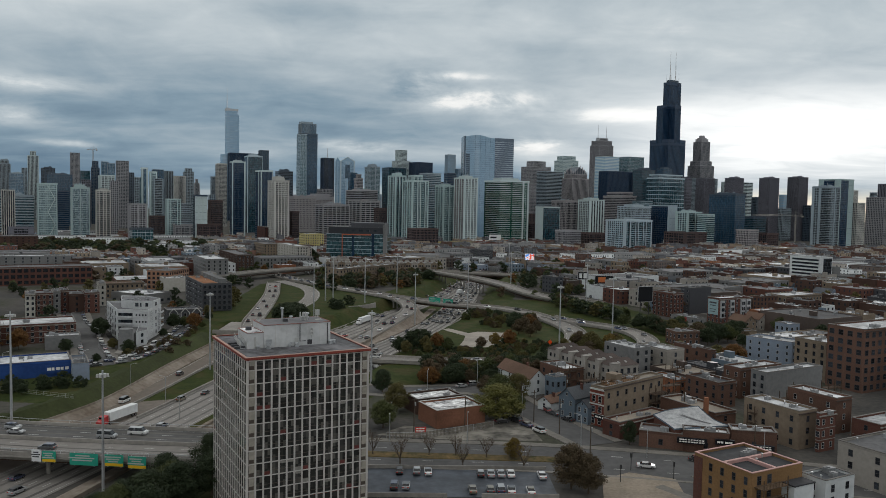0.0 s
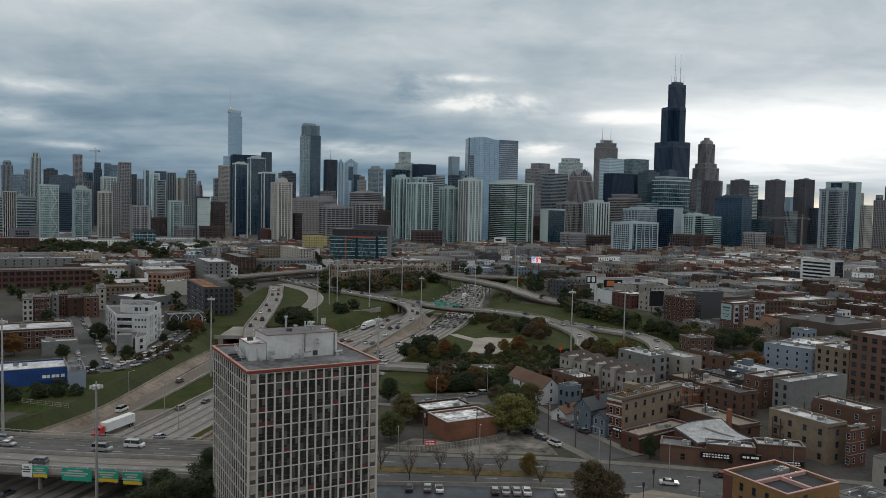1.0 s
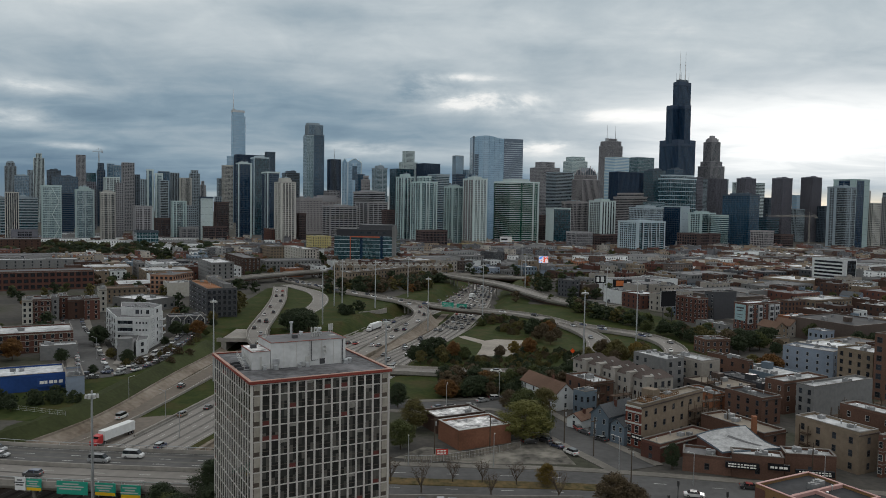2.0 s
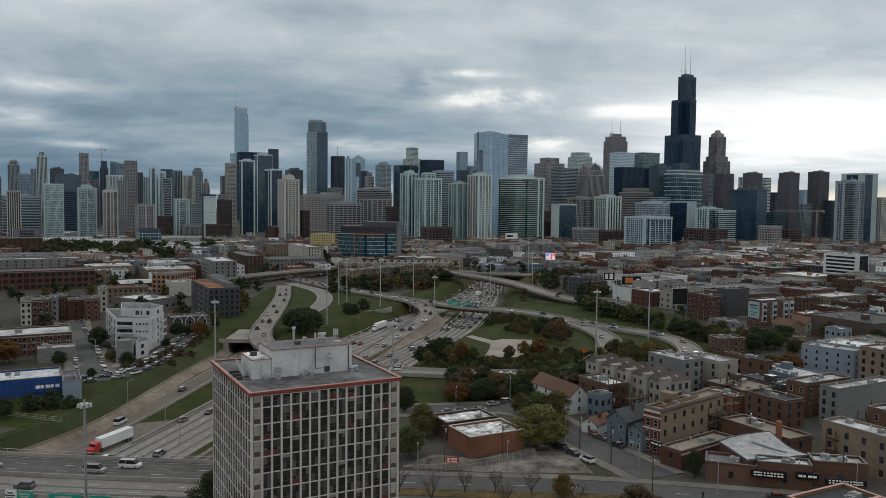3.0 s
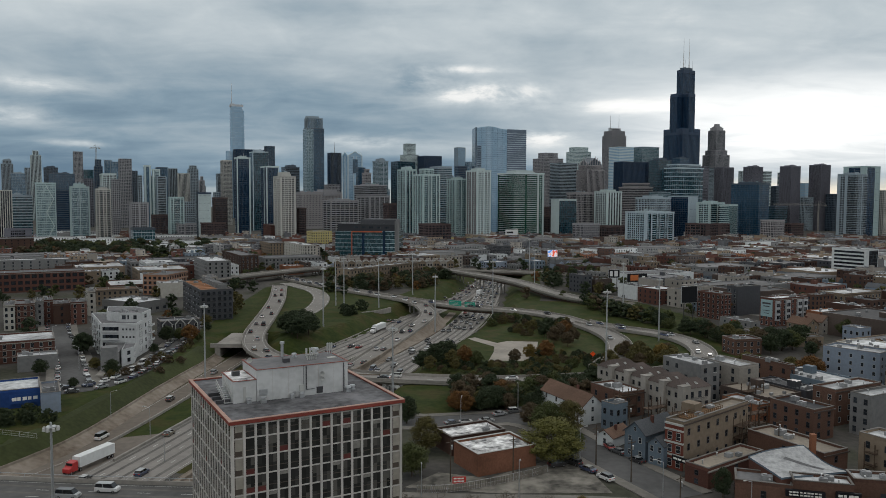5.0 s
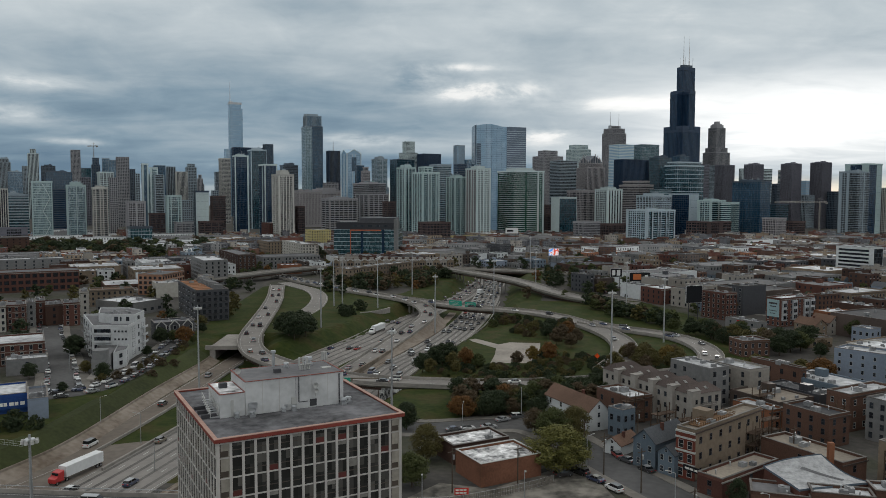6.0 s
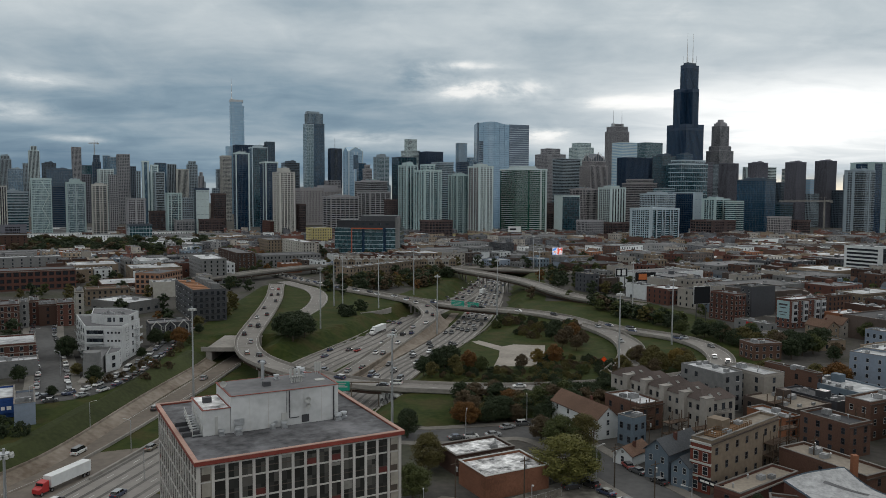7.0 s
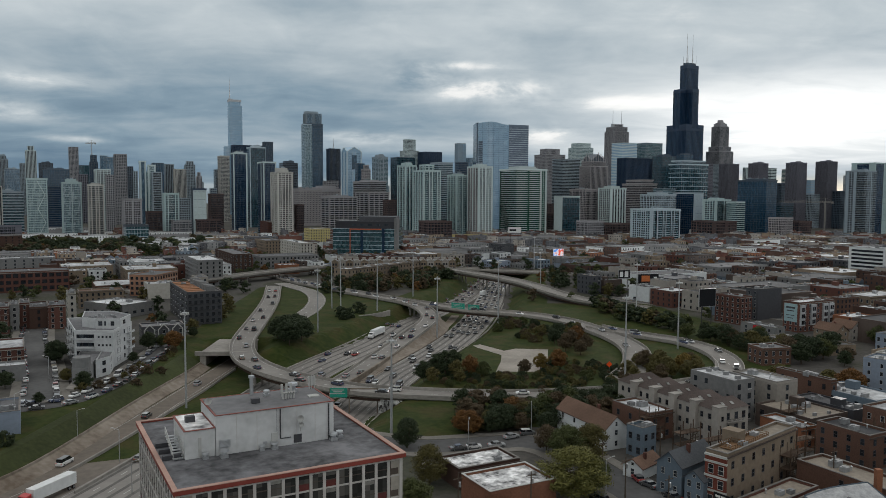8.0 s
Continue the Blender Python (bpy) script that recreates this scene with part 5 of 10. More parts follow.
def build_gothic_tower():
    """Tan ribbed tower with a crown of steep gables and pinnacles."""
    top = thing("pinnacled_office_tower", "pinkish tan stone tower with dark gables and pinnacles", "skyscraper", 312, 1600, 0, GRID, "skyline towers")
    shaft(top, 41, 33, 0, 122, "piers", GLASS["brown"], CLAD["sand"], 3.7, 2.9)
    shaft(top, 35, 28, 123, 131, "piers", GLASS["brown"], CLAD["sand"], 3.7, 2.4)
    bm = bmesh.new()
    for s in (-1, 1):
        a = [bm.verts.new(p) for p in ((-17, s * 14, 131.9), (17, s * 14, 131.9), (0, s * 14, 146))]
        bm.faces.new(a if s < 0 else a[::-1])
        b = [bm.verts.new(p) for p in ((s * 17, -14, 131.9), (s * 17, 14, 131.9), (s * 17, 0, 143))]
        bm.faces.new(b if s > 0 else b[::-1])
    for s in (-1, 1):
        bm.faces.new([bm.verts.new(p) for p in ((s * 17, -14, 131.9), (s * 17, 14, 131.9), (0, 14, 146), (0, -14, 146))])
    bmesh.ops.recalc_face_normals(bm, faces=bm.faces)
    part("gabled_roof", bm, CLAD["dark"], top, "dark steep crossed gables")
    bm = bmesh.new()
    for i in range(7):
        for s in (-1, 1):
            hgt = 137 + 4 * (3 - abs(i - 3))
            box(bm, -17.5 + i * 5.8 - 0.5, -17.5 + i * 5.8 + 0.5, s * 14.4 - 0.5, s * 14.4 + 0.5, 130, hgt)
            box(bm, s * 17.4 - 0.5, s * 17.4 + 0.5, -14 + i * 4.6 - 0.5, -14 + i * 4.6 + 0.5, 130, hgt - 2)
    tagged(part("pinnacle_row", bm, CLAD["sand"], top), kind="stuff")


def build_merchandise_block():
    """Vast plain stone block with a stepped middle tower."""
    top = thing("vast_warehouse_block", "vast pinkish grey stone block with tiny windows", "building", -245, 1750, 0, GRID, "skyline towers")
    W, D, H = 92.0, 40.0, 78.0
    bm = bmesh.new()
    box(bm, -W / 2, W / 2, -D / 2, D / 2, 0, H)
    part("wall", bm, CLAD["sand"], top)
    bm = bmesh.new()
    for k in range(16):
        for i in range(28):
            xx, zz = -W / 2 + 2 + i * (W - 4) / 27, 6 + k * 4.2
            box(bm, xx - 0.6, xx + 0.6, -D / 2 - 0.05, -D / 2, zz, zz + 1.9)
        for i in range(12):
            yy, zz = -D / 2 + 2 + i * (D - 4) / 11, 6 + k * 4.2
            box(bm, -W / 2 - 0.05, -W / 2, yy - 0.6, yy + 0.6, zz, zz + 1.9)
    tagged(part("window_grid", bm, GLASS["brown"], top), kind="stuff")
    bm = bmesh.new()
    ring(bm, -W / 2 - 0.6, W / 2 + 0.6, -D / 2 - 0.6, D / 2 + 0.6, H - 3.5, H - 1.5, 0.8)
    box(bm, 4, 34, -D / 2 - 1.5, D / 2, H - 8, H + 6)
    for i in range(6):
        box(bm, -40 + i * 15, -34 + i * 15, -6, 4, H, H + 3)
    part("cornice", bm, CLAD["tan"], top)


build_crest_tower()
build_gothic_tower()
build_merchandise_block()
skytower("teal ribbon-glazed office block with pale parapets", -636, 1250, 50.9, 33.3, 67.4, "RRRRRRRR", "RRRR", "petrol", "grey", name="office_tower", floor=4.0, pent=3)
skytower("white braced tower with pale teal glass", -563, 1200, 26.2, 22.0, 86.0, "WPPPPPPPPW", "PPPPP", "pale", "aqua", name="office_tower", floor=3.3, brace=True)
skytower("pale glass apartment tower with thin balconies", -510, 1190, 23.9, 24.2, 80.6, "WGBGWGBGW", "WPGPW", "pale", "aqua", name="apartment_tower", floor=3.1, line='silver', pent=5)
skytower("tan apartment tower with corner balconies", -472, 1180, 18.8, 19.9, 77.5, "PWBWPWBW", "PPBPP", "grey", "cream", name="apartment_tower", floor=3.0, pent=3)
skytower("white slab tower with fine upright ribs", -594, 1500, 22.9, 54.8, 107.6, "nPnPnPnP", "ngngngngngngngng", "grey", "white", name="office_tower", floor=3.3)
skytower("dull mauve apartment slab with paired windows", -411, 1150, 21.6, 34.8, 58.4, "PPWPPW", "PnPnPnP", "brown", "tan", name="apartment_tower", floor=3.0)
skytower("slim white-finned blue glass tower", -558, 1600, 10.9, 14.2, 127.1, "WGW", "WG", "blue", "white", name="office_tower", floor=3.4)
skytower("slim blue glass tower with white fins and balconies", -527, 1560, 12.0, 15.7, 118.3, "WGBW", "WGG", "pale", "white", name="office_tower", floor=3.2, line='white')
skytower("white framed tower with a dark glass bay", -391, 1250, 19.7, 18.2, 66.2, "WPWGGGWPW", "WPPW", "petrol", "aqua", name="office_tower", floor=3.3, line='white')
skytower("white blank-fronted tower with black cap", -335, 1200, 18.1, 13.8, 72.9, "wnwnwn", "GGG", "petrol", "white", name="office_tower", floor=3.6, cap='black')
skytower("dark brown-red mid-rise block", -430, 1290, 21.7, 18.3, 38.2, "PPPPPP", "PPP", "brown", "brick", name="mid_rise_block", floor=3.6)
skytower("brick loft block with tall windows", -351, 1350, 19.8, 21.0, 65.5, "PPPPPPP", "PPPP", "dark", "brick", name="mid_rise_block", floor=3.6)
skytower("low range of brick lofts with cream trim", -371, 1240, 29.3, 24.7, 26.3, "PPWPPPWPP", "PPPP", "grey", "tan", name="mid_rise_block", floor=3.6)
skytower("low range of red-brick lofts", -323, 1200, 33.1, 21.6, 29.5, "PPWPPPWPPPWPP", "PPPP", "dark", "brick", name="mid_rise_block", floor=3.6)
skytower("low teal glass block beside the bridge", -395, 1120, 27.6, 29.2, 24.3, "GGGG", "GGG", "teal", "dark", name="mid_rise_block", floor=4.0, line='silver')
skytower("pale tan apartment tower", -493, 1950, 20.5, 32.9, 153.8, "PPPPPP", "PPPP", "grey", "cream", name="apartment_tower", floor=3.1)
skytower("dark glass tower in a white concrete frame", -337, 1450, 23.0, 19.3, 135.9, "nGGGGW", "nGGG", "navy", "white", name="office_tower", floor=3.3, line='dark', pent=3)
skytower("teal-grey glass tower with pale floor lines", -351, 1650, 29.3, 31.0, 157.2, "GGGG", "WGG", "petrol", "silver", name="office_tower", floor=3.5, pent=4)
skytower("dark blue glass tower with white corner pier", -275, 1380, 21.2, 34.0, 117.9, "WGGGGn", "GnGG", "navy", "white", name="office_tower", floor=3.4, line='dark')
skytower("cream apartment tower with deep window grid", -232, 1280, 23.3, 37.4, 98.8, "WPnPnPnPW", "WPPWPPW", "dark", "cream", name="apartment_tower", floor=3.0, pent=7)
skytower("small red-brick loft building", -209, 1300, 11.5, 12.1, 49.6, "PPPP", "PPP", "dark", "brick", name="mid_rise_block", floor=3.6)
skytower("grey-green apartment tower with rooftop box", -133, 2100, 25.9, 41.5, 160.2, "PPWPP", "PPWPP", "teal", "grey", name="apartment_tower", floor=3.2, pent=7)
skytower("brown office block with close window bands", -126, 1650, 35.3, 84.6, 91.3, "RRRR", "RRRR", "dark", "tan", name="office_tower", floor=3.7, pent=3)
skytower("long brown office block with strip windows", -164, 1450, 51.0, 42.9, 61.5, "nRnRnRnRnRnRn", "nRnRn", "dark", "tan", name="office_tower", floor=3.6, pent=3)
skytower("brown office block with piers and strip windows", -110, 1500, 39.1, 62.7, 69.8, "nRnRnRnRn", "nRnRnRn", "dark", "tan", name="office_tower", floor=3.6)
skytower("narrow red-brick mid-rise with deep windows", -74, 1420, 16.2, 21.3, 56.3, "PPPP", "PPP", "brown", "brick", name="mid_rise_block", floor=3.5)
skytower("white apartment tower with upright glass bays", -43, 1350, 19.2, 30.8, 112.7, "WGgWGgWGgW", "WGWBWGW", "petrol", "aqua", name="apartment_tower", floor=3.1, line='white', pent=5)
skytower("white apartment tower with scalloped bays", -11, 1290, 28.7, 37.6, 102.9, "WBgWGWBgWGW", "WGnGWGnGW", "teal", "aqua", name="apartment_tower", floor=3.1, line='white', step=(0.5, 0.55, 8))
skytower("dark green glass tower striped by pale slabs", 15, 1480, 28.6, 30.3, 122.6, "RRRR", "RRR", "petrol", "grey", name="office_tower", floor=3.3)
skytower("white tower with teal glass and punched bays", 39, 1330, 21.8, 28.6, 97.2, "WPGWPGW", "WGWPWGW", "teal", "aqua", name="office_tower", floor=3.1, line='white', pent=3)
skytower("cream ribbed tower with tan infill bays", 72, 1300, 24.6, 35.0, 109.8, "WPnPWPnPW", "WTnTWTnTW", "grey", "white", name="office_tower", floor=3.1, pent=4, infill='sand')
skytower("green glass tower with long white balcony bands", 143, 1330, 57.5, 48.4, 106.8, "BBDBBWGW", "BBBD", "green", "white", name="office_tower", floor=3.1, pent=5, line='white')
skytower("dark green glass block with a white edge frame", 212, 1320, 33.3, 21.8, 64.9, "GGGGG", "WWW", "petrol", "white", name="mid_rise_block", floor=3.4, line='dark', cap='white')
skytower("tan brick apartment tower with balconies", 264, 1450, 27.0, 43.4, 76.6, "PBPPBP", "PPBPP", "brown", "sand", name="apartment_tower", floor=3.0, pent=2)
skytower("white ribbed apartment slab", 307, 1420, 32.0, 33.8, 78.6, "WgWgWgWgWgW", "nPPPn", "grey", "white", name="apartment_tower", floor=3.1, pent=4)
skytower("pinkish tan office block with window bands", 429, 1700, 38.5, 61.8, 90.5, "RRRRR", "RRRR", "brown", "sand", name="office_tower", floor=3.6, step=(0.75, 0.8, 7))
skytower("grey gridded office block", 375, 1380, 43.9, 36.9, 68.4, "PPPPPPPPPPP", "PPPPP", "dark", "silver", name="office_tower", floor=3.6, pent=4)
skytower("white-framed apartment block with tall green glass bays", 313, 1180, 51.7, 43.5, 47.6, "WGgWBgnGnBgnGnBgW", "WPPPPW", "petrol", "silver", name="apartment_tower", floor=3.1, line='silver', pent=2)
skytower("grey tower with a dark blue glass face", 432, 1400, 17.3, 50.9, 71.5, "wnwn", "WGGGGGW", "navy", "silver", name="office_tower", floor=3.6, line='dark')
skytower("teal glass office tower striped by floors", 504, 1620, 70.4, 34.5, 127.7, "GGGGGG", "GGG", "petrol", "silver", name="office_tower", floor=8.0, line='silver', step=(0.9, 0.8, 6))
skytower("white balconied apartment slab with roof ribs", 455, 1330, 29.3, 31.0, 60.7, "BBWBB", "WPPW", "petrol", "aqua", name="apartment_tower", floor=3.1, pent=3)
skytower("white banded apartment block", 474, 1300, 18.2, 19.3, 57.5, "BBB", "RRR", "teal", "aqua", name="apartment_tower", floor=3.1)
skytower("dark blue mirrored glass tower", 528, 1350, 23.9, 57.4, 92.2, "GGGG", "GGGGG", "royal", "dark", name="office_tower", floor=3.6, line='dark', pent=3)
skytower("white and dark glass tower with a pale wedge side", 798, 1500, 41.8, 44.2, 127.1, "WGGGwW", "WGW", "navy", "aqua", name="office_tower", floor=3.4, line='dark')
skytower("grey balconied apartment tower with red crane base on top", 727, 1400, 31.1, 32.9, 109.5, "BPPWPB", "BWPW", "grey", "grey", name="apartment_tower", floor=3.0, pent=3)
skytower("brick mid-rise with punched windows", 225, 1200, 29.5, 24.8, 29.7, "PPPPPPPP", "PPPP", "brown", "tan", name="mid_rise_block", floor=3.4)
skytower("dark brick hall with small windows", 276, 1260, 37.9, 31.9, 24.4, "PPPPPPPP", "PPPP", "dark", "brick", name="mid_rise_block", floor=4.0)
skytower("brown-red warehouse with deep windows", 437, 1290, 51.5, 43.3, 27.5, "wPPPPwPPPP", "PPPP", "dark", "brick", name="mid_rise_block", floor=4.2)
skytower("tan stone mid-rise with paired windows", 528, 1260, 23.4, 24.7, 34.1, "PPPPPP", "PPPP", "brown", "sand", name="mid_rise_block", floor=3.6)
skytower("red-brick mid-rise with dark top storey", 610, 1380, 30.7, 32.4, 25.2, "PPPPPP", "PPPP", "dark", "brick", name="mid_rise_block", floor=3.6)
skytower("long dark ribbon-windowed office block", 725, 1700, 39.2, 32.9, 51.1, "RRRRR", "RRR", "petrol", "dark", name="office_tower", floor=3.8)
skytower("dark brown loft block", -542, 1080, 30.6, 15.0, 24.5, "wPPPPw", "wPPw", "dark", "brown", name="mid_rise_block", floor=4.0)
skytower("low red-brick lofts beside the white towers", 2, 1200, 36.9, 31.1, 28.6, "PPPPPPPP", "PPPP", "dark", "brick", name="office_tower", floor=3.6)
skytower("low brick lofts below the glass tower", 207, 1400, 25.6, 21.5, 36.0, "PPPPP", "PPP", "dark", "brick", name="office_tower", floor=3.6)
skytower("slim tan stone tower with pointed cap", -149, 1850, 14.5, 19.0, 122.1, "PPP", "PPP", "brown", "sand", name="office_tower", floor=3.4, step=(0.6, 0.6, 8))
tower("grey ribbed tower with a rounded stepped crown", -1199, 2300, 29.1, 23.3, 157.4, "piers", "grey", "grey", pent=4, steps=((0.71, 0.71, 166.9),))
tower("glass-walled tower of grey concrete with blue windows", -989, 1950, 30.9, 24.7, 120.7, "glass", "blue", "grey", pent=3)
tower("gridded tower of grey concrete with grey windows", -1168, 2350, 14.4, 11.5, 148.3, "grid", "grey", "grey")
tower("slim white ribbed tower with a boxed cap", -1094, 2250, 26.2, 20.9, 179.2, "piers", "grey", "white", steps=((0.53, 0.53, 191.7),))
tower("gridded tower of dark metal with dark windows", -1006, 2150, 32.8, 26.2, 141.7, "grid", "dark", "dark", pent=4)
tower("broad navy glass slab", -840, 1850, 52.7, 42.2, 117.3, "glass", "royal", "dark", pent=3)
tower("slender tan apartment tower", -956, 2200, 22.6, 18.1, 186.6, "grid", "grey", "tan", floor=3.2)
tower("glass-walled tower of dark metal with teal windows", -886, 2100, 22.8, 18.3, 134.7, "glass", "teal", "dark")
tower("gridded tower of haze-paled mauve granite with dark windows", -758, 1800, 18.4, 14.7, 105.1, "grid", "dark", "brown")
tower("unfinished navy tower with a pale top storey", -819, 2000, 18.1, 14.4, 139.9, "grid", "navy", "dark", steps=((0.73, 0.73, 156.5),))
tower("glass-walled tower of grey concrete with blue windows", -815, 2050, 16.0, 12.8, 157.5, "glass", "blue", "grey")
tower("glass-walled tower of grey concrete with blue windows", -760, 1950, 16.3, 13.1, 149.1, "glass", "blue", "grey")
tower("gridded tower of tan masonry with grey windows", -658, 1750, 23.5, 23.5, 146.7, "grid", "grey", "tan", floor=3.1)
tower("gridded tower of dark metal with dark windows", -675, 1850, 11.0, 8.8, 124.7, "grid", "dark", "dark")
tower("gridded tower of grey concrete with dark windows", -627, 1750, 8.3, 6.7, 111.9, "grid", "dark", "grey")
tower("glass-walled tower of dark metal with deep blue windows", -614, 1850, 23.0, 18.4, 132.7, "glass", "royal", "dark")
tower("balconied tower of grey concrete with grey windows", -514, 1550, 15.5, 12.4, 104.8, "balcony", "grey", "grey", floor=3.1, name="apartment_tower")
tower("vertically ribbed tower of grey concrete with dark windows", -605, 1900, 18.0, 14.4, 132.1, "piers", "dark", "grey")
tower("vertically ribbed tower of cream concrete with grey windows", -518, 1700, 21.0, 16.8, 114.7, "piers", "grey", "cream", bay=2.4)
tower("grey tower with a rounded stepped top", -573, 1950, 21.8, 17.4, 132.7, "grid", "grey", "grey", steps=((0.68, 0.68, 140.8),))
tower("small tan tower with stepped crown", -624, 2200, 13.0, 10.4, 110.8, "piers", "grey", "tan", steps=((0.5, 0.5, 121.5),))
tower("vertically ribbed tower of cream concrete with dark windows", -595, 1150, 16.3, 13.0, 74.9, "piers", "dark", "cream", bay=2.8)
tower("gridded tower of tan masonry with dark windows", -677, 1250, 27.5, 22.0, 68.5, "grid", "dark", "tan")
tower("banded tower of dark metal with navy windows", -632, 1400, 21.9, 17.5, 76.1, "bands", "navy", "dark")
tower("gridded tower of tan masonry with grey windows", -560, 1450, 12.9, 10.4, 96.9, "grid", "grey", "tan")
tower("gridded tower of grey concrete with grey windows", -402, 1350, 16.6, 13.3, 58.4, "grid", "grey", "grey")
tower("gridded tower of grey concrete with navy windows", -423, 1600, 11.2, 9.0, 75.7, "grid", "navy", "grey")
tower("broad black steel office slab", -575, 2550, 90.3, 31.6, 214.7, "piers", "navy", "black", bay=2.0)
tower("slim dark blue slab tower", -490, 2450, 25.5, 20.4, 219.4, "piers", "royal", "dark", bay=2.2)
tower("banded tower of dark metal with dark windows", -331, 1900, 34.9, 28.0, 136.4, "bands", "dark", "dark", pent=5)
tower("vertically ribbed tower of black metal with dark windows", -276, 2300, 31.5, 25.2, 192.0, "piers", "dark", "black", antenna=30)
tower("glass-walled tower of dark metal with deep blue windows", -167, 1900, 17.2, 13.8, 136.1, "glass", "royal", "dark")
tower("white stepped stone tower", -65, 2400, 44.5, 35.6, 192.3, "grid", "grey", "white", steps=((0.64, 0.64, 225.7),))
tower("black steel office block", -5, 2350, 55.2, 44.1, 186.7, "piers", "navy", "black", bay=2.2)
tower("glass-walled tower of dark metal with dark teal windows", -61, 1700, 40.8, 32.7, 141.1, "glass", "petrol", "dark")
tower("tan tower base below a green roof", -234, 1900, 28.7, 28.7, 96.0, "grid", "brown", "tan")
tower("vertically ribbed tower of grey concrete with pale blue windows", 77, 2200, 23.2, 18.5, 202.5, "piers", "sky", "grey")
tower("banded tower of dark metal with navy windows", 60, 1700, 20.6, 16.5, 132.4, "bands", "navy", "dark")
tower("glass-walled tower of grey concrete with blue windows", 99, 2100, 18.6, 14.9, 159.9, "glass", "blue", "grey")
tower("tan stepped office tower", 303, 2100, 60.5, 48.4, 168.5, "grid", "brown", "tan", steps=((0.64, 0.64, 183.2),))
tower("grey tower striped by balconies", 276, 1700, 44.0, 35.2, 139.6, "bands", "dark", "grey", floor=3.0)
tower("white office tower with square grid", 402, 2200, 51.1, 40.9, 192.4, "grid", "teal", "white", steps=((0.77, 0.77, 204.6),))
tower("pale blue glass tower striped white", 458, 1950, 45.8, 36.7, 189.5, "bands", "sky", "white")
tower("glass-walled tower of grey concrete with teal windows", 546, 2050, 54.9, 32.9, 196.3, "glass", "teal", "grey")
tower("broad blue-black office slab", 427, 1750, 59.5, 29.8, 145.1, "piers", "navy", "black", bay=2.4)
tower("vertically ribbed tower of black metal with navy windows", 490, 1850, 31.5, 25.2, 148.6, "piers", "navy", "black", bay=2.4)
tower("glass-walled tower of dark metal with dark teal windows", 509, 1800, 38.1, 30.5, 151.6, "glass", "petrol", "dark", pent=5)
tower("gridded tower of red brick with bronze windows", 202, 1500, 32.5, 26.0, 50.4, "grid", "brown", "brick")
tower("banded tower of grey concrete with teal windows", 451, 1600, 32.2, 25.7, 79.6, "bands", "teal", "grey")
tower("glass-walled tower of dark metal with deep blue windows", 587, 1900, 28.1, 22.5, 160.7, "glass", "royal", "dark", pent=4)
tower("gridded tower of haze-paled mauve granite with bronze windows", 660, 1950, 17.4, 13.9, 144.4, "grid", "brown", "brown")
tower("vertically ribbed tower of haze-paled mauve granite with bronze windows", 634, 1750, 31.1, 24.9, 134.2, "piers", "brown", "brown", bay=2.2)
tower("vertically ribbed tower of white concrete with grey windows", 814, 2100, 14.3, 11.4, 139.3, "piers", "grey", "white")
tower("vertically ribbed tower of haze-paled mauve granite with bronze windows", 739, 1850, 32.7, 26.2, 139.8, "piers", "brown", "brown", bay=2.0, pent=3)
tower("banded tower of white concrete with grey windows", 834, 2000, 19.8, 15.8, 134.8, "bands", "grey", "white")
tower("brown ribbed twin tower", 765, 1720, 28.3, 28.3, 136.3, "piers", "brown", "brown", bay=1.8, pent=2.5)
tower("brown ribbed twin tower", 829, 1720, 28.9, 28.9, 139.1, "piers", "brown", "brown", bay=1.8, pent=2.5)
tower("banded tower of grey concrete with pale blue windows", 836, 1800, 15.8, 12.6, 102.0, "bands", "sky", "grey")
tower("gridded tower of dark metal with dark windows", 816, 1900, 17.7, 14.2, 96.8, "grid", "dark", "dark")
tower("gridded tower of dark metal with dark windows", 849, 1700, 21.8, 17.4, 77.7, "grid", "dark", "dark")
tower("gridded tower of grey concrete with blue windows", 763, 1500, 13.7, 11.0, 113.3, "grid", "blue", "grey", floor=3.1)
tower("gridded tower of cream concrete with grey windows", 840, 1500, 23.5, 18.8, 83.3, "grid", "grey", "cream")
tower("gridded tower of tan masonry with grey windows", 950, 1600, 48.3, 38.6, 95.9, "grid", "grey", "tan")
tower("vertically ribbed tower of haze-paled mauve granite with bronze windows", 1034, 1700, 51.2, 41.0, 127.7, "piers", "brown", "brown")
tower("gridded tower of grey concrete with dark windows", 812, 1750, 81.2, 64.9, 70.2, "grid", "dark", "grey")
tower("gridded tower of grey concrete with dark windows", 828, 2300, 60.5, 48.4, 154.0, "grid", "dark", "grey")
tower("banded tower of dark metal with grey windows", -1278, 2346, 31.0, 24.8, 123.5, "bands", "grey", "dark", floor=3.8)
tower("vertically ribbed tower of grey concrete with blue windows", -1301, 2520, 32.2, 25.8, 116.2, "piers", "blue", "grey", floor=3.8)
tower("vertically ribbed tower of dark metal with grey windows", -1428, 2884, 23.1, 18.5, 116.8, "piers", "grey", "dark", floor=3.8)
tower("vertically ribbed tower of dark metal with grey windows", -1196, 2610, 33.6, 26.9, 102.6, "piers", "grey", "dark", floor=3.8)
tower("vertically ribbed tower of grey concrete with grey windows", -1177, 2749, 23.0, 18.4, 140.4, "piers", "grey", "grey", floor=3.8)
tower("banded tower of dark metal with blue windows", -1024, 2489, 21.7, 17.3, 106.5, "bands", "blue", "dark", floor=3.8)
tower("glass-walled tower of cream concrete with dark windows", -1065, 2834, 32.5, 26.0, 87.3, "glass", "dark", "cream", floor=3.8)
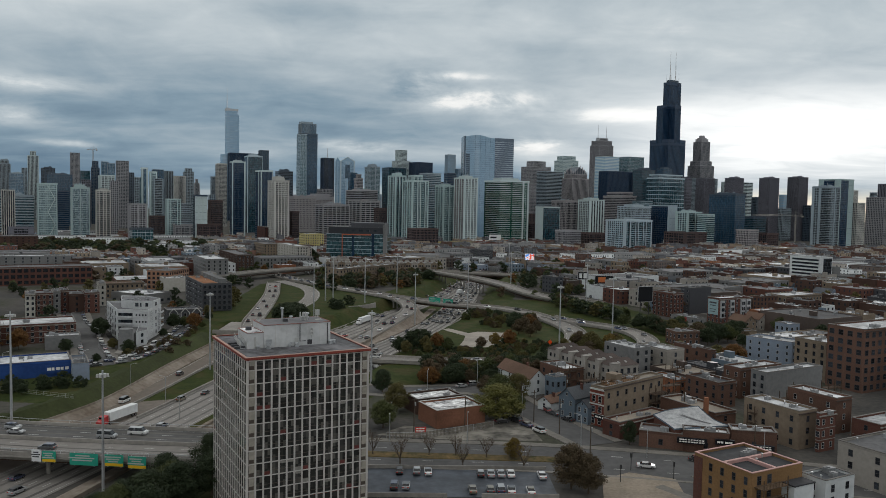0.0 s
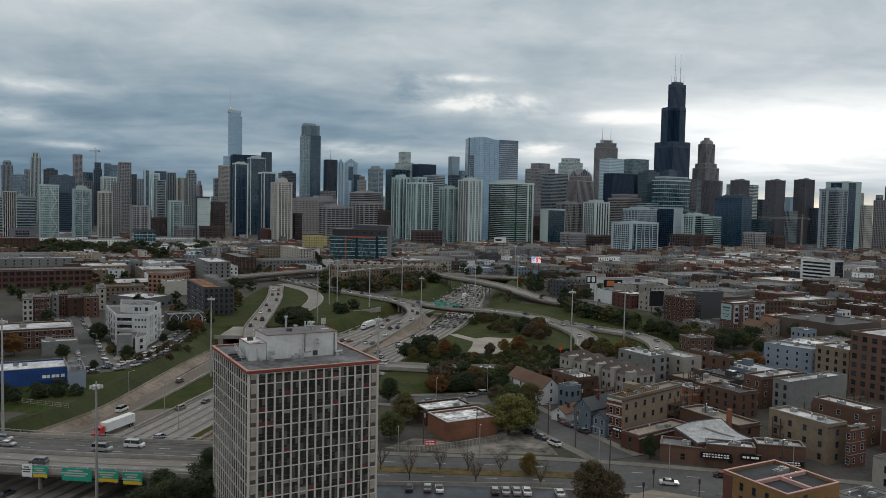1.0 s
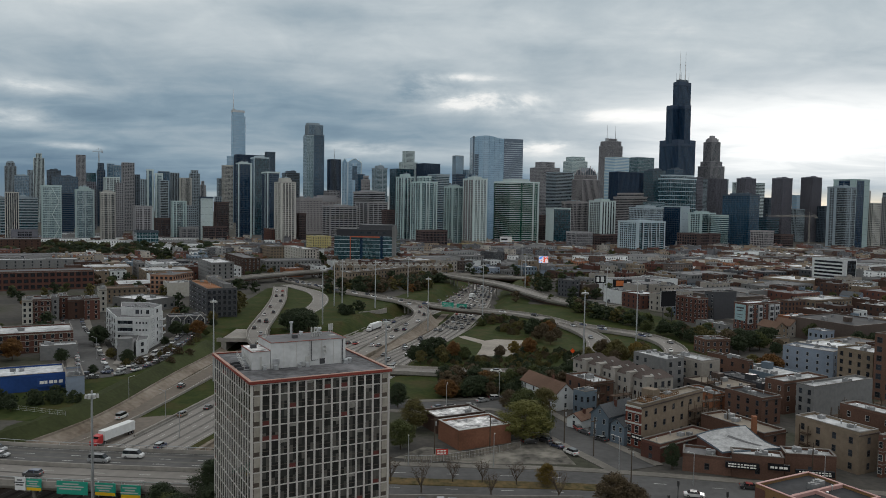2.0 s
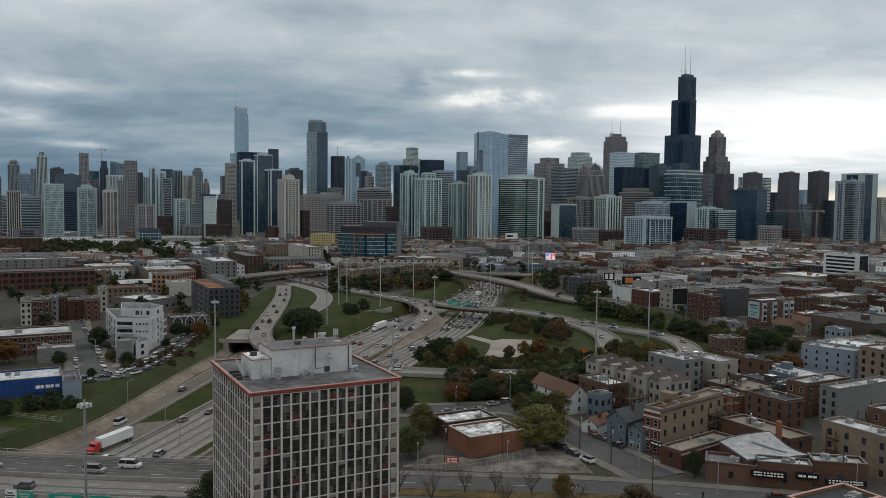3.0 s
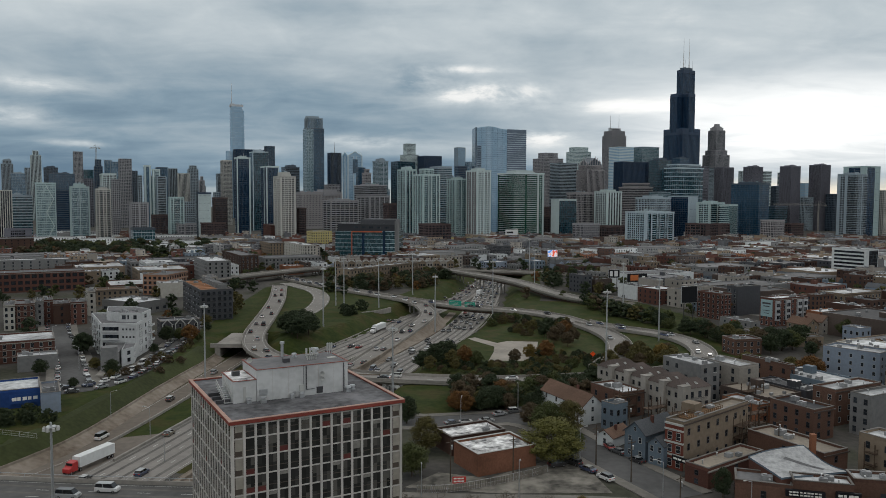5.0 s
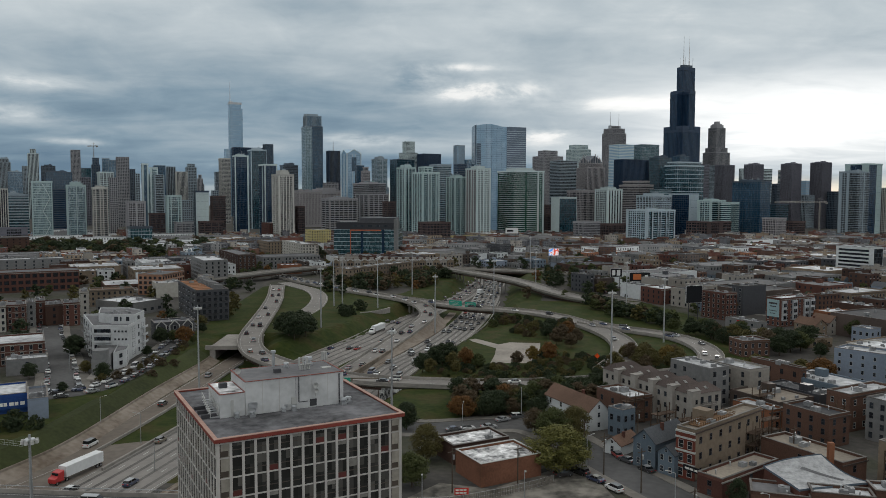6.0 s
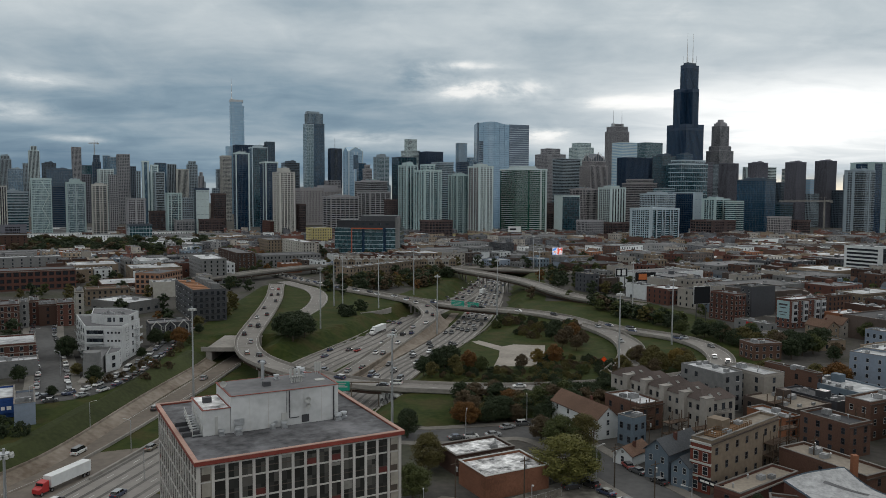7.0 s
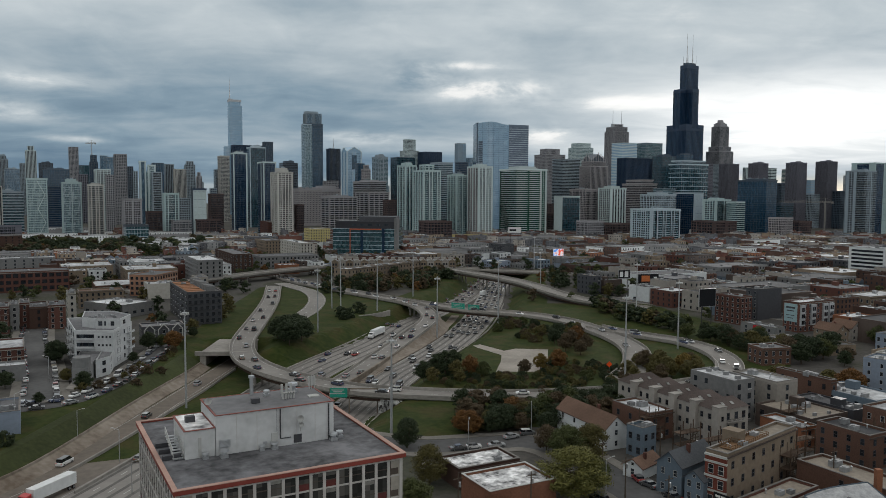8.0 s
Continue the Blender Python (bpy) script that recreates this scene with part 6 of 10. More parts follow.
tower("glass-walled tower of grey concrete with teal windows", -880, 2516, 25.0, 20.0, 131.0, "glass", "teal", "grey", floor=3.8)
tower("gridded tower of tan masonry with teal windows", -778, 2423, 29.3, 23.5, 100.5, "grid", "teal", "tan", floor=3.8)
tower("vertically ribbed tower of grey concrete with grey windows", -821, 2876, 28.6, 22.9, 105.2, "piers", "grey", "grey", floor=3.8)
tower("glass-walled tower of grey concrete with grey windows", -629, 2430, 30.4, 24.3, 135.7, "glass", "grey", "grey", floor=3.8)
tower("gridded tower of grey concrete with blue windows", -625, 2705, 21.6, 17.3, 110.6, "grid", "blue", "grey", floor=3.8)
tower("gridded tower of tan masonry with dark windows", -547, 2737, 25.1, 20.1, 123.8, "grid", "dark", "tan", floor=3.8)
tower("glass-walled tower of tan masonry with dark windows", -463, 2571, 34.2, 27.3, 142.9, "glass", "dark", "tan", floor=3.8)
tower("vertically ribbed tower of grey concrete with teal windows", -369, 2426, 24.1, 19.3, 114.6, "piers", "teal", "grey", floor=3.8)
tower("gridded tower of grey concrete with teal windows", -326, 2699, 20.8, 16.6, 133.3, "grid", "teal", "grey", floor=3.8)
tower("glass-walled tower of cream concrete with teal windows", -214, 2525, 18.9, 15.1, 91.8, "glass", "teal", "cream", floor=3.8)
tower("gridded tower of grey concrete with blue windows", -163, 2790, 31.7, 25.4, 94.6, "grid", "blue", "grey", floor=3.8)
tower("glass-walled tower of grey concrete with grey windows", -87, 2511, 18.9, 15.1, 117.6, "glass", "grey", "grey", floor=3.8)
tower("banded tower of grey concrete with blue windows", -23, 2374, 30.2, 24.2, 106.6, "bands", "blue", "grey", floor=3.8)
tower("banded tower of tan masonry with dark windows", 56, 2589, 22.6, 18.1, 137.9, "bands", "dark", "tan", floor=3.8)
tower("glass-walled tower of cream concrete with dark windows", 161, 2744, 32.1, 25.7, 120.8, "glass", "dark", "cream", floor=3.8)
tower("glass-walled tower of grey concrete with grey windows", 195, 2587, 18.1, 14.5, 141.6, "glass", "grey", "grey", floor=3.8)
tower("gridded tower of dark metal with blue windows", 282, 2625, 23.1, 18.5, 127.4, "grid", "blue", "dark", floor=3.8)
tower("gridded tower of grey concrete with dark windows", 341, 2360, 17.2, 13.8, 128.9, "grid", "dark", "grey", floor=3.8)
tower("banded tower of dark metal with grey windows", 439, 2535, 25.9, 20.8, 111.1, "bands", "grey", "dark", floor=3.8)
tower("glass-walled tower of cream concrete with blue windows", 490, 2407, 24.1, 19.3, 136.4, "glass", "blue", "cream", floor=3.8)
tower("vertically ribbed tower of grey concrete with blue windows", 631, 2870, 33.6, 26.9, 103.4, "piers", "blue", "grey", floor=3.8)
tower("glass-walled tower of tan masonry with teal windows", 689, 2617, 22.1, 17.6, 124.1, "glass", "teal", "tan", floor=3.8)
tower("banded tower of grey concrete with teal windows", 797, 2762, 30.6, 24.5, 158.6, "bands", "teal", "grey", floor=3.8)
tower("gridded tower of tan masonry with teal windows", 824, 2618, 24.4, 19.5, 142.9, "grid", "teal", "tan", floor=3.8)
tower("gridded tower of tan masonry with dark windows", 825, 2381, 29.6, 23.7, 98.9, "grid", "dark", "tan", floor=3.8)
tower("glass-walled tower of cream concrete with blue windows", 967, 2623, 20.5, 16.4, 150.7, "glass", "blue", "cream", floor=3.8)
tower("gridded tower of cream concrete with dark windows", 1156, 2815, 30.0, 24.0, 154.0, "grid", "dark", "cream", floor=3.8)
tower("banded tower of cream concrete with teal windows", 1062, 2420, 18.2, 14.6, 146.0, "bands", "teal", "cream", floor=3.8)
tower("banded tower of dark metal with teal windows", 1088, 2420, 15.7, 12.6, 145.4, "bands", "teal", "dark", floor=3.8)
tower("vertically ribbed tower of tan masonry with blue windows", 1181, 2425, 16.1, 12.9, 103.7, "piers", "blue", "tan", floor=3.8)
tower("gridded tower of cream concrete with blue windows", 1249, 2408, 26.1, 20.9, 128.4, "grid", "blue", "cream", floor=3.8)
tower("gridded tower of cream concrete with grey windows", 1410, 2541, 22.6, 18.1, 134.7, "grid", "grey", "cream", floor=3.8)
tower("banded tower of grey concrete with dark windows", 1405, 2417, 16.9, 13.5, 126.3, "bands", "dark", "grey", floor=3.8)

# ---- low buildings ----
def window_mesh(frame_mat, arch=False):
    """A window of 1 x 1, scaled where it is set: frame, two panes, meeting rail and sill."""
    bm = bmesh.new()
    xs = (-0.5, -0.44, 0.44, 0.5)
    zs = (0.0, 0.06, 0.485, 0.515, 0.96, 1.0)
    fr = {(i, k): bm.verts.new((x, -0.06, z)) for i, x in enumerate(xs) for k, z in enumerate(zs)}
    for i in range(3):
        for k in range(5):
            q = [(i, k), (i + 1, k), (i + 1, k + 1), (i, k + 1)]
            if i == 1 and k in (1, 3):
                bk = [bm.verts.new((fr[c].co.x, -0.01, fr[c].co.z)) for c in q]
                for a in range(4):
                    b = (a + 1) % 4
                    bm.faces.new((fr[q[a]], fr[q[b]], bk[b], bk[a]))
                bm.faces.new(bk).material_index = 1
            else:
                bm.faces.new([fr[c] for c in q])
    rim = [(0, 0), (3, 0), (3, 5), (0, 5)]
    back = [bm.verts.new((fr[c].co.x, 0.04, fr[c].co.z)) for c in rim]
    edges = [[(i, 0) for i in range(4)], [(3, k) for k in range(6)], [(i, 5) for i in (3, 2, 1, 0)], [(0, k) for k in (5, 4, 3, 2, 1, 0)]]
    for a, e in enumerate(edges):
        bm.faces.new([fr[c] for c in e][::-1] + [back[a], back[(a + 1) % 4]])
    bmesh.ops.recalc_face_normals(bm, faces=bm.faces)
    return mesh_of("window", bm, [frame_mat, PANE])


COPE = mat("weathered_dark_coping", (0.15, 0.14, 0.13), 0.85, 0.3, 0.2, 1.0, rnd=0.25)
WIN_W, WIN_D = window_mesh(FRAME_W), window_mesh(FRAME_D)
RNG = random.Random(11)
FOOT = []                         # centre and half size of every building set by hand


def rooftop_unit(parent, x, y, z, s=1.0):
    bm = bmesh.new()
    box(bm, x - 1.1 * s, x + 1.1 * s, y - 0.8 * s, y + 0.8 * s, z, z + 1.2 * s)
    cyl(bm, x - 0.4 * s, y, z + 1.2 * s, z + 1.45 * s, 0.5 * s, n=10)
    part("rooftop_unit", bm, mat("weathered_roof_unit", (0.21, 0.215, 0.22), 0.6, 0.25, 0.3, 1.2, rnd=0.25), parent)


def house(label, x, y, w, d, h, rot, wall, roof="white", floors=3, front=4, side=5, win="dark", name="flat_roofed_building", trim=None, each=True, unit=2, ww=1.15, wh=1.7, stair=False, skip_front=False, skip_side=False, coping=COPE, belts=False):
    """A flat-roofed building; x, y is its corner nearest the camera, w runs along the street grid's first axis, d along the second."""
    top = thing(name, label, "building", x, y, 0, rot)
    cr, sr = math.cos(radians(rot)), math.sin(radians(rot))
    FOOT.append((x + cr * w / 2 - sr * d / 2, y + sr * w / 2 + cr * d / 2, 0.30 * (w + d)))
    bm = bmesh.new()
    box(bm, 0, w, 0, d, -0.5, h - 0.7)
    part("wall", bm, WALLS[wall], top)
    bm = bmesh.new()
    ring(bm, 0, w, 0, d, h - 0.7, h, 0.35)
    part("parapet", bm, WALLS[trim or wall], top)
    bm = bmesh.new()
    ring(bm, -0.08, w + 0.08, -0.08, d + 0.08, h, h + 0.14, 0.5)
    part("coping", bm, coping, top)
    bm = bmesh.new()
    box(bm, 0.34, w - 0.34, 0.34, d - 0.34, h - 0.75, h - 0.55)
    part("roof", bm, ROOFS[roof], top)
    each = each and math.hypot(x, y) < 330
    fh = (h - 0.9) / floors
    me = WIN_W if win == "white" else WIN_D
    glassy, rims = bmesh.new(), bmesh.new()
    def put(px, py, pz, r):
        sx, sz = ww * RNG.uniform(0.95, 1.05), min(wh, fh * 0.62)
        if each:
            shared("window", me, top, px, py, pz, r, sx, 1, sz)
        else:
            m = pose(px, py, pz, 0, 0, r)
            n0 = len(glassy.verts)
            box(glassy, -sx / 2, sx / 2, -0.05, 0.04, 0, sz)
            glassy.verts.ensure_lookup_table()
            for v in glassy.verts[n0:]:
                v.co = m @ v.co
            if win == "white":
                n0 = len(rims.verts)
                box(rims, -sx / 2 - 0.07, sx / 2 + 0.07, -0.03, 0.04, -0.14, sz + 0.08)
                rims.verts.ensure_lookup_table()
                for v in rims.verts[n0:]:
                    v.co = m @ v.co
    for f in range(floors):
        z = f * fh + fh * 0.26
        if not skip_front:
            for i in range(front):
                put(w * (i + 0.5) / front, 0, z, 0)
        if not skip_side:
            for i in range(side):
                put(0, d * (i + 0.5) / side, z, -90)
    if len(glassy.faces):
        tagged(part("glazing", glassy, PANE, top), kind="stuff")
    else:
        glassy.free()
    if len(rims.faces):
        tagged(part("window_trim", rims, FRAME_W, top), kind="stuff")
    else:
        rims.free()
    if floors > 1 and wall in ("brick", "darkbrick", "brownbrick", "orange", "salmon", "tan", "cream"):
        for f in range(1, floors if belts else 1):
            bm = bmesh.new()
            z = f * fh - 0.12
            box(bm, -0.07, w + 0.07, -0.07, 0.0, z, z + 0.22, 0, True)
            box(bm, -0.07, 0.0, 0.0, d, z, z + 0.22, 0, True)
            part("belt_course", bm, CONC, top)
        bm = bmesh.new()
        box(bm, -0.3, w + 0.3, -0.35, 0.0, h - 0.95, h - 0.65, 0, True)
        part("cornice", bm, WALLS["brown"] if wall != "brick" else CONC, top)
    for i in range(unit):
        bm = bmesh.new()
        ux, uy = w * RNG.uniform(0.12, 0.88), d * RNG.uniform(0.12, 0.88)
        cyl(bm, ux, uy, h - 0.56, h + 0.35, 0.16, n=8)
        cyl(bm, ux, uy, h + 0.35, h + 0.5, 0.28, 0.2, 8)
        part("vent_pipe", bm, METAL, top)
    for i in range(unit):
        rooftop_unit(top, w * RNG.uniform(0.2, 0.8), d * RNG.uniform(0.2, 0.8), h - 0.56, RNG.uniform(0.7, 1.2))
    if stair:
        bm = bmesh.new()
        box(bm, w * 0.3, w * 0.3 + 3.2, d * 0.55, d * 0.55 + 4, h - 0.6, h + 2.2)
        part("stair_head", bm, WALLS[trim or wall], top)
    return top


def gable_house(label, x, y, w, d, h, rot, wall, roof="shingle", rise=3.0, floors=2, front=2, side=4, name="gabled_house", win="white"):
    """A house whose gable looks along its local -y side; x, y is its near corner."""
    top = thing(name, label, "house", x, y, 0, rot)
    bm = bmesh.new()
    box(bm, 0, w, 0, d, -0.5, h)
    for yy in (0.0, d):
        a = [bm.verts.new(p) for p in ((0, yy, h), (w, yy, h), (w / 2, yy, h + rise))]
        bm.faces.new(a if yy == 0 else a[::-1])
    part("wall", bm, WALLS[wall], top)
    o, t = 0.4, 0.22
    k = rise / (w / 2)
    for s in (-1, 1):
        bm = bmesh.new()
        xe, ze = (w / 2 + s * (w / 2 + o)), h - o * k
        vs = [bm.verts.new(p) for p in ((w / 2, -o, h + rise), (xe, -o, ze), (xe, d + o, ze), (w / 2, d + o, h + rise), (w / 2, -o, h + rise + t), (xe, -o, ze + t), (xe, d + o, ze + t), (w / 2, d + o, h + rise + t))]
        for f4 in ((0, 1, 5, 4), (1, 2, 6, 5), (2, 3, 7, 6), (4, 5, 6, 7), (3, 2, 1, 0)):
            bm.faces.new([vs[i] for i in f4])
        bmesh.ops.recalc_face_normals(bm, faces=bm.faces)
        part("roof_slope", bm, ROOFS[roof], top)
    bm = bmesh.new()
    box(bm, w * 0.62, w * 0.62 + 0.7, d * 0.4, d * 0.4 + 0.7, h, h + rise + 0.9)
    part("chimney", bm, WALLS["brick"], top)
    fh = h / floors
    me = WIN_W if win == "white" else WIN_D
    for f in range(floors):
        for i in range(front):
            shared("window", me, top, w * (i + 0.5) / front, 0, f * fh + fh * 0.3, 0, 0.95, 1, min(1.5, fh * 0.55))
        for i in range(side):
            shared("window", me, top, 0, d * (i + 0.5) / side, f * fh + fh * 0.3, -90, 0.95, 1, min(1.5, fh * 0.55))
    shared("window", me, top, w / 2, 0, h + rise * 0.15, 0, 0.7, 1, rise * 0.4)
    return top

house("dark grey brick apartment block round a court", -130.7, 473.3, 17.5, 53.4, 17, 27, "dark", "grey", 5, 6, 14, win="dark", ww=1.5, wh=2.1)
house("pink and tan brick apartment building", -186.2, 586.0, 32.0, 17.5, 14, 81, "salmon", "grey", 4, 9, 5, ww=1.9, wh=1.9, belts=True)
house("pale grey concrete building with tall bays", -173.7, 639.8, 17.8, 51.3, 19, 27, "grey", "white", 6, 4, 12)
house("long low garage with white roof", -172.3, 495.7, 21.8, 30.5, 7, 62, "grey", "white", 1, 4, 5, ww=2.2, wh=1.6, unit=4)
FOOT.append((-182, 550, 17))
house("long red brick warehouse with many windows", -318.1, 587.3, 69.4, 26.0, 14, 27, "brick", "grey", 3, 16, 7, ww=3.0, wh=2.6)
house("grey terrace behind the red warehouse", -379.0, 678.7, 77.3, 18.0, 15, 27, "grey", "white", 5, 12, 6)
house("narrow cream stone terrace house", -219.5, 440.7, 5.0, 18.0, 13, 27, "cream", "grey", 4, 2, 6, win="white")
house("red brick terrace house with white sills", -215.8, 445.1, 8.7, 18.0, 13, 27, "brick", "grey", 4, 3, 6, win="white", belts=True)
house("narrow grey stone terrace house", -210.2, 454.1, 3.7, 18.0, 13, 27, "grey", "grey", 4, 1, 6, win="white")
house("dark red brick terrace house", -209.2, 461.1, 4.3, 18.0, 13, 27, "brick", "grey", 4, 1, 6, win="white")
house("brown brick building with blank party wall", -204.1, 460.3, 8.2, 22.0, 11, 27, "darkbrick", "grey", 3, 1, 1)
house("red painted building with arched windows", -194.6, 459.8, 7.7, 16.0, 12, 27, "brick", "grey", 4, 2, 5, win="white")
house("tan stone corner terrace house", -199.4, 491.3, 4.1, 16.0, 14, 27, "cream", "grey", 4, 1, 5, win="white")
house("brown brick row with small gables", -211.1, 530.9, 24.4, 14.0, 10, 27, "tan", "shingle", 3, 8, 4)
house("red brick works building with flat roof", -193.5, 354.2, 36.3, 22.0, 9, 27, "brick", "white", 3, 11, 7, win="white", belts=True)
house("grey block garage with stacked chimneys", -164.3, 346.9, 14.2, 9.0, 6, 27, "grey", "white", 2, 1, 1)
house("blue painted warehouse with pale roof", -153.6, 288.1, 24.1, 17.0, 6, 27, "blue", "white", 2, 1, 1, skip_side=True, skip_front=True)
house("warehouse end with a faded mural", -126.9, 288.8, 5.6, 17.0, 6.6, 27, "paleblue", "grey", 2, 1, 1, skip_front=True)
house("dark terrace with white framed gables", -134.6, 420.9, 18.1, 12.0, 8, 27, "dark", "grey", 2, 5, 3, win="white")
house("low glass hall with pale flat roof", -315.8, 942.1, 58.0, 94.0, 9, 27, "grey", "white", 3, 11, 12)
house("dark brown brick warehouse with few windows", -514.1, 910.9, 68.2, 40.0, 20, 27, "darkbrick", "grey", 6, 11, 6)
house("grey flats with stepped front", -250.5, 692.2, 6.1, 30.0, 14, 27, "grey", "grey", 4, 2, 9)
house("white loft building with flat roof", -245.4, 711.7, 25.8, 44.1, 11, 27, "white", "white", 3, 8, 12)
house("yellow rendered apartment block", -153.9, 1046.8, 25.8, 25.0, 24, 27, "yellow", "white", 7, 8, 8, win="white")
house("beige apartment block with balconies", -132.7, 843.2, 12.6, 70.9, 19, 27, "cream", "white", 6, 4, 12)
house("white hall with blank walls", -153.4, 974.9, 27.4, 20.0, 11, 0, "white", "white", 3, 9, 6, skip_front=True, skip_side=True)
house("tan brick building with square windows", -181.9, 914.5, 20.5, 42.5, 17, 27, "tan", "grey", 5, 6, 12)
house("dark red brick building with balconies", -162.2, 699.3, 14.2, 71.9, 19, 27, "darkbrick", "grey", 6, 4, 12, win="white")
house("brown brick loft with chimney block", -254.5, 1285.3, 21.9, 46.4, 24, 27, "brick", "grey", 7, 7, 12)
house("white concrete block with tall windows", -174.5, 657.9, 20.2, 39.5, 14, 27, "white", "white", 4, 6, 12)
house("orange fronted market hall", -5.4, 1200.3, 83.6, 20.0, 9, 2, "yellow", "tan", 3, 12, 6, skip_front=True)
house("low red brick garage building", 22.3, 1058.3, 50.3, 20.0, 9, 5, "brick", "grey", 3, 8, 3)
house("dark grey modern flats with black frames", 69.4, 888.3, 14.5, 27.1, 16, 27, "dark", "grey", 5, 5, 8, win="white")
house("plain grey concrete apartment flats", 35.1, 872.8, 26.6, 31.0, 12, 27, "grey", "grey", 4, 8, 10)
house("red brick tavern with white window heads", 138.7, 538.8, 18.9, 18.4, 10, 27, "brick", "white", 3, 4, 4)
house("red brick apartment block with white sills", 155.8, 477.6, 8.4, 17.3, 15, 27, "brick", "grey", 5, 3, 5, win="white")
house("grey apartment block with blank side", 171.8, 494.1, 18.9, 7.9, 17, 27, "dark", "grey", 5, 6, 2, skip_front=True, win="white")
house("grey and brick corner building with painted sign wall", 176.3, 455.9, 26.1, 9.2, 15, 27, "brick", "white", 5, 8, 3, win="white")
house("brick corner block with pale bays", 218.1, 495.8, 16.2, 5.7, 12, 27, "brownbrick", "grey", 4, 5, 2)
house("tan brick building with arched windows", 238.0, 501.8, 35.4, 17.0, 12, 27, "tan", "white", 3, 11, 5, win="white")
house("white office block with dark glass end", 357.2, 693.0, 17.4, 30.9, 26, 27, "white", "white", 8, 4, 7, skip_front=True, skip_side=True)
house("low grey shop with a red panelled front", 157.7, 440.1, 6.7, 20.5, 5, 27, "grey", "white", 2, 1, 3)
house("brown brick flats beside the ramp", 126.0, 380.0, 13.0, 10.0, 7, 12, "brownbrick", "grey", 2, 4, 3, win="white")
house("small rendered shop with flat roof", 146.0, 412.5, 11.0, 9.0, 5, 10, "greige", "grey", 1, 3, 2)
house("low brick garages with tarred roof", 158.5, 400.0, 17.0, 8.0, 4.5, 5, "tan", "grey", 1, 5, 2)
house("small sky blue rendered house", 193.5, 403.4, 8.0, 9.0, 8, 27, "paleblue", "white", 2, 2, 3, win="white")
house("pale blue clapboard apartment house", 157.1, 324.6, 11.0, 20.4, 12, 39.6, "paleblue", "white", 4, 3, 5, win="white", ww=0.85, wh=1.3)
FOOT.append((134, 331, 9))
FOOT.append((150, 385, 12))
FOOT.append((165, 402, 10))
FOOT.append((163, 428, 24))
FOOT.append((188, 432, 16))
house("pale rendered flats with flat roof", 97.1, 302.8, 9.3, 16.7, 12, 27, "greige", "white", 4, 1, 3)
house("dark brown brick flats with small windows", 117.1, 309.5, 2.6, 20.3, 11, 27, "brownbrick", "grey", 3, 1, 4)
house("brick building with white coated roof", 53.3, 283.5, 8.8, 15.3, 8, 27, "brownbrick", "white", 2, 2, 3)
house("long brown brick flats with white roof", 114.7, 274.6, 21.8, 7.6, 11, 27, "brownbrick", "white", 3, 5, 2, win="white")
house("grey block flats with blank side wall", 118.9, 263.1, 29.7, 6.4, 12, 27, "grey", "white", 4, 9, 2, skip_front=True)
house("dark brown brick building with black roof", 101.2, 260.1, 8.6, 14.7, 9, 27, "brownbrick", "black", 3, 2, 4)
house("orange brick annex with white roof", 92.2, 276.3, 6.5, 13.5, 6, 27, "orange", "white", 2, 1, 2)
house("low orange brick workshop with patched white roof", 5.6, 232.8, 17.0, 12.2, 5.6, 27, "rustbrick", "patched", 2, 1, 1, skip_front=True, skip_side=True, unit=0, coping=FRAME_W)
house("older annex of the workshop with stained roof", -0.3, 248.3, 16.6, 10.0, 5.0, 27, "darkbrick", "patched", 2, 1, 1, skip_front=True, skip_side=True, unit=1)
house("tan brick building with pink roof edge", 70.8, 161.3, 16.1, 16.0, 12, 27, "ochre", "black", 4, 5, 5, skip_front=True, coping=mat("pink_coping", (0.42, 0.25, 0.23), 0.7, 0.15), ww=0.95, wh=1.9)
house("pale clapboard house with dark roof", 89.0, 165.7, 10.0, 6.2, 9, 27, "white", "slate", 3, 2, 1)
house("grey block building beside the alley", 112.5, 180.2, 28.5, 14.0, 10, 27, "greige", "grey", 3, 4, 2)
house("brown brick loft with large dark windows", 164.8, 284.8, 46.7, 15.0, 24, 27, "brownbrick", "white", 7, 12, 4, ww=2.0, wh=2.2)
house("tan brick building with tall windows", 159.9, 302.0, 12.6, 14.3, 16, 27, "tan", "white", 5, 4, 4)
house("brown brick flats with white roof and front bays", 126.7, 231.8, 7.3, 17.3, 11, 27, "brownbrick", "white", 3, 1, 3, win="white")
house("tan block with brick street front", 107.5, 216.1, 7.8, 19.0, 11, 27, "tan", "white", 3, 1, 4)
house("red brick house front with pale bands", 112.4, 214.0, 6.9, 1.1, 11, 27, "brick", "grey", 3, 2, 1, win="white", belts=True)
house("low brick hall with white roof", 134.2, 221.1, 37.5, 9.1, 6, 27, "brick", "white", 2, 4, 1)
house("tan brick building with red brick front and roof terrace", 56.9, 236.5, 31.9, 5.1, 12.4, 40, "tan", "tan", 3, 7, 1, stair=True)
house("slate blue house with flat roof", 47.7, 269.6, 5.4, 5.3, 8, 35, "slate", "slate", 2, 2, 2)
house("low shop with tan roof and black fascia", 58.7, 224.0, 23.0, 6.4, 5, 36, "brick", "tan", 2, 1, 1)
house("low brick workshop on the street corner", 62.8, 218.3, 11.9, 8.0, 4.6, -20, "brownbrick", "grey", 1, 1, 1)
house("brick plumbing store front with white roof", 73.9, 213.9, 12.2, 5.5, 6, -16, "brownbrick", "white", 1, 1, 1)
house("second brick store front with white roof", 87.8, 214.6, 12.1, 6.0, 6, -12, "brownbrick", "white", 1, 1, 1)
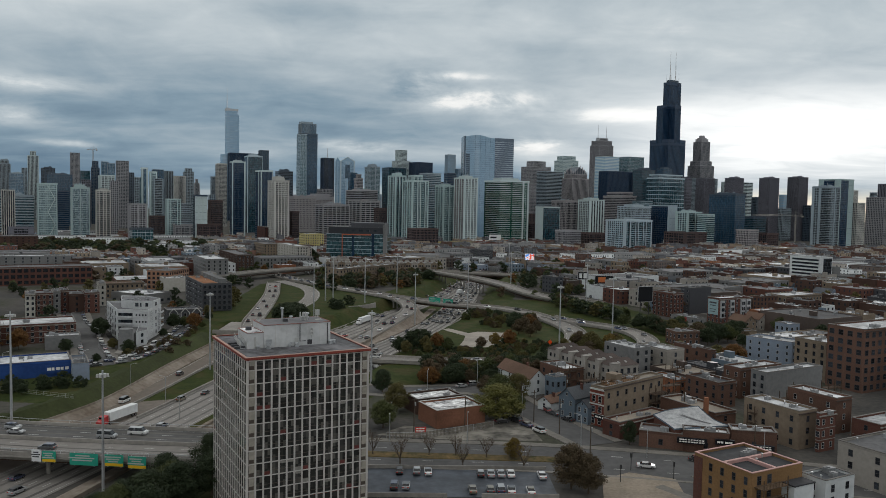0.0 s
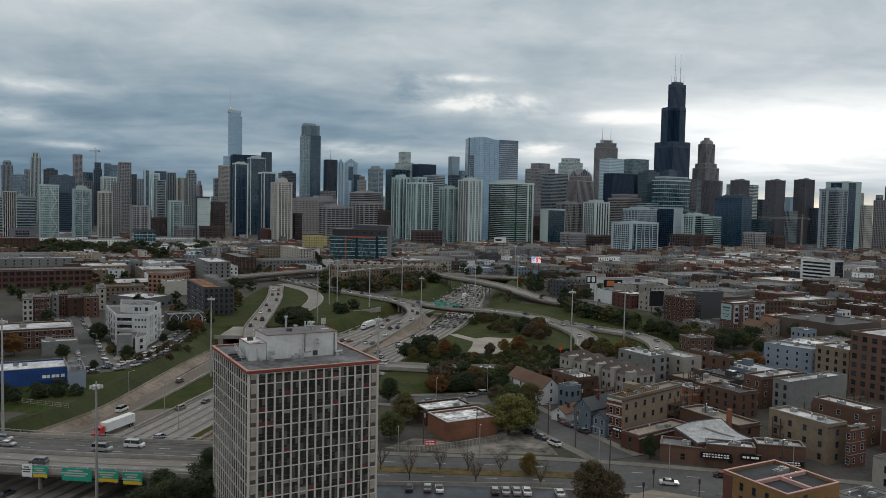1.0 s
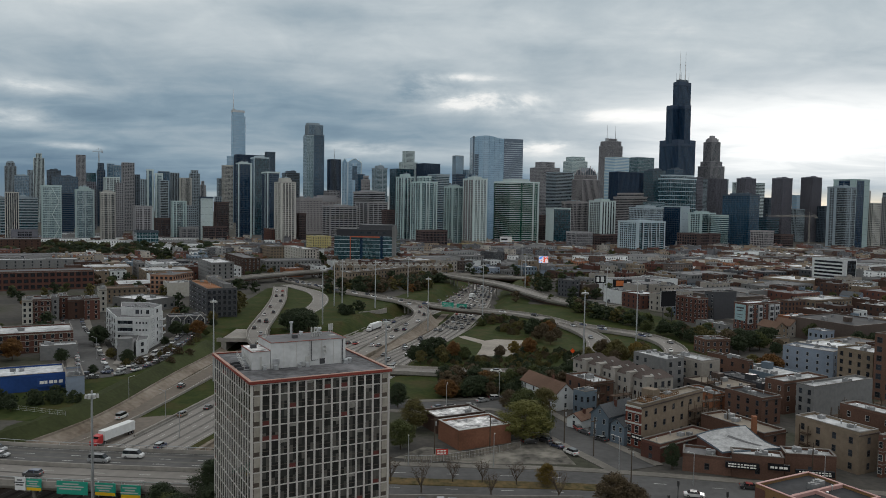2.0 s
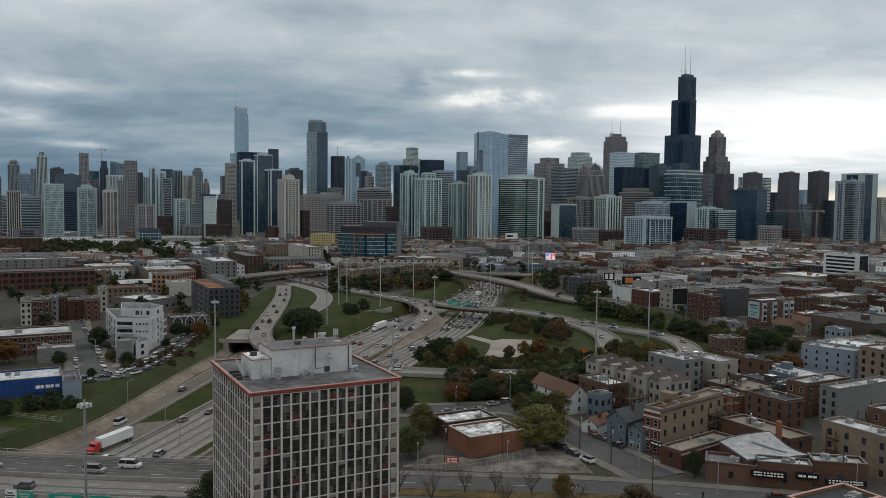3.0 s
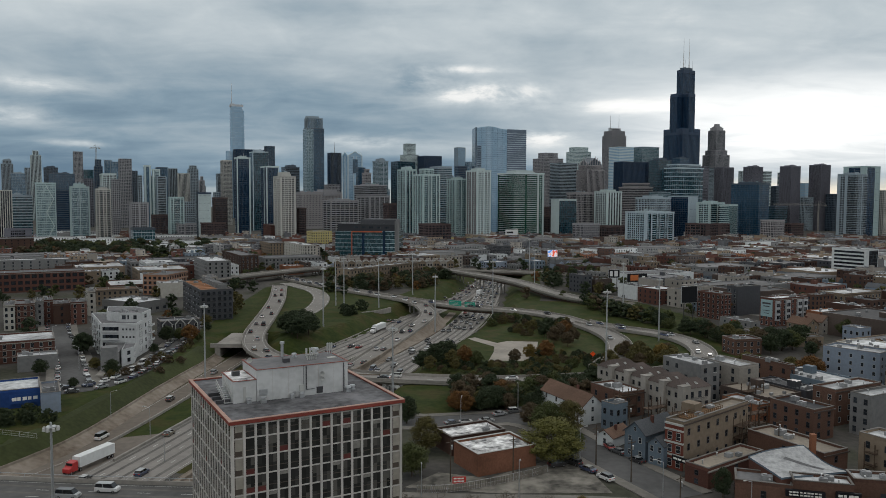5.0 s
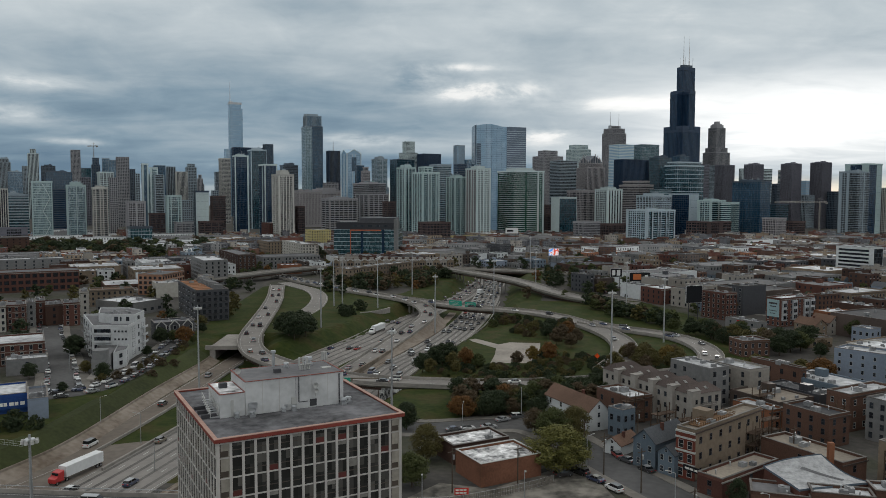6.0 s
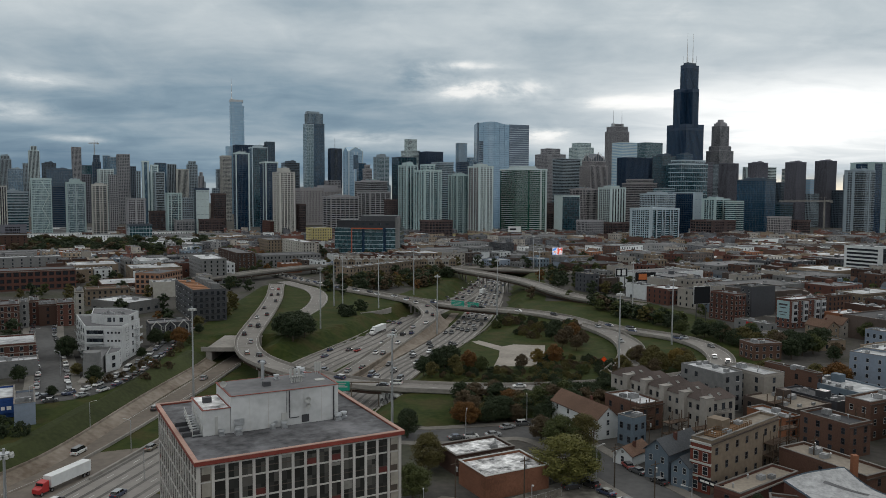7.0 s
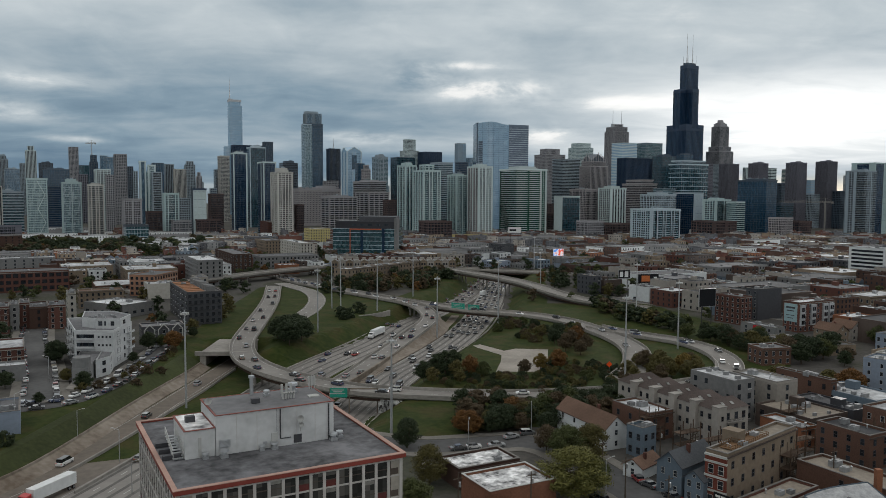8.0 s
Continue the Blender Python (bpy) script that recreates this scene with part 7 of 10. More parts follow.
house("brick warehouse with tan gravel roof", 89.0, 230.2, 8.9, 22.7, 6.5, 27, "brownbrick", "tan", 2, 1, 1)

# ---- special low buildings ----
def sign_bars(name, label, x, y, z, rot, w, h, n, col=(0.75, 0.74, 0.7), base=None, depth=0.25, rows=1):
    """A sign board with lettering that cannot be read: short pale bars."""
    top = thing(name, label, "sign", x, y, z, rot)
    bm = bmesh.new()
    box(bm, -w / 2, w / 2, -depth / 2, depth / 2, 0, h, 0, True)
    part("board", bm, base or DARKM, top)
    m = mat("sign_lettering_%d%d%d" % tuple(int(9 * c) for c in col), col, 0.6, 0.1)
    rg = random.Random(n * 7 + int(w * 10))
    for r in range(rows):
        xx = -w * 0.42
        zz = h * (0.62 - 0.42 * r) if rows > 1 else h * 0.32
        for i in range(n):
            ww = w * 0.84 / n * rg.uniform(0.55, 0.9)
            bm = bmesh.new()
            box(bm, xx, xx + ww, -depth / 2 - 0.04, -depth / 2, zz, zz + h * (0.22 if rows > 1 else 0.36), 0, True)
            part("lettering_bar", bm, m, top)
            xx += w * 0.84 / n
    return top


def barrel_hall():
    """A hall on a skewed plot: the roof sags from a high back corner down to the shop fronts."""
    o = Vector((72.2, 215.9, 0.0))
    top = thing("bow_roofed_hall", "brick hall with a patched white sagging roof", "building", o.x, o.y, 0, 0)
    fl, fr, bp, bl = (Vector(p) - o for p in ((72.2, 215.9, 5.6), (89.8, 219.8, 5.6), (83.5, 229.6, 8.6), (69.9, 228.3, 6.4)))
    n = 10
    def at(u, v):
        p = (fl * (1 - u) + fr * u) * (1 - v) + (bl * (1 - u) + bp * u) * v
        p.z += 0.5 * math.sin(math.pi * u) * (0.3 + 0.7 * v) - 1.1 * u * math.sin(math.pi * v) + 0.05 * math.sin(9 * u + 5 * v)
        return p
    bm = bmesh.new()
    g = [[bm.verts.new(at(i / n, j / n)) for j in range(n + 1)] for i in range(n + 1)]
    for i in range(n):
        for j in range(n):
            bm.faces.new((g[i][j], g[i + 1][j], g[i + 1][j + 1], g[i][j + 1]))
    part("bow_roof", bm, mat("worn_white_roof_coating", (0.33, 0.335, 0.34), 0.8, 0.28, 0.5, 1.6, bump=0.3), top, "patched white roof coating")
    edge = [(i / n, 0) for i in range(n)] + [(1, j / n) for j in range(n)] + [(1 - i / n, 1) for i in range(n)] + [(0, 1 - j / n) for j in range(n)]
    for nm, lo, hi, grow, m in (("wall", None, -0.02, 0.0, WALLS["brick"]), ("coping", -0.25, 0.22, 0.18, WALLS["slate"])):
        bm = bmesh.new()
        mid = at(0.5, 0.5)
        ps = []
        for u, v in edge:
            p = at(u, v)
            d = Vector((p.x - mid.x, p.y - mid.y, 0)).normalized() * grow
            ps.append((bm.verts.new((p.x + d.x, p.y + d.y, p.z + hi)), bm.verts.new((p.x + d.x, p.y + d.y, -0.5 if lo is None else p.z + lo))))
        for q, r in zip(ps, ps[1:] + ps[:1]):
            bm.faces.new((q[1], r[1], r[0], q[0]))
        bmesh.ops.recalc_face_normals(bm, faces=bm.faces)
        part(nm, bm, m, top)
    bm = bmesh.new()
    for i in range(6):
        a, b = (0.42 + 0.05 * i, 0.70 - 0.085 * i), (0.47 + 0.05 * i, 0.615 - 0.085 * i)
        q = [at(a[0], a[1]), at(b[0], b[1]), at(b[0] + 0.07, b[1] + 0.05), at(a[0] + 0.07, a[1] + 0.05)]
        bm.faces.new([bm.verts.new(p + Vector((0, 0, 0.06))) for p in q])
    part("roof_patch", bm, ROOFS["grey"], top, "long grey repair strip")
    bm = bmesh.new()
    box(bm, bp.x + 2.2, bp.x + 3.4, bp.y + 0.4, bp.y + 1.6, -0.5, 11.2)
    part("chimney", bm, WALLS["orange"], top, "square brick chimney")


barrel_hall()
gable_house("slate blue clapboard house with grey shingled roof", 45.0, 247.6, 6.4, 14, 7.2, -50, "slate", "slate", 2.8)
gable_house("small slate blue clapboard house beside the larger", 49.6, 242.0, 4.6, 9, 5.6, -50, "slate", "slate", 1.8)
gable_house("white clapboard house with long brown roof", 39.6, 276.0, 7.0, 23, 5.8, 24, "white", "shingle", 3.0, 2, 1, 4)
gable_house("tan clapboard house with brown gabled roof", 178.6, 424.0, 7.5, 13, 6.0, 20, "tan", "shingle", 2.8, 2, 2, 3)
gable_house("pale clapboard house with steep gabled roof", 190.0, 432.0, 6.5, 12, 6.2, 20, "greige", "shingle", 3.0, 2, 2, 3)
gable_house("white garage with brown gabled roof", 39.8, 257.8, 5.2, 9, 2.9, -45, "white", "shingle", 1.7, 1, 1, 1)
def prism(bm, pts, z0, z1):
    """A straight-sided block on a plan outline given anticlockwise."""
    lo, hi = [bm.verts.new((x, y, z0)) for x, y in pts], [bm.verts.new((x, y, z1)) for x, y in pts]
    n = len(pts)
    for i in range(n):
        bm.faces.new((lo[i], lo[(i + 1) % n], hi[(i + 1) % n], hi[i]))
    bm.faces.new(hi)


def plan_block(top, name, pts, z0, z1, material, label="", rim=0.9, roof="grey"):
    """A wing with an upstanding parapet round a sunken roof."""
    bm = bmesh.new()
    prism(bm, pts, z0, z1 - rim)
    part(name, bm, material, top, label)
    n = len(pts)
    mx, my = sum(p[0] for p in pts) / n, sum(p[1] for p in pts) / n
    inner = [(x + (mx - x) * 0.035, y + (my - y) * 0.035) for x, y in pts]
    bm = bmesh.new()
    rows = [[bm.verts.new((x, y, z)) for x, y in q] for q, z in ((pts, z1 - rim), (pts, z1), (inner, z1), (inner, z1 - rim))]
    for a, b in zip(rows, rows[1:]):
        for i in range(n):
            bm.faces.new((a[i], a[(i + 1) % n], b[(i + 1) % n], b[i]))
    part("parapet", bm, material, top)
    bm = bmesh.new()
    prism(bm, inner, z1 - rim, z1 - rim + 0.06)
    part("roof", bm, ROOFS[roof], top)


def white_block():
    top = thing("apartment_block", "white stepped apartment block with grey podium and balconies", "building", -129.5, 375.6, 0)
    FOOT.append((-142, 392, 17))
    W6 = mat("pale_grey_render", (0.43, 0.44, 0.445), 0.75, 0.16, 0.12, 0.9)
    H = 14.5
    B, C, D, E, A = (-14.5, 0), (0, 0), (-0.7, 21.4), (-12, 37), (-31.4, 30.4)
    plan_block(top, "main_wing", [B, C, D, E, A], -0.5, H, W6)
    plan_block(top, "penthouse_storey", [(-17.6, 13.5), (-10.0, 9.0), (-0.6, 9.0), (-0.95, 21), (-11, 30), (-23.5, 29.5)], H - 0.9, H + 3.1, W6, rim=0.5)
    # front: recessed loggias with white slabs, and small square windows
    for f in range(4):
        z = 1.4 + f * 3.25
        bm = bmesh.new()
        box(bm, -13.9, -7.2, -0.05, 0.05, z, z + 1.75)
        part("strip_window", bm, GLASS["dark"], top)
        for k in range(4):
            bm = bmesh.new()
            box(bm, -13.9 + k * 2.2, -13.8 + k * 2.2, -0.12, 0.0, z, z + 1.75, 0, True)
            part("mullion", bm, FRAME_D, top)
        bm = bmesh.new()
        box(bm, -14.2, -6.9, -1.1, 0.0, z - 0.35, z - 0.15, 0, True)
        box(bm, -14.2, -6.9, -1.1, -0.98, z - 0.15, z + 0.45, 0, True)
        part("balcony_slab", bm, W6, top)
        for x in (-5.4, -3.9, -2.4, -1.0):
            shared("window", WIN_D, top, x, 0, z + 0.4, 0, 0.75, 1, 0.8)
        # broad side towards the service road
        shared("window", WIN_D, top, -0.24, 6.2, z - 0.1, 92, 3.6, 1, 2.0)
        shared("window", WIN_D, top, -0.42, 12.6, z, 92, 1.5, 1, 1.7)
        shared("window", WIN_D, top, -0.6, 17.6, z, 92, 2.4, 1, 1.8)
        bm = bmesh.new()
        box(bm, -0.7, 1.1, 15.6, 19.6, z - 0.35, z - 0.15, 0, True)
        box(bm, 1.0, 1.1, 15.6, 19.6, z - 0.15, z + 0.6, 0, True)
        part("balcony", bm, W6, top)
        # balconies above the street
        for k in range(4):
            s = 0.14 + 0.235 * k
            x, y = A[0] + (B[0] - A[0]) * s, A[1] + (B[1] - A[1]) * s
            shared("window", WIN_D, top, x, y, z, -61, 2.2, 1, 1.9)
            bm = bmesh.new()
            box(bm, -1.6, 1.6, -1.2, 0.0, -0.35, -0.18, 0, True)
            box(bm, -1.6, 1.6, -1.2, -1.1, -0.18, 0.7, 0, True)
            bm.transform(pose(x, y, z, 0, 0, -61))
            part("balcony", bm, W6 if k % 2 else WALLS["grey"], top)
    for x, w2 in ((-8.4, 1.6), (-6.5, 0.7), (-3.6, 1.4)):
        shared("window", WIN_D, top, x, 9.0, H + 0.3, 0, w2, 1, 1.8)
    shared("window", WIN_D, top, -0.72, 13.5, H + 0.4, 92, 2.6, 1, 1.7)
    # grey wing with a rounded nose, and a low white wing beside it
    nose = [(-0.2 + 3.1 * math.cos(a), -27.5 + 3.1 * math.sin(a)) for a in (radians(200 + 20 * i) for i in range(8))]
    plan_block(top, "podium", nose + [(-4.5, -0.1), (-12.6, -0.1)], -0.5, 6.4, WALLS["grey"], "grey rendered podium with rounded nose", rim=1.0)
    bm = bmesh.new()
    cyl(bm, -0.2, -27.2, -0.5, 9.9, 3.0, n=18)
    part("stair_drum", bm, WALLS["grey"], top, "grey rounded stair drum")
    plan_block(top, "low_wing", [(0.8, -18), (3.2, -11), (0.2, -0.1), (-4.3, -0.1)], -0.5, 6.8, W6, rim=0.8)
    for k, z in ((0, 1.2), (1, 4.1)):
        shared("window", WIN_D, top, 2.2, -14, z, 71, 1.7, 1, 1.6)
        shared("window", WIN_D, top, 2.35, -8, z, 105, 2.2, 1, 1.7)
    bm = bmesh.new()
    prism(bm, [(1.2, -37), (5.4, -34), (5.6, -27), (-4.4, -25), (-2.0, -36)], -0.3, 0.7)
    part("planter_wall", bm, CONC, top)
    for x, y in ((-14, 13), (-12.5, 15), (-11, 17), (-9, 14), (-7.5, 18), (-5, 15), (-13, 20)):
        rooftop_unit(top, x, y, H + 2.66, 0.6)


white_block()
# greige townhouses with stair towers, balconies and slate roofs
def townhouse(x, y, rot):
    top = thing("townhouse", "greige townhouse with stair tower, balconies and dark shingle roof", "house", x, y, 0, rot, "townhouses")
    w, d, h = 12.0, 7.4, 10.5
    bm = bmesh.new()
    box(bm, 0, w, 0, d, -0.5, h)
    part("wall", bm, mat("beige_render", (0.29, 0.27, 0.245), 0.85, 0.14, 0.06, 1.0, rnd=0.06), top)
    bm = bmesh.new()
    o = 0.3
    vs = [bm.verts.new(p) for p in ((-o, -o, h), (w + o, -o, h), (w + o, d + o, h), (-o, d + o, h), (2.2, d / 2, h + 2.3), (w - 2.2, d / 2, h + 2.3))]
    for f4 in ((0, 1, 5, 4), (1, 2, 5), (2, 3, 4, 5), (3, 0, 4)):
        bm.faces.new([vs[i] for i in f4])
    part("roof", bm, mat("dark_brown_shingles", (0.075, 0.06, 0.055), 0.9, 0.25, 0.1, 2.0, bump=0.4), top)
    for k in range(2):
        bm = bmesh.new()
        xx = 3.2 + k * 3.4
        vv = [bm.verts.new(p) for p in ((xx, 0.9, h + 0.85), (xx + 1.0, 0.9, h + 0.85), (xx + 1.0, 1.9, h + 1.4), (xx, 1.9, h + 1.4))]
        bm.faces.new(vv)
        bmesh.ops.solidify(bm, geom=bm.faces[:], thickness=-0.12)
        part("skylight", bm, FRAME_W, top)
    bm = bmesh.new()
    box(bm, -1.2, 2.0, -1.6, 0.6, -0.5, h + 1.2)
    part("stair_tower", bm, mat("beige_render", (0.29, 0.27, 0.245), 0.85, 0.14, 0.06, 1.0, rnd=0.06), top)
    bm = bmesh.new()
    box(bm, -1.35, 2.15, -1.75, 0.75, h + 1.2, h + 1.4, 0, True)
    part("tower_cap", bm, CONC, top)
    for f in range(3):
        z = 0.8 + f * 3.3
        shared("window", WIN_D, top, 0.4, -1.6, z + 0.6, 0, 0.8, 1, 1.3)
        for xx in (4.2, 7.4, 10.2):
            shared("window", WIN_D, top, xx, 0, z, 0, 1.3, 1, 2.0)
        for yy in (2.4, 5.2):
            shared("window", WIN_D, top, 0, yy, z + 0.3, -90, 1.0, 1, 1.5)
        if f:
            bm = bmesh.new()
            box(bm, 2.6, 8.6, -1.5, 0, z - 0.35, z - 0.18, 0, True)
            part("balcony_slab", bm, CONC, top)
            bm = bmesh.new()
            for zz in (0.4, 0.95):
                rod(bm, (2.6, -1.45, z + zz - 0.2), (8.6, -1.45, z + zz - 0.2), 0.04, 5)
            for i in range(13):
                rod(bm, (2.6 + i * 0.5, -1.45, z - 0.3), (2.6 + i * 0.5, -1.45, z + 0.75), 0.025, 4)
            part("balcony_rail", bm, DARKM, top)
    FOOT.append((x, y, 7))


for i in range(5):
    a = radians(117)
    townhouse(69.5 + 8.0 * i * math.cos(a), 277.0 + 8.0 * i * math.sin(a), 27)
# front of the tan corner building: red brick bays, and a wooden terrace on its roof
def tan_front():
    top = thing("brick_front", "red brick street front with pale bands and bay windows", "facade", *TAN_AT, 0, 40)
    d = TAN_D
    bm = bmesh.new()
    box(bm, -0.35, 0.0, 0, d, -0.3, 11.2)
    part("brick_face", bm, mat("deep_red_brick", (0.15, 0.045, 0.032), 0.88, 0.22, 0.08, 2.5, bump=0.3), top)
    for z in (3.4, 6.6, 9.8, 11.2):
        bm = bmesh.new()
        box(bm, -0.55, 0.0, -0.1, d + 0.1, z, z + 0.45, 0, True)
        part("pale_band", bm, mat("pale_stone_band", (0.42, 0.42, 0.40), 0.8, 0.15), top)
    for z in (0.6, 4.2, 7.4):
        for y in (d * 0.25, d * 0.72):
            shared("window", WIN_W, top, -0.36, y, z, -90, 1.3, 1, 2.0)
    WOODT = mat("weathered_orange_wood", (0.14, 0.082, 0.045), 0.85, 0.25, 0.3, 2.0)
    tr = thing("roof_terrace", "weathered brown wooden terrace with railings", "terrace", *TAN_AT, 12.0, 40)
    bm = bmesh.new()
    box(bm, 4, 20, 1.0, d - 0.8, 0, 0.18)
    part("decking", bm, WOODT, tr)
    for y in (1.0, d - 0.8):
        bm = bmesh.new()
        for z in (0.5, 1.05):
            box(bm, 4, 20, y - 0.05, y + 0.05, z, z + 0.1, 0, True)
        for i in range(17):
            box(bm, 4 + i - 0.05, 4 + i + 0.05, y - 0.05, y + 0.05, 0.1, 1.1)
        part("railing", bm, WOODT, tr)
    for x in (4, 9.5, 20):
        bm = bmesh.new()
        box(bm, x - 0.05, x + 0.05, 1.0, d - 0.8, 1.0, 1.1, 0, True)
        box(bm, x - 0.05, x + 0.05, 1.0, d - 0.8, 0.5, 0.6, 0, True)
        part("railing", bm, WOODT, tr)


TAN_AT, TAN_D = (56.9, 236.5), 5.1
tan_front()


def porch_stair(x, y, rot, floors=3):
    """Dark timber back porches with open stairs, as on many flats here."""
    top = thing("back_porch", "dark timber back porch with open stairs", "porch", x, y, 0, rot, "back porches")
    WOODP = mat("dark_porch_timber", (0.075, 0.052, 0.038), 0.9, 0.3, 0.3, 2.0)
    for px in (0, 3.5, 7):
        for py in (0, 2.6):
            bm = bmesh.new()
            box(bm, px - 0.1, px + 0.1, py - 0.1, py + 0.1, 0, floors * 3.1)
            part("post", bm, WOODP, top)
    for f in range(floors):
        z = 0.6 + f * 3.1
        bm = bmesh.new()
        box(bm, 0, 7, 0, 2.6, z, z + 0.2, 0, True)
        part("deck", bm, WOODP, top)
        bm = bmesh.new()
        box(bm, 0, 7, -0.04, 0.04, z + 1.0, z + 1.1, 0, True)
        for i in range(15):
            box(bm, i * 0.5 - 0.03, i * 0.5 + 0.03, -0.03, 0.03, z + 0.2, z + 1.0)
        part("balustrade", bm, WOODP, top)
        if f:
            bm = bmesh.new()
            n = 10
            for i in range(n):
                box(bm, 3.6 + i * 0.32, 3.9 + i * 0.32, 0.3, 1.3, z - 3.1 + (i + 1) * 3.1 / n, z - 3.04 + (i + 1) * 3.1 / n, 0, True)
            part("stair_flight", bm, WOODP, top)


for x, y, r in ((57, 268, 27), (62, 262, 27), (84, 262, 27), (94, 288, 27), (106, 270, 27), (118, 246, 27), (100, 228, 27), (52, 282, 27), (140, 262, 27), (77, 250, 40)):
    porch_stair(x, y, r)
# terrace of tan row houses beyond the motorway
for i in range(11):
    a = radians(54)
    house("tan brick row house with white parapet", -62 + 12.6 * i * math.cos(a) - 6, 662 + 12.6 * i * math.sin(a), 11.9, 14, 11, 54, "tan", "white", 3, 3, 3, "dark", name="row_house", unit=1)
# fittings of the big office block: glazed bands, orange stripe, dark wing
def striped_office():
    """Office block: seven storeys of glass ribbons, dark upright slots, an orange line, a set-back dark top and a tall end wall."""
    top = thing("office_block", "dark teal glass office block with an orange stripe", "building", -109.0, 908.5, 0, -7)
    FOOT.append((-72, 925, 34))
    W, D, H, n = 69.0, 40.0, 31.0, 7
    fh = H / n
    bm = bmesh.new()
    box(bm, 0, W, 0, D, -0.5, H)
    part("glass_body", bm, GLASS["teal"], top)
    for i in range(n + 1):
        z = min(i * fh, H - 0.5)
        for x0, x1 in ((0, 29.5), (32.6, 52.6), (55.6, W - 3)):
            bm = bmesh.new()
            box(bm, x0 - 0.2, x1, -0.5, 0, z - 0.22, z + 0.22, 0, True)
            part("floor_band", bm, CLAD["silver"], top)
            bm = bmesh.new()
            box(bm, x0, x1, -0.12, 0, z + 1.9, z + 2.05, 0, True)
            if i < n:
                part("transom", bm, CLAD["dark"], top)
            else:
                bm.free()
        bm = bmesh.new()
        box(bm, -0.5, 0, 0, D, z - 0.22, z + 0.22, 0, True)
        box(bm, W, W + 0.3, 2, D, z - 0.2, z + 0.2, 0, True)
        part("side_band", bm, CLAD["dark"], top)
    for x0 in (29.5, 52.6):
        bm = bmesh.new()
        box(bm, x0, x0 + 3.0, -0.25, 0, 0, H, 0, True)
        part("dark_slot", bm, GLASS["navy"], top, "black glass upright slot")
    OR = mat("orange_panel", (0.36, 0.10, 0.05), 0.6, 0.15)
    bm = bmesh.new()
    box(bm, 18, 52, -0.9, -0.05, H - 1.5, H - 0.2, 0, True)
    box(bm, 18, 18.9, -0.9, -0.05, 4, H - 1.5, 0, True)
    part("orange_stripe", bm, OR, top, "thin orange panel stripe")
    bm = bmesh.new()
    box(bm, 2, W - 3, 3, D - 2, H, H + 7.0)
    attic = part("set_back_storey", bm, WALLS["black"], top, "black set-back top storey")
    for i in range(5):
        bm = bmesh.new()
        box(bm, 20 + i * 8.5, 24.5 + i * 8.5, 2.9, 3, H + 2.6, H + 4.8, 0, True)
        part("attic_window", bm, GLASS["grey"], attic)
    bm = bmesh.new()
    ring(bm, 1.4, W - 2.6, 2.4, D - 1.4, H + 7.0, H + 7.9, 0.5)
    box(bm, 26, W - 3, 10, D - 6, H + 7.0, H + 12.5)
    part("plant_screen", bm, WALLS["dark"], top)
    bm = bmesh.new()
    for i in range(7):
        box(bm, 5 + i * 2.8, 6.6 + i * 2.8, 8, 11, H + 7.0, H + 8.6)
    tagged(part("roof_plant", bm, METAL, top), kind="stuff")
    bm = bmesh.new()
    box(bm, W - 3, W + 0.4, -1.6, 9, -0.5, H + 11.0)
    part("end_wall", bm, WALLS["grey"], top, "tall plain grey end wall")


striped_office()


def row_house(x, y, rot, wall, proud):
    """One narrow terraced house: bay, gabled parapet, roof hut and white deck rail."""
    top = thing("row_house", "narrow %s brick row house with a white roof rail" % ("tan" if wall == "tan" else "pinkish"), "house", x, y, 0, rot, "row houses by the interchange")
    W, D, H = 6.2, 13.0, 11.0
    bm = bmesh.new()
    box(bm, 0, W, 0, D, -0.5, H)
    part("wall", bm, WALLS[wall], top)
    bm = bmesh.new()
    box(bm, 0.7, W - 0.7, -proud, 0, -0.5, H - 1.2)
    a = [bm.verts.new(p) for p in ((0.4, -0.2, H), (W - 0.4, -0.2, H), (W / 2, -0.2, H + 1.7))]
    b = [bm.verts.new((v.co.x, 0.25, v.co.z)) for v in a]
    bm.faces.new(a)
    bm.faces.new(b[::-1])
    for i in range(3):
        bm.faces.new((a[i], b[i], b[(i + 1) % 3], a[(i + 1) % 3]))
    part("front_bay", bm, WALLS[wall], top)
    for f in range(3):
        for c in (0.32, 0.68):
            bm = bmesh.new()
            box(bm, W * c - 0.65, W * c + 0.65, -proud - 0.06, -proud, 1.2 + f * 3.2, 3.1 + f * 3.2, 0, True)
            part("window", bm, PANE, top)
        for c in (0.25, 0.7):
            bm = bmesh.new()
            box(bm, -0.06, 0, D * c - 0.6, D * c + 0.6, 1.2 + f * 3.2, 3.0 + f * 3.2, 0, True)
            part("window", bm, PANE, top)
    bm = bmesh.new()
    box(bm, 0.2, W - 0.2, 0.3, D, H, H + 0.15)
    part("roof", bm, ROOFS["grey"], top)
    bm = bmesh.new()
    ring(bm, 0.4, W - 0.4, 1.2, D - 5, H + 0.2, H + 1.2, 0.12)
    part("roof_rail", bm, FRAME_W, top, "white timber roof rail")
    bm = bmesh.new()
    box(bm, 1.2, W - 1.6, D - 5, D - 1.5, H, H + 2.4)
    part("roof_hut", bm, WALLS["greige"], top)
    bm = bmesh.new()
    box(bm, W - 1.2, W - 0.4, D * 0.3, D * 0.3 + 0.8, H, H + 2.6)
    part("chimney", bm, WALLS["brick"], top)
    return top


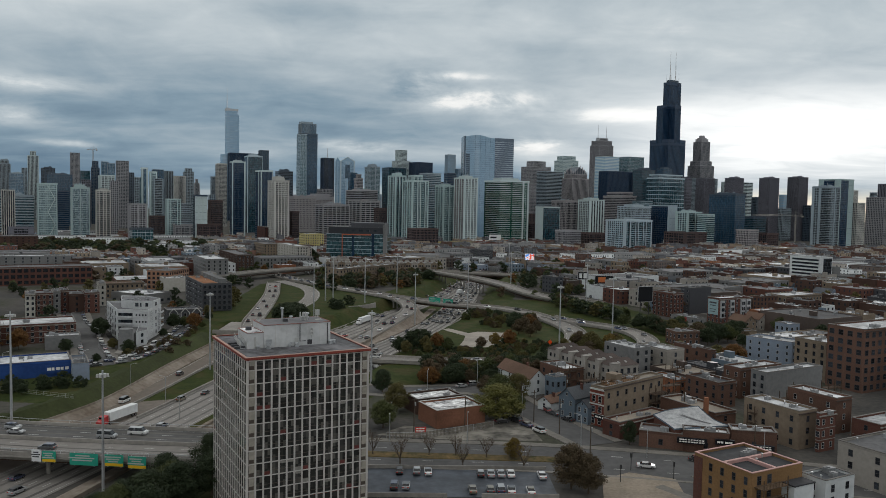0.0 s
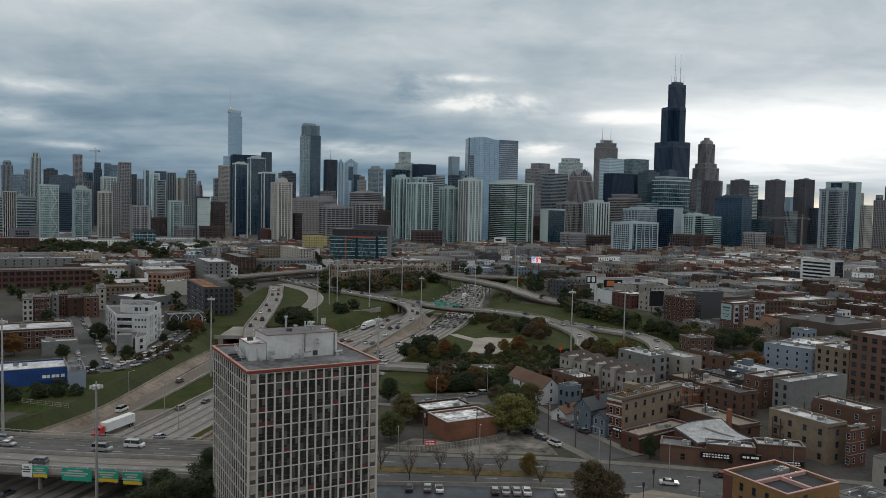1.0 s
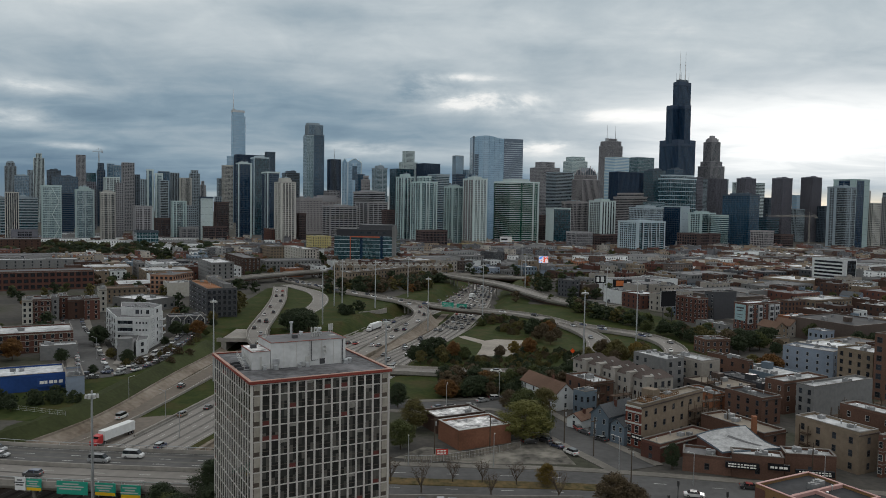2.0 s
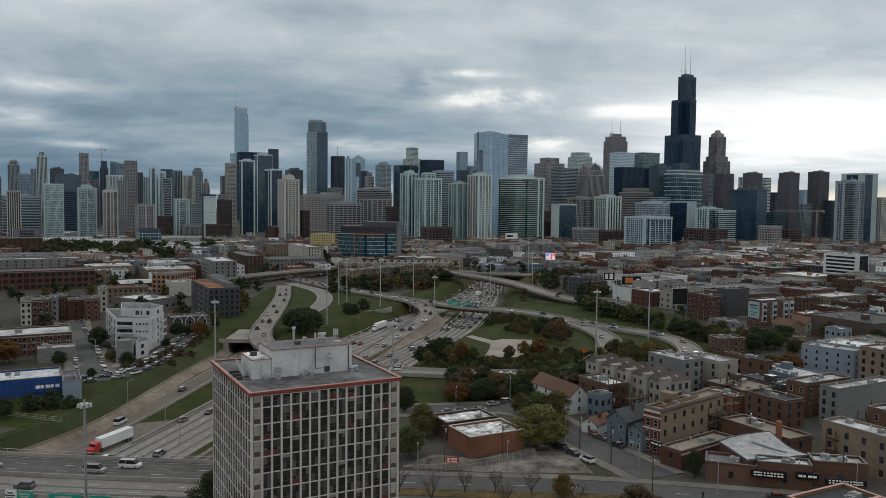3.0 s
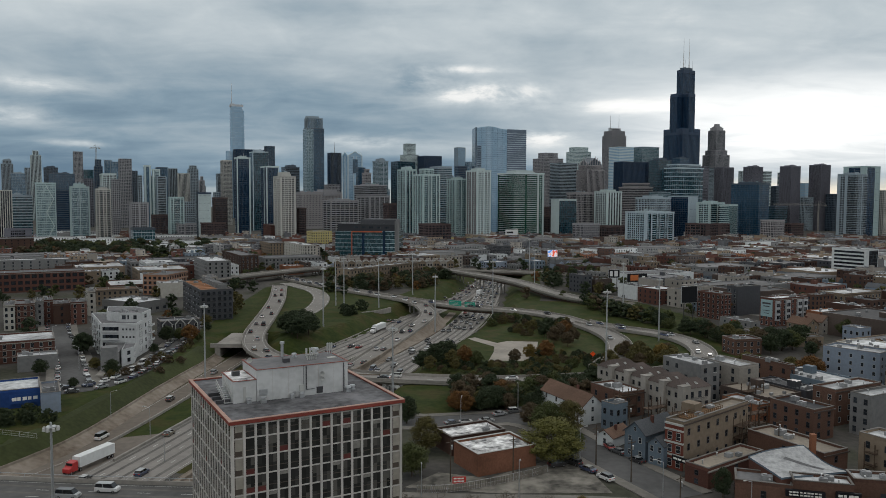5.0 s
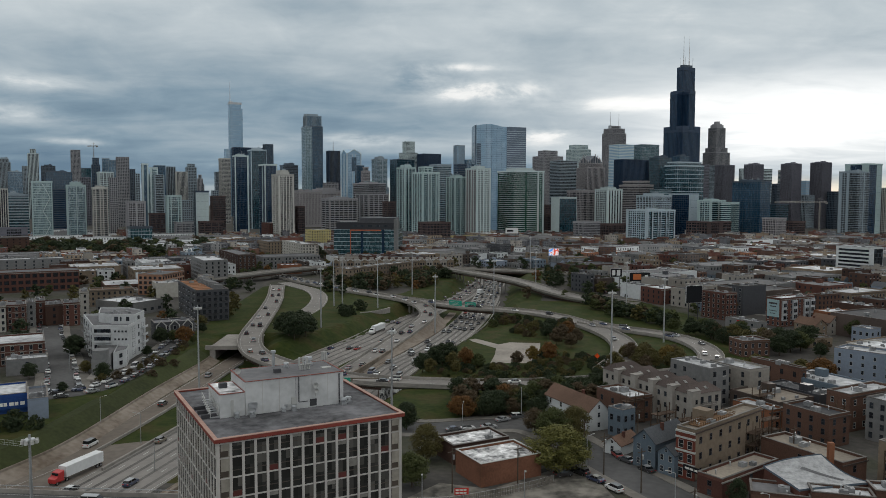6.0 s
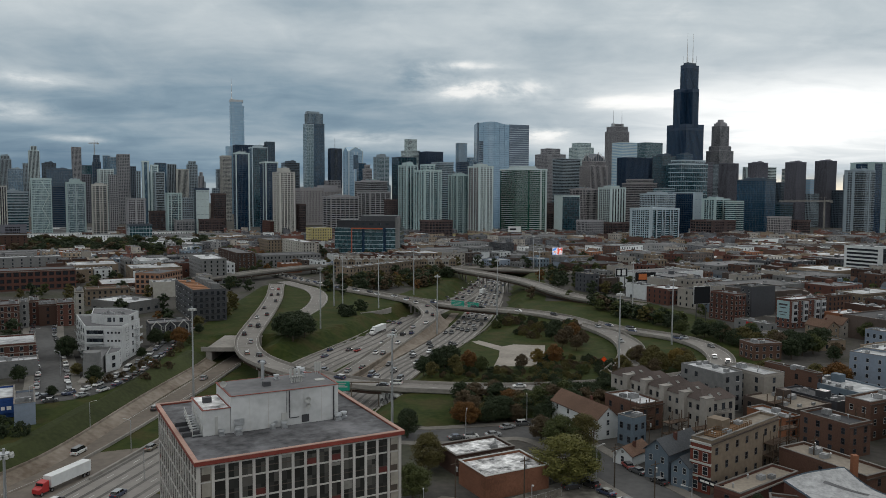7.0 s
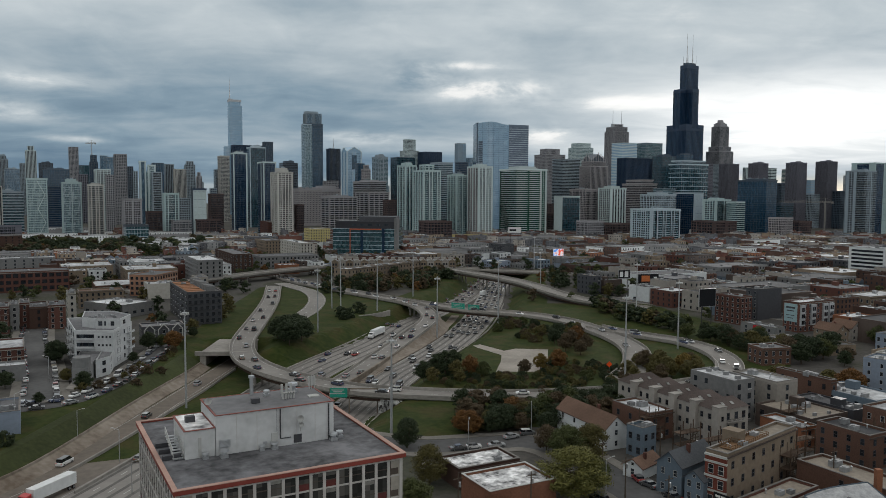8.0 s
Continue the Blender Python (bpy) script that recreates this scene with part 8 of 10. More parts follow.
ROW = [row_house(-89.0, 728.0, 6, "tan", 0.9), row_house(-82.8, 728.6, 6, "greige", 1.6)]
for i in range(2, 17):
    copy_thing(ROW[i % 2], pose(-89.0 + 6.2 * i * math.cos(radians(6)), 728.0 + 6.2 * i * math.sin(radians(6)), 0, 0, 0, 6))
FOOT.append((-60, 738, 22))
FOOT.append((-20, 742, 30))


def building(label):
    return next(o for o in bpy.data.objects if o.parent is None and o.get("label") == label)


def corner_bays():
    """White timber bays, and a painted board on the blind side."""
    top = building("grey and brick corner building with painted sign wall")
    bay_m = mat("pale_grey_bay_boarding", (0.36, 0.37, 0.38), 0.7, 0.12)
    for x0, x1 in ((0.6, 3.6), (8.6, 11.8), (17.6, 21.0), (22.2, 25.6)):
        bm = bmesh.new()
        box(bm, x0, x1, -1.0, 0.0, 3.2, 13.6, 0, True)
        bay = part("bay_window", bm, bay_m, top, "pale boarded bay")
        for f in range(3):
            for c in (0.3, 0.7):
                bm = bmesh.new()
                cx = x0 + (x1 - x0) * c
                box(bm, cx - 0.55, cx + 0.55, -1.06, -1.0, 4.0 + f * 3.2, 6.0 + f * 3.2, 0, True)
                part("pane", bm, PANE, bay)
    bm = bmesh.new()
    box(bm, -0.25, -0.02, 1.0, 8.4, 5.0, 14.0, 0, True)
    board = part("painted_board", bm, mat("pale_teal_board", (0.30, 0.42, 0.44), 0.7, 0.12), top, "pale teal painted advertisement board")
    for z, w, h in ((11.6, 2.6, 0.9), (10.2, 2.0, 0.5), (8.0, 2.4, 0.35), (6.6, 1.6, 0.35)):
        bm = bmesh.new()
        box(bm, -0.32, -0.25, 4.7 - w, 4.7 + w, z, z + h, 0, True)
        part("lettering_bar", bm, FRAME_D, board)


def office_strips():
    top = building("white office block with dark glass end")
    for f in range(7):
        z = 3.0 + f * 3.2
        bm = bmesh.new()
        box(bm, -0.07, 0.0, 1.2, 28.5, z, z + 1.7, 0, True)
        part("strip_window", bm, PANE, top)
    bm = bmesh.new()
    box(bm, 5.0, 16.6, -0.07, 0.0, 2.0, 24.6, 0, True)
    wall = part("glass_end", bm, GLASS["dark"], top, "dark glass end wall")
    for f in range(8):
        bm = bmesh.new()
        box(bm, 5.0, 16.6, -0.14, -0.07, 2.0 + f * 3.1, 2.2 + f * 3.1, 0, True)
        part("transom", bm, FRAME_D, wall)


def shop_panel():
    top = building("low grey shop with a red panelled front")
    bm = bmesh.new()
    box(bm, -0.12, -0.02, 8.0, 13.0, 0.4, 4.6, 0, True)
    part("red_panel", bm, mat("bright_red_panel", (0.42, 0.02, 0.025), 0.6, 0.1), top, "bright red wall panel")


def pink_edge_details():
    """Rear porch, white annex, brick end strip and pink cross parapets of the ochre corner building."""
    top = building("tan brick building with pink roof edge")
    top["label"] = "ochre brick corner building with pink roof edge"
    PINK = mat("pink_coping", (0.42, 0.25, 0.23), 0.7, 0.15)
    w, d, h = 16.1, 16.0, 12.0
    for a in ((0.5, w - 0.5, 7.6, 8.3), (7.4, 8.1, 0.5, 7.6)):
        bm = bmesh.new()
        box(bm, a[0], a[1], a[2], a[3], h - 0.55, h + 0.16)
        part("cross_parapet", bm, PINK, top, "pink metal cross parapet")
    bm = bmesh.new()
    box(bm, -0.06, 0.0, 13.6, d + 0.05, -0.5, h - 0.7)
    part("end_strip", bm, WALLS["brick"], top, "red brick end strip")
    bm = bmesh.new()
    box(bm, 9.5, w - 0.2, -3.2, 0, -0.5, h - 3.4)
    annex = part("annex", bm, WALLS["white"], top, "white rendered annex")
    bm = bmesh.new()
    box(bm, 9.3, w, -3.4, 0, h - 3.4, h - 3.1, 0, True)
    part("annex_roof", bm, ROOFS["black"], annex)
    for f in range(3):
        z = 1.4 + 3.0 * f
        bm = bmesh.new()
        box(bm, 0.8, 8.6, -2.4, 0, z + 1.4, z + 1.6, 0, True)
        part("porch_deck", bm, TIMBER, top)
        bm = bmesh.new()
        for k in range(9):
            box(bm, 0.85 + k * 0.95, 0.93 + k * 0.95, -2.4, -2.3, z + 1.6, z + 2.6, 0, True)
        box(bm, 0.8, 8.6, -2.42, -2.3, z + 2.55, z + 2.7, 0, True)
        part("porch_rail", bm, TIMBER, top)
        for x in (2.2, 5.4):
            shared("window", WIN_D, top, x, 0, z + 1.7, 0, 1.3, 1, 2.0)
    for x in (0.9, 8.4):
        bm = bmesh.new()
        box(bm, x, x + 0.18, -2.4, -2.2, 0, h - 1.0)
        part("porch_post", bm, TIMBER, top)


def slate_block_details():
    """Roof decks, steel balconies and paired lights of the dark apartment block."""
    top = building("dark grey brick apartment block round a court")
    w, d, h = 17.5, 53.4, 17.0
    rg = random.Random(4)
    for i in range(7):
        bm = bmesh.new()
        y0 = 2 + i * 7.3
        box(bm, 1.0, w * 0.55, y0, y0 + 5.2, h - 0.5, h - 0.15 + rg.uniform(0, 0.2))
        part("roof_deck", bm, mat("orange_cedar_deck", (0.24, 0.115, 0.06), 0.85, 0.25, 0.2, 1.5), top, "orange cedar roof deck")
        bm = bmesh.new()
        box(bm, w * 0.6, w * 0.85, y0 + 1, y0 + 4.4, h - 0.5, h + 2.2)
        part("roof_hut", bm, WALLS["grey"], top)
    for f in range(5):
        z = 1.0 + f * 3.25
        for k in range(4):
            bm = bmesh.new()
            x = 2.2 + k * 4.2
            box(bm, x - 1.2, x + 1.2, -1.3, 0, z - 0.1, z + 0.05, 0, True)
            for q in (0.5, 1.0):
                box(bm, x - 1.2, x + 1.2, -1.32, -1.26, z + q, z + q + 0.06, 0, True)
            part("balcony", bm, DARKM, top, "black steel balcony")
        for k in range(7):
            bm = bmesh.new()
            y = 4 + k * 7.6
            box(bm, -0.14, 0.0, y - 0.9, y + 0.9, z + 0.2, z + 0.5, 0, True)
            part("pale_sill", bm, WALLS["white"], top)


TIMBER = mat("brown_porch_timber", (0.10, 0.068, 0.045), 0.85, 0.25, 0.3, 1.5)
pink_edge_details()
slate_block_details()
# white pitched frames on the dark terrace
for k in range(3):
    bm = bmesh.new()
    x = 3.0 + k * 6.0
    pts = [(x - 2.2, -0.2, 2.6), (x - 2.2, -0.2, 6.4), (x, -0.2, 8.7), (x + 2.2, -0.2, 6.4), (x + 2.2, -0.2, 2.6)]
    for p, q in zip(pts, pts[1:]):
        rod(bm, p, q, 0.24, 6)
    part("gable_frame", bm, FRAME_W, building("dark terrace with white framed gables"), "white pitched frame")
corner_bays()
office_strips()
shop_panel()


# ---- the wide field of low city blocks ----
FIELD_COLS = ["brick", "darkbrick", "grey", "tan", "dark", "darkbrick", "brownbrick", "grey", "brown", "white", "brick", "dark", "grey", "darkbrick", "tan", "brown", "greige"]


UNIT = mat("grey_roof_machinery", (0.20, 0.205, 0.21), 0.6, 0.3, 0.3, 1.0)


def field_house(w, d, h, wall, roof, seed):
    """A block of the far field: walls, roof, parapet, panes and roof boxes in one mesh of several materials."""
    rg = random.Random(seed)
    bm = bmesh.new()
    box(bm, -w / 2, w / 2, -d / 2, d / 2, -0.5, h - 0.6, 0)
    ring(bm, -w / 2, w / 2, -d / 2, d / 2, h - 0.6, h, 0.4, 0)
    box(bm, -w / 2 + 0.4, w / 2 - 0.4, -d / 2 + 0.4, d / 2 - 0.4, h - 0.62, h - 0.5, 1)
    fl = max(1, round(h / 3.3))
    fh = (h - 0.8) / fl
    for f in range(fl):
        z = f * fh + fh * 0.27
        n = max(2, int(w / 3.4))
        for i in range(n):
            if rg.random() < 0.9:
                c = -w / 2 + w * (i + 0.5) / n
                box(bm, c - 0.65, c + 0.65, -d / 2 - 0.06, -d / 2, z, z + fh * 0.55, 2)
                if rg.random() < 0.5:
                    box(bm, c - 0.8, c + 0.8, -d / 2 - 0.12, -d / 2, z - 0.25, z, 3)
        n = max(2, int(d / 3.8))
        for i in range(n):
            if rg.random() < 0.7:
                c = -d / 2 + d * (i + 0.5) / n
                box(bm, -w / 2 - 0.06, -w / 2, c - 0.6, c + 0.6, z, z + fh * 0.5, 2)
    for i in range(rg.randint(3, 9)):
        x, y, s = rg.uniform(-w * 0.42, w * 0.42), rg.uniform(-d * 0.42, d * 0.42), rg.uniform(0.3, 1.1)
        box(bm, x - s, x + s, y - s * 0.7, y + s * 0.7, h - 0.5, h + s * 0.7, 4)
    if rg.random() < 0.5:
        box(bm, w * 0.1, w * 0.1 + 2.6, d * 0.1, d * 0.1 + 3.4, h - 0.5, h + 2.0, 0)
    return mesh_of("city_block_building", bm, [WALLS[wall], ROOFS[roof], PANE, FRAME_W, UNIT])


def field_gable(w, d, h, wall, roof, seed):
    bm = bmesh.new()
    box(bm, -w / 2, w / 2, -d / 2, d / 2, -0.5, h, 0)
    r = w * 0.42
    e = [bm.verts.new(p) for p in ((-w / 2 - 0.3, -d / 2 - 0.3, h - 0.1), (w / 2 + 0.3, -d / 2 - 0.3, h - 0.1), (0, -d / 2 - 0.3, h + r), (-w / 2 - 0.3, d / 2 + 0.3, h - 0.1), (w / 2 + 0.3, d / 2 + 0.3, h - 0.1), (0, d / 2 + 0.3, h + r))]
    bm.faces.new((e[0], e[1], e[2])).material_index = 0
    bm.faces.new((e[5], e[4], e[3])).material_index = 0
    bm.faces.new((e[0], e[2], e[5], e[3])).material_index = 1
    bm.faces.new((e[1], e[4], e[5], e[2])).material_index = 1
    for z in (0.9, 3.8):
        for c in (-w * 0.22, w * 0.22):
            box(bm, c - 0.55, c + 0.55, -d / 2 - 0.06, -d / 2, z, z + 1.5, 2)
        for i in range(3):
            c = -d * 0.33 + i * d * 0.33
            box(bm, -w / 2 - 0.06, -w / 2, c - 0.5, c + 0.5, z, z + 1.4, 2)
    return mesh_of("city_house", bm, [WALLS[wall], ROOFS[roof], PANE, FRAME_W])


LABELS = {"brownbrick": "weathered brown brick", "greige": "greige rendered", "blue": "blue painted", "green": "teal panelled", "orange": "orange brick", "yellow": "yellow rendered", "brown": "dull brown stone", "brick": "red brick", "darkbrick": "dark brown brick", "tan": "tan brick", "grey": "grey rendered", "cream": "cream stone", "white": "white painted", "dark": "dark clad", "slate": "slate blue", "paleblue": "pale blue"}
RLAB = {"white": "pale flat roof", "grey": "grey gravel roof", "black": "black tar roof", "tan": "tan gravel roof", "shingle": "brown shingle roof", "slate": "grey shingle roof"}


def build_field():
    rg = random.Random(21)
    kinds = []
    for i in range(44):
        big = i % 3 == 2
        w = rg.uniform(26, 62) if big else rg.uniform(7.5, 17)
        d = rg.uniform(24, 38) if big else rg.uniform(14, 21)
        h = rg.choice((4.8, 5.5, 6.5, 8, 11)) if big else rg.choice((4.5, 6.5, 8.5, 9.5, 10.5, 11.5, 13))
        wall, roof = FIELD_COLS[i % len(FIELD_COLS)], rg.choice(("white", "grey", "black", "grey", "tan", "grey", "white", "black"))
        kinds.append((w, d, field_house(w, d, h, wall, roof, i), f"{LABELS[wall]} building with {RLAB[roof]}", "city_building"))
    for i in range(5):
        w, d, h = rg.uniform(9, 22), rg.uniform(14, 22), rg.choice((6, 8, 10))
        wall = ("orange", "brick", "cream", "paleblue", "slate")[i]
        kinds.append((w, d, field_house(w, d, h, wall, "white", 60 + i), f"{LABELS[wall]} building with pale flat roof", "city_building"))
    for i in range(6):
        wall, roof = rg.choice(("grey", "white", "paleblue", "tan", "slate")), rg.choice(("shingle", "slate"))
        kinds.append((7.0, 15.0, field_gable(7.0, 15.0, 6.2, wall, roof, 90 + i), f"{LABELS[wall]} gabled house with {RLAB[roof]}", "city_house"))
    ca, sa = math.cos(radians(GRID)), math.sin(radians(GRID))
    zone = [(-140, 235), (-165, 300), (-150, 330), (-140, 420), (-150, 560), (-160, 700), (-110, 720), (-70, 640), (-20, 610), (10, 660), (22, 700), (36, 775), (80, 760), (78, 700), (80, 640), (105, 590), (140, 520), (152, 440), (146, 390), (110, 335), (60, 320), (60, 300), (20, 300), (-12, 262), (-20, 150), (-200, 60), (-240, 200)]
    near = [(-15, 120), (-15, 320), (60, 310), (62, 262), (110, 235), (110, 120)]
    found = []
    v = -200
    while v < 1500:
        u = -900
        while u < 1500:
            w, d, me, lab, nm = rg.choice(kinds)
            # cross streets
            if (u % 130) < 15:
                u += 15
                continue
            uu, vv = u + w / 2, v + d / 2
            x, y = ca * uu - sa * vv, sa * uu + ca * vv
            ok = 215 < y < 1330 and abs(x) < 0.60 * y + 40
            if ok:
                px, py = np.array([x]), np.array([y])
                r = max(w, d) * 0.5
                if inside(px, py, zone)[0] or inside(px, py, near)[0] or edge_dist(px, py, zone)[0] < r * 0.8 or edge_dist(px, py, near)[0] < r * 0.8:
                    ok = False
                if any((x - a) ** 2 + (y - b) ** 2 < (r * 0.62 + c) ** 2 for a, b, c in FOOT):
                    ok = False
            if ok and rg.random() < 0.90:
                found.append((math.hypot(x, y), nm, me, lab, pose(x, y, 0, 0, 0, GRID + rg.choice((0, 0, 180, 0)))))
            u += w + rg.choice((0.6, 1.0, 2.5, 6.0, 13.0))
        v += rg.choice((22, 24, 34))
    # open plots: the terraces' street on the near bank and the wooded bank of the interchange
    clear = [[(-175, 315), (-100, 316), (-158, 486), (-202, 590), (-330, 586)], [(-55, 560), (-5, 560), (56, 625), (112, 674), (125, 760), (67, 800), (-65, 705)], [(-470, 915), (-300, 920), (-370, 1120), (-562, 1120)]]
    found = [r for r in found if not any(inside(np.array([r[4].translation.x]), np.array([r[4].translation.y]), c)[0] for c in clear)]
    found.sort(key=lambda r: r[0])
    for dist, nm, me, lab, m in found[:290]:
        ob = new(nm, me)
        ob.matrix_world = m
        tagged(ob, lab, "building", "low city blocks")
    join_stuff("distant_city_blocks", "low brick and stone city blocks far off", "buildings", [(r[2], r[4]) for r in found[290:]])
    return found


CITY = build_field()

# ---- trees ----
def leaf_mat(name, dark, light):
    m = bpy.data.materials.new(name)
    m.use_nodes = True
    nt = m.node_tree
    b = nt.nodes["Principled BSDF"]
    g = node(nt, "ShaderNodeNewGeometry")
    oi = node(nt, "ShaderNodeObjectInfo")
    f = m2(nt, "ADD", m2(nt, "MULTIPLY", g.outputs["Random Per Island"], 0.7), m2(nt, "MULTIPLY", oi.outputs["Random"], 0.3))
    link(nt, ramp(nt, f, [(0.1, dark), (0.9, light)]), b.inputs["Base Color"])
    b.inputs["Roughness"].default_value = 0.75
    b.inputs["Specular IOR Level"].default_value = 0.2
    return m


BARK = mat("grey_brown_bark", (0.085, 0.065, 0.05), 0.95, 0.3, 0.5, 4.0, bump=0.4)
LEAVES = {
    "green": leaf_mat("green_leaves", (0.044, 0.056, 0.020), (0.074, 0.084, 0.028)),
    "olive": leaf_mat("olive_leaves", (0.062, 0.056, 0.020), (0.108, 0.092, 0.030)),
    "lime": leaf_mat("yellow_green_leaves", (0.070, 0.074, 0.020), (0.125, 0.118, 0.032)),
    "dark": leaf_mat("dark_green_leaves", (0.022, 0.034, 0.017), (0.037, 0.049, 0.022)),
    "orange": leaf_mat("orange_leaves", (0.105, 0.053, 0.018), (0.150, 0.072, 0.022)),
    "yellow": leaf_mat("yellow_leaves", (0.105, 0.075, 0.020), (0.155, 0.105, 0.025)),
    "russet": leaf_mat("russet_leaves", (0.060, 0.045, 0.027), (0.088, 0.064, 0.036)),
}


def trunk_mesh(rg, h, fork, spread, limbs, twig=False):
    bm = bmesh.new()
    cyl(bm, 0, 0, -0.6, h * fork, h * 0.028, h * 0.018, 7)
    for i in range(limbs):
        a = 2 * math.pi * i / limbs + rg.uniform(-0.4, 0.4)
        z0 = h * (fork - rg.uniform(0.0, 0.16))
        p = Vector((0, 0, z0))
        q = Vector((math.cos(a) * spread * rg.uniform(0.5, 0.8), math.sin(a) * spread * rg.uniform(0.5, 0.8), h * rg.uniform(0.6, 0.85)))
        mid = (p + q) / 2 + Vector((0, 0, -h * 0.03))
        rod(bm, p, mid, h * 0.011, 5)
        rod(bm, mid, q, h * 0.007, 5)
        if twig:
            for k in range(7):
                s = mid.lerp(q, rg.uniform(0, 1))
                e = s + Vector((rg.uniform(-1, 1), rg.uniform(-1, 1), rg.uniform(0.2, 1))) * h * 0.17
                rod(bm, s, e, h * 0.004, 4)
                for kk in range(2):
                    s2 = s.lerp(e, rg.uniform(0.3, 1))
                    rod(bm, s2, s2 + Vector((rg.uniform(-1, 1), rg.uniform(-1, 1), rg.uniform(0, 1))) * h * 0.09, h * 0.0025, 4)
    return mesh_of("trunk", bm, BARK)


def crown_mesh(rg, h, spread, kind, low=0.28, clumps=64, per=40, leaf=0.42):
    """Leaves in uneven clumps, each leaf a small bent pair of triangles."""
    vs, fs = [], []
    for c in range(clumps):
        a, r = rg.uniform(0, 2 * math.pi), math.sqrt(rg.random())
        t = rg.random()
        zc = h * (low + (0.94 - low) * t)
        wmax = spread * (1 - (2 * t - 0.85) ** 2 * 0.62) * rg.uniform(0.72, 1.08)
        cx, cy = math.cos(a) * r * wmax, math.sin(a) * r * wmax
        cr = h * rg.uniform(0.07, 0.12)
        for k in range(per):
            d = Vector((rg.gauss(0, 1), rg.gauss(0, 1), rg.gauss(0, 0.8)))
            d = d.normalized() * cr * rg.uniform(0.45, 1.1)
            p = Vector((cx, cy, zc)) + d
            n = (d.normalized() + Vector((rg.uniform(-1, 1), rg.uniform(-1, 1), rg.uniform(-0.3, 1))) * 0.7).normalized()
            u = n.orthogonal().normalized()
            u.rotate(Matrix.Rotation(rg.uniform(0, 6.28), 3, n))
            v = n.cross(u)
            s = leaf * rg.uniform(0.6, 1.25) * h / 10
            b0 = len(vs)
            vs += [p - u * s, p + v * s * 0.6 + n * s * 0.15, p + u * s, p - v * s * 0.6 + n * s * 0.15]
            fs.append((b0, b0 + 1, b0 + 2, b0 + 3))
    me = bpy.data.meshes.new("crown")
    me.from_pydata([tuple(v) for v in vs], [], fs)
    me.materials.append(LEAVES[kind])
    return me


TREES = {}
_rg = random.Random(77)
for _k in LEAVES:
    TREES[_k] = [(trunk_mesh(_rg, 10, 0.34, 3.6, 6), crown_mesh(_rg, 10, 4.2, _k, 0.24, 96, 64, 0.27)) for _ in range(3)]
NEAR_TREES = {_k: [(trunk_mesh(_rg, 10, 0.34, 3.6, 7), crown_mesh(_rg, 10, 4.1, _k, 0.2, 150, 90, 0.17)) for _ in range(2)] for _k in ("green", "olive", "dark", "russet", "yellow", "lime", "orange")}
BUSH = {_k: crown_mesh(_rg, 5, 3.4, _k, 0.0, 80, 70, 0.36) for _k in ("dark", "green", "olive", "russet", "orange")}
FAR_CROWN = {_k: crown_mesh(_rg, 10, 4.2, _k, 0.12, 34, 16, 0.7) for _k in LEAVES}
FAR_TREES = []
BARE = [trunk_mesh(_rg, 8, 0.3, 3.2, 8, True) for _ in range(3)]
TREE_LAB = {"lime": "broad yellow-green tree beside the workshop", "green": "green leafy street tree", "olive": "olive green tree turning in autumn", "dark": "dense dark green leafy tree", "orange": "orange leafed autumn tree", "yellow": "bright yellow autumn tree", "russet": "russet brown half-bare autumn tree"}


def tree(kind, x, y, h, wide=1.0, group="trees"):
    z = float(ground_z([x], [y])[0])
    if math.hypot(x, y) > 470:
        s = h / 10
        FAR_TREES.append((FAR_CROWN[kind], pose(x, y, z, 0, 0, _rg.uniform(0, 360)) @ Matrix.Diagonal((s * wide, s * wide, s, 1))))
        return
    top = thing("tree", TREE_LAB[kind], "tree", x, y, z, _rg.uniform(0, 360), group)
    tr, cr = _rg.choice(NEAR_TREES[kind] if kind in NEAR_TREES and math.hypot(x, y) < 300 else TREES[kind])
    s = h / 10
    shared("trunk", tr, top, 0, 0, 0, 0, s, s, s)
    shared("crown", cr, top, 0, 0, 0, _rg.uniform(0, 360), s * wide, s * wide, s)


def bush(kind, x, y, h, wide=1.0):
    z = float(ground_z([x], [y])[0])
    ob = new("bush", BUSH[kind])
    s = h / 5
    ob.location, ob.rotation_euler, ob.scale = (x, y, z - 0.3 * s), (0, 0, _rg.uniform(0, 6.28)), (s * wide, s * wide, s)
    tagged(ob, {"dark": "dense dark green leafy bush", "green": "rounded green leafy bush", "olive": "olive green leafy bush", "russet": "russet brown autumn bush", "orange": "orange bush in autumn leaf"}[kind], "bush", "bushes")


def bare_tree(x, y, h):
    ob = new("bare_tree", _rg.choice(BARE))
    s = h / 8
    ob.matrix_world = pose(x, y, float(ground_z([x], [y])[0]), 0, 0, _rg.uniform(0, 360)) @ Matrix.Diagonal((s, s, s, 1))
    tagged(ob, "leafless young street tree beside the avenue", "tree", "bare street trees")


# among the flats beyond the townhouses
for x, y, k, h in ((133.8, 330, "orange", 10), (129, 334, "olive", 9), (138, 336, "orange", 9), (143, 383, "dark", 9), (151, 390, "dark", 10), (163, 402, "dark", 10), (157, 393, "green", 9), (172, 414, "dark", 8), (142, 421, "green", 9), (138, 412, "dark", 9), (147, 409, "olive", 8)):
    tree(k, x, y, h, 1.25)
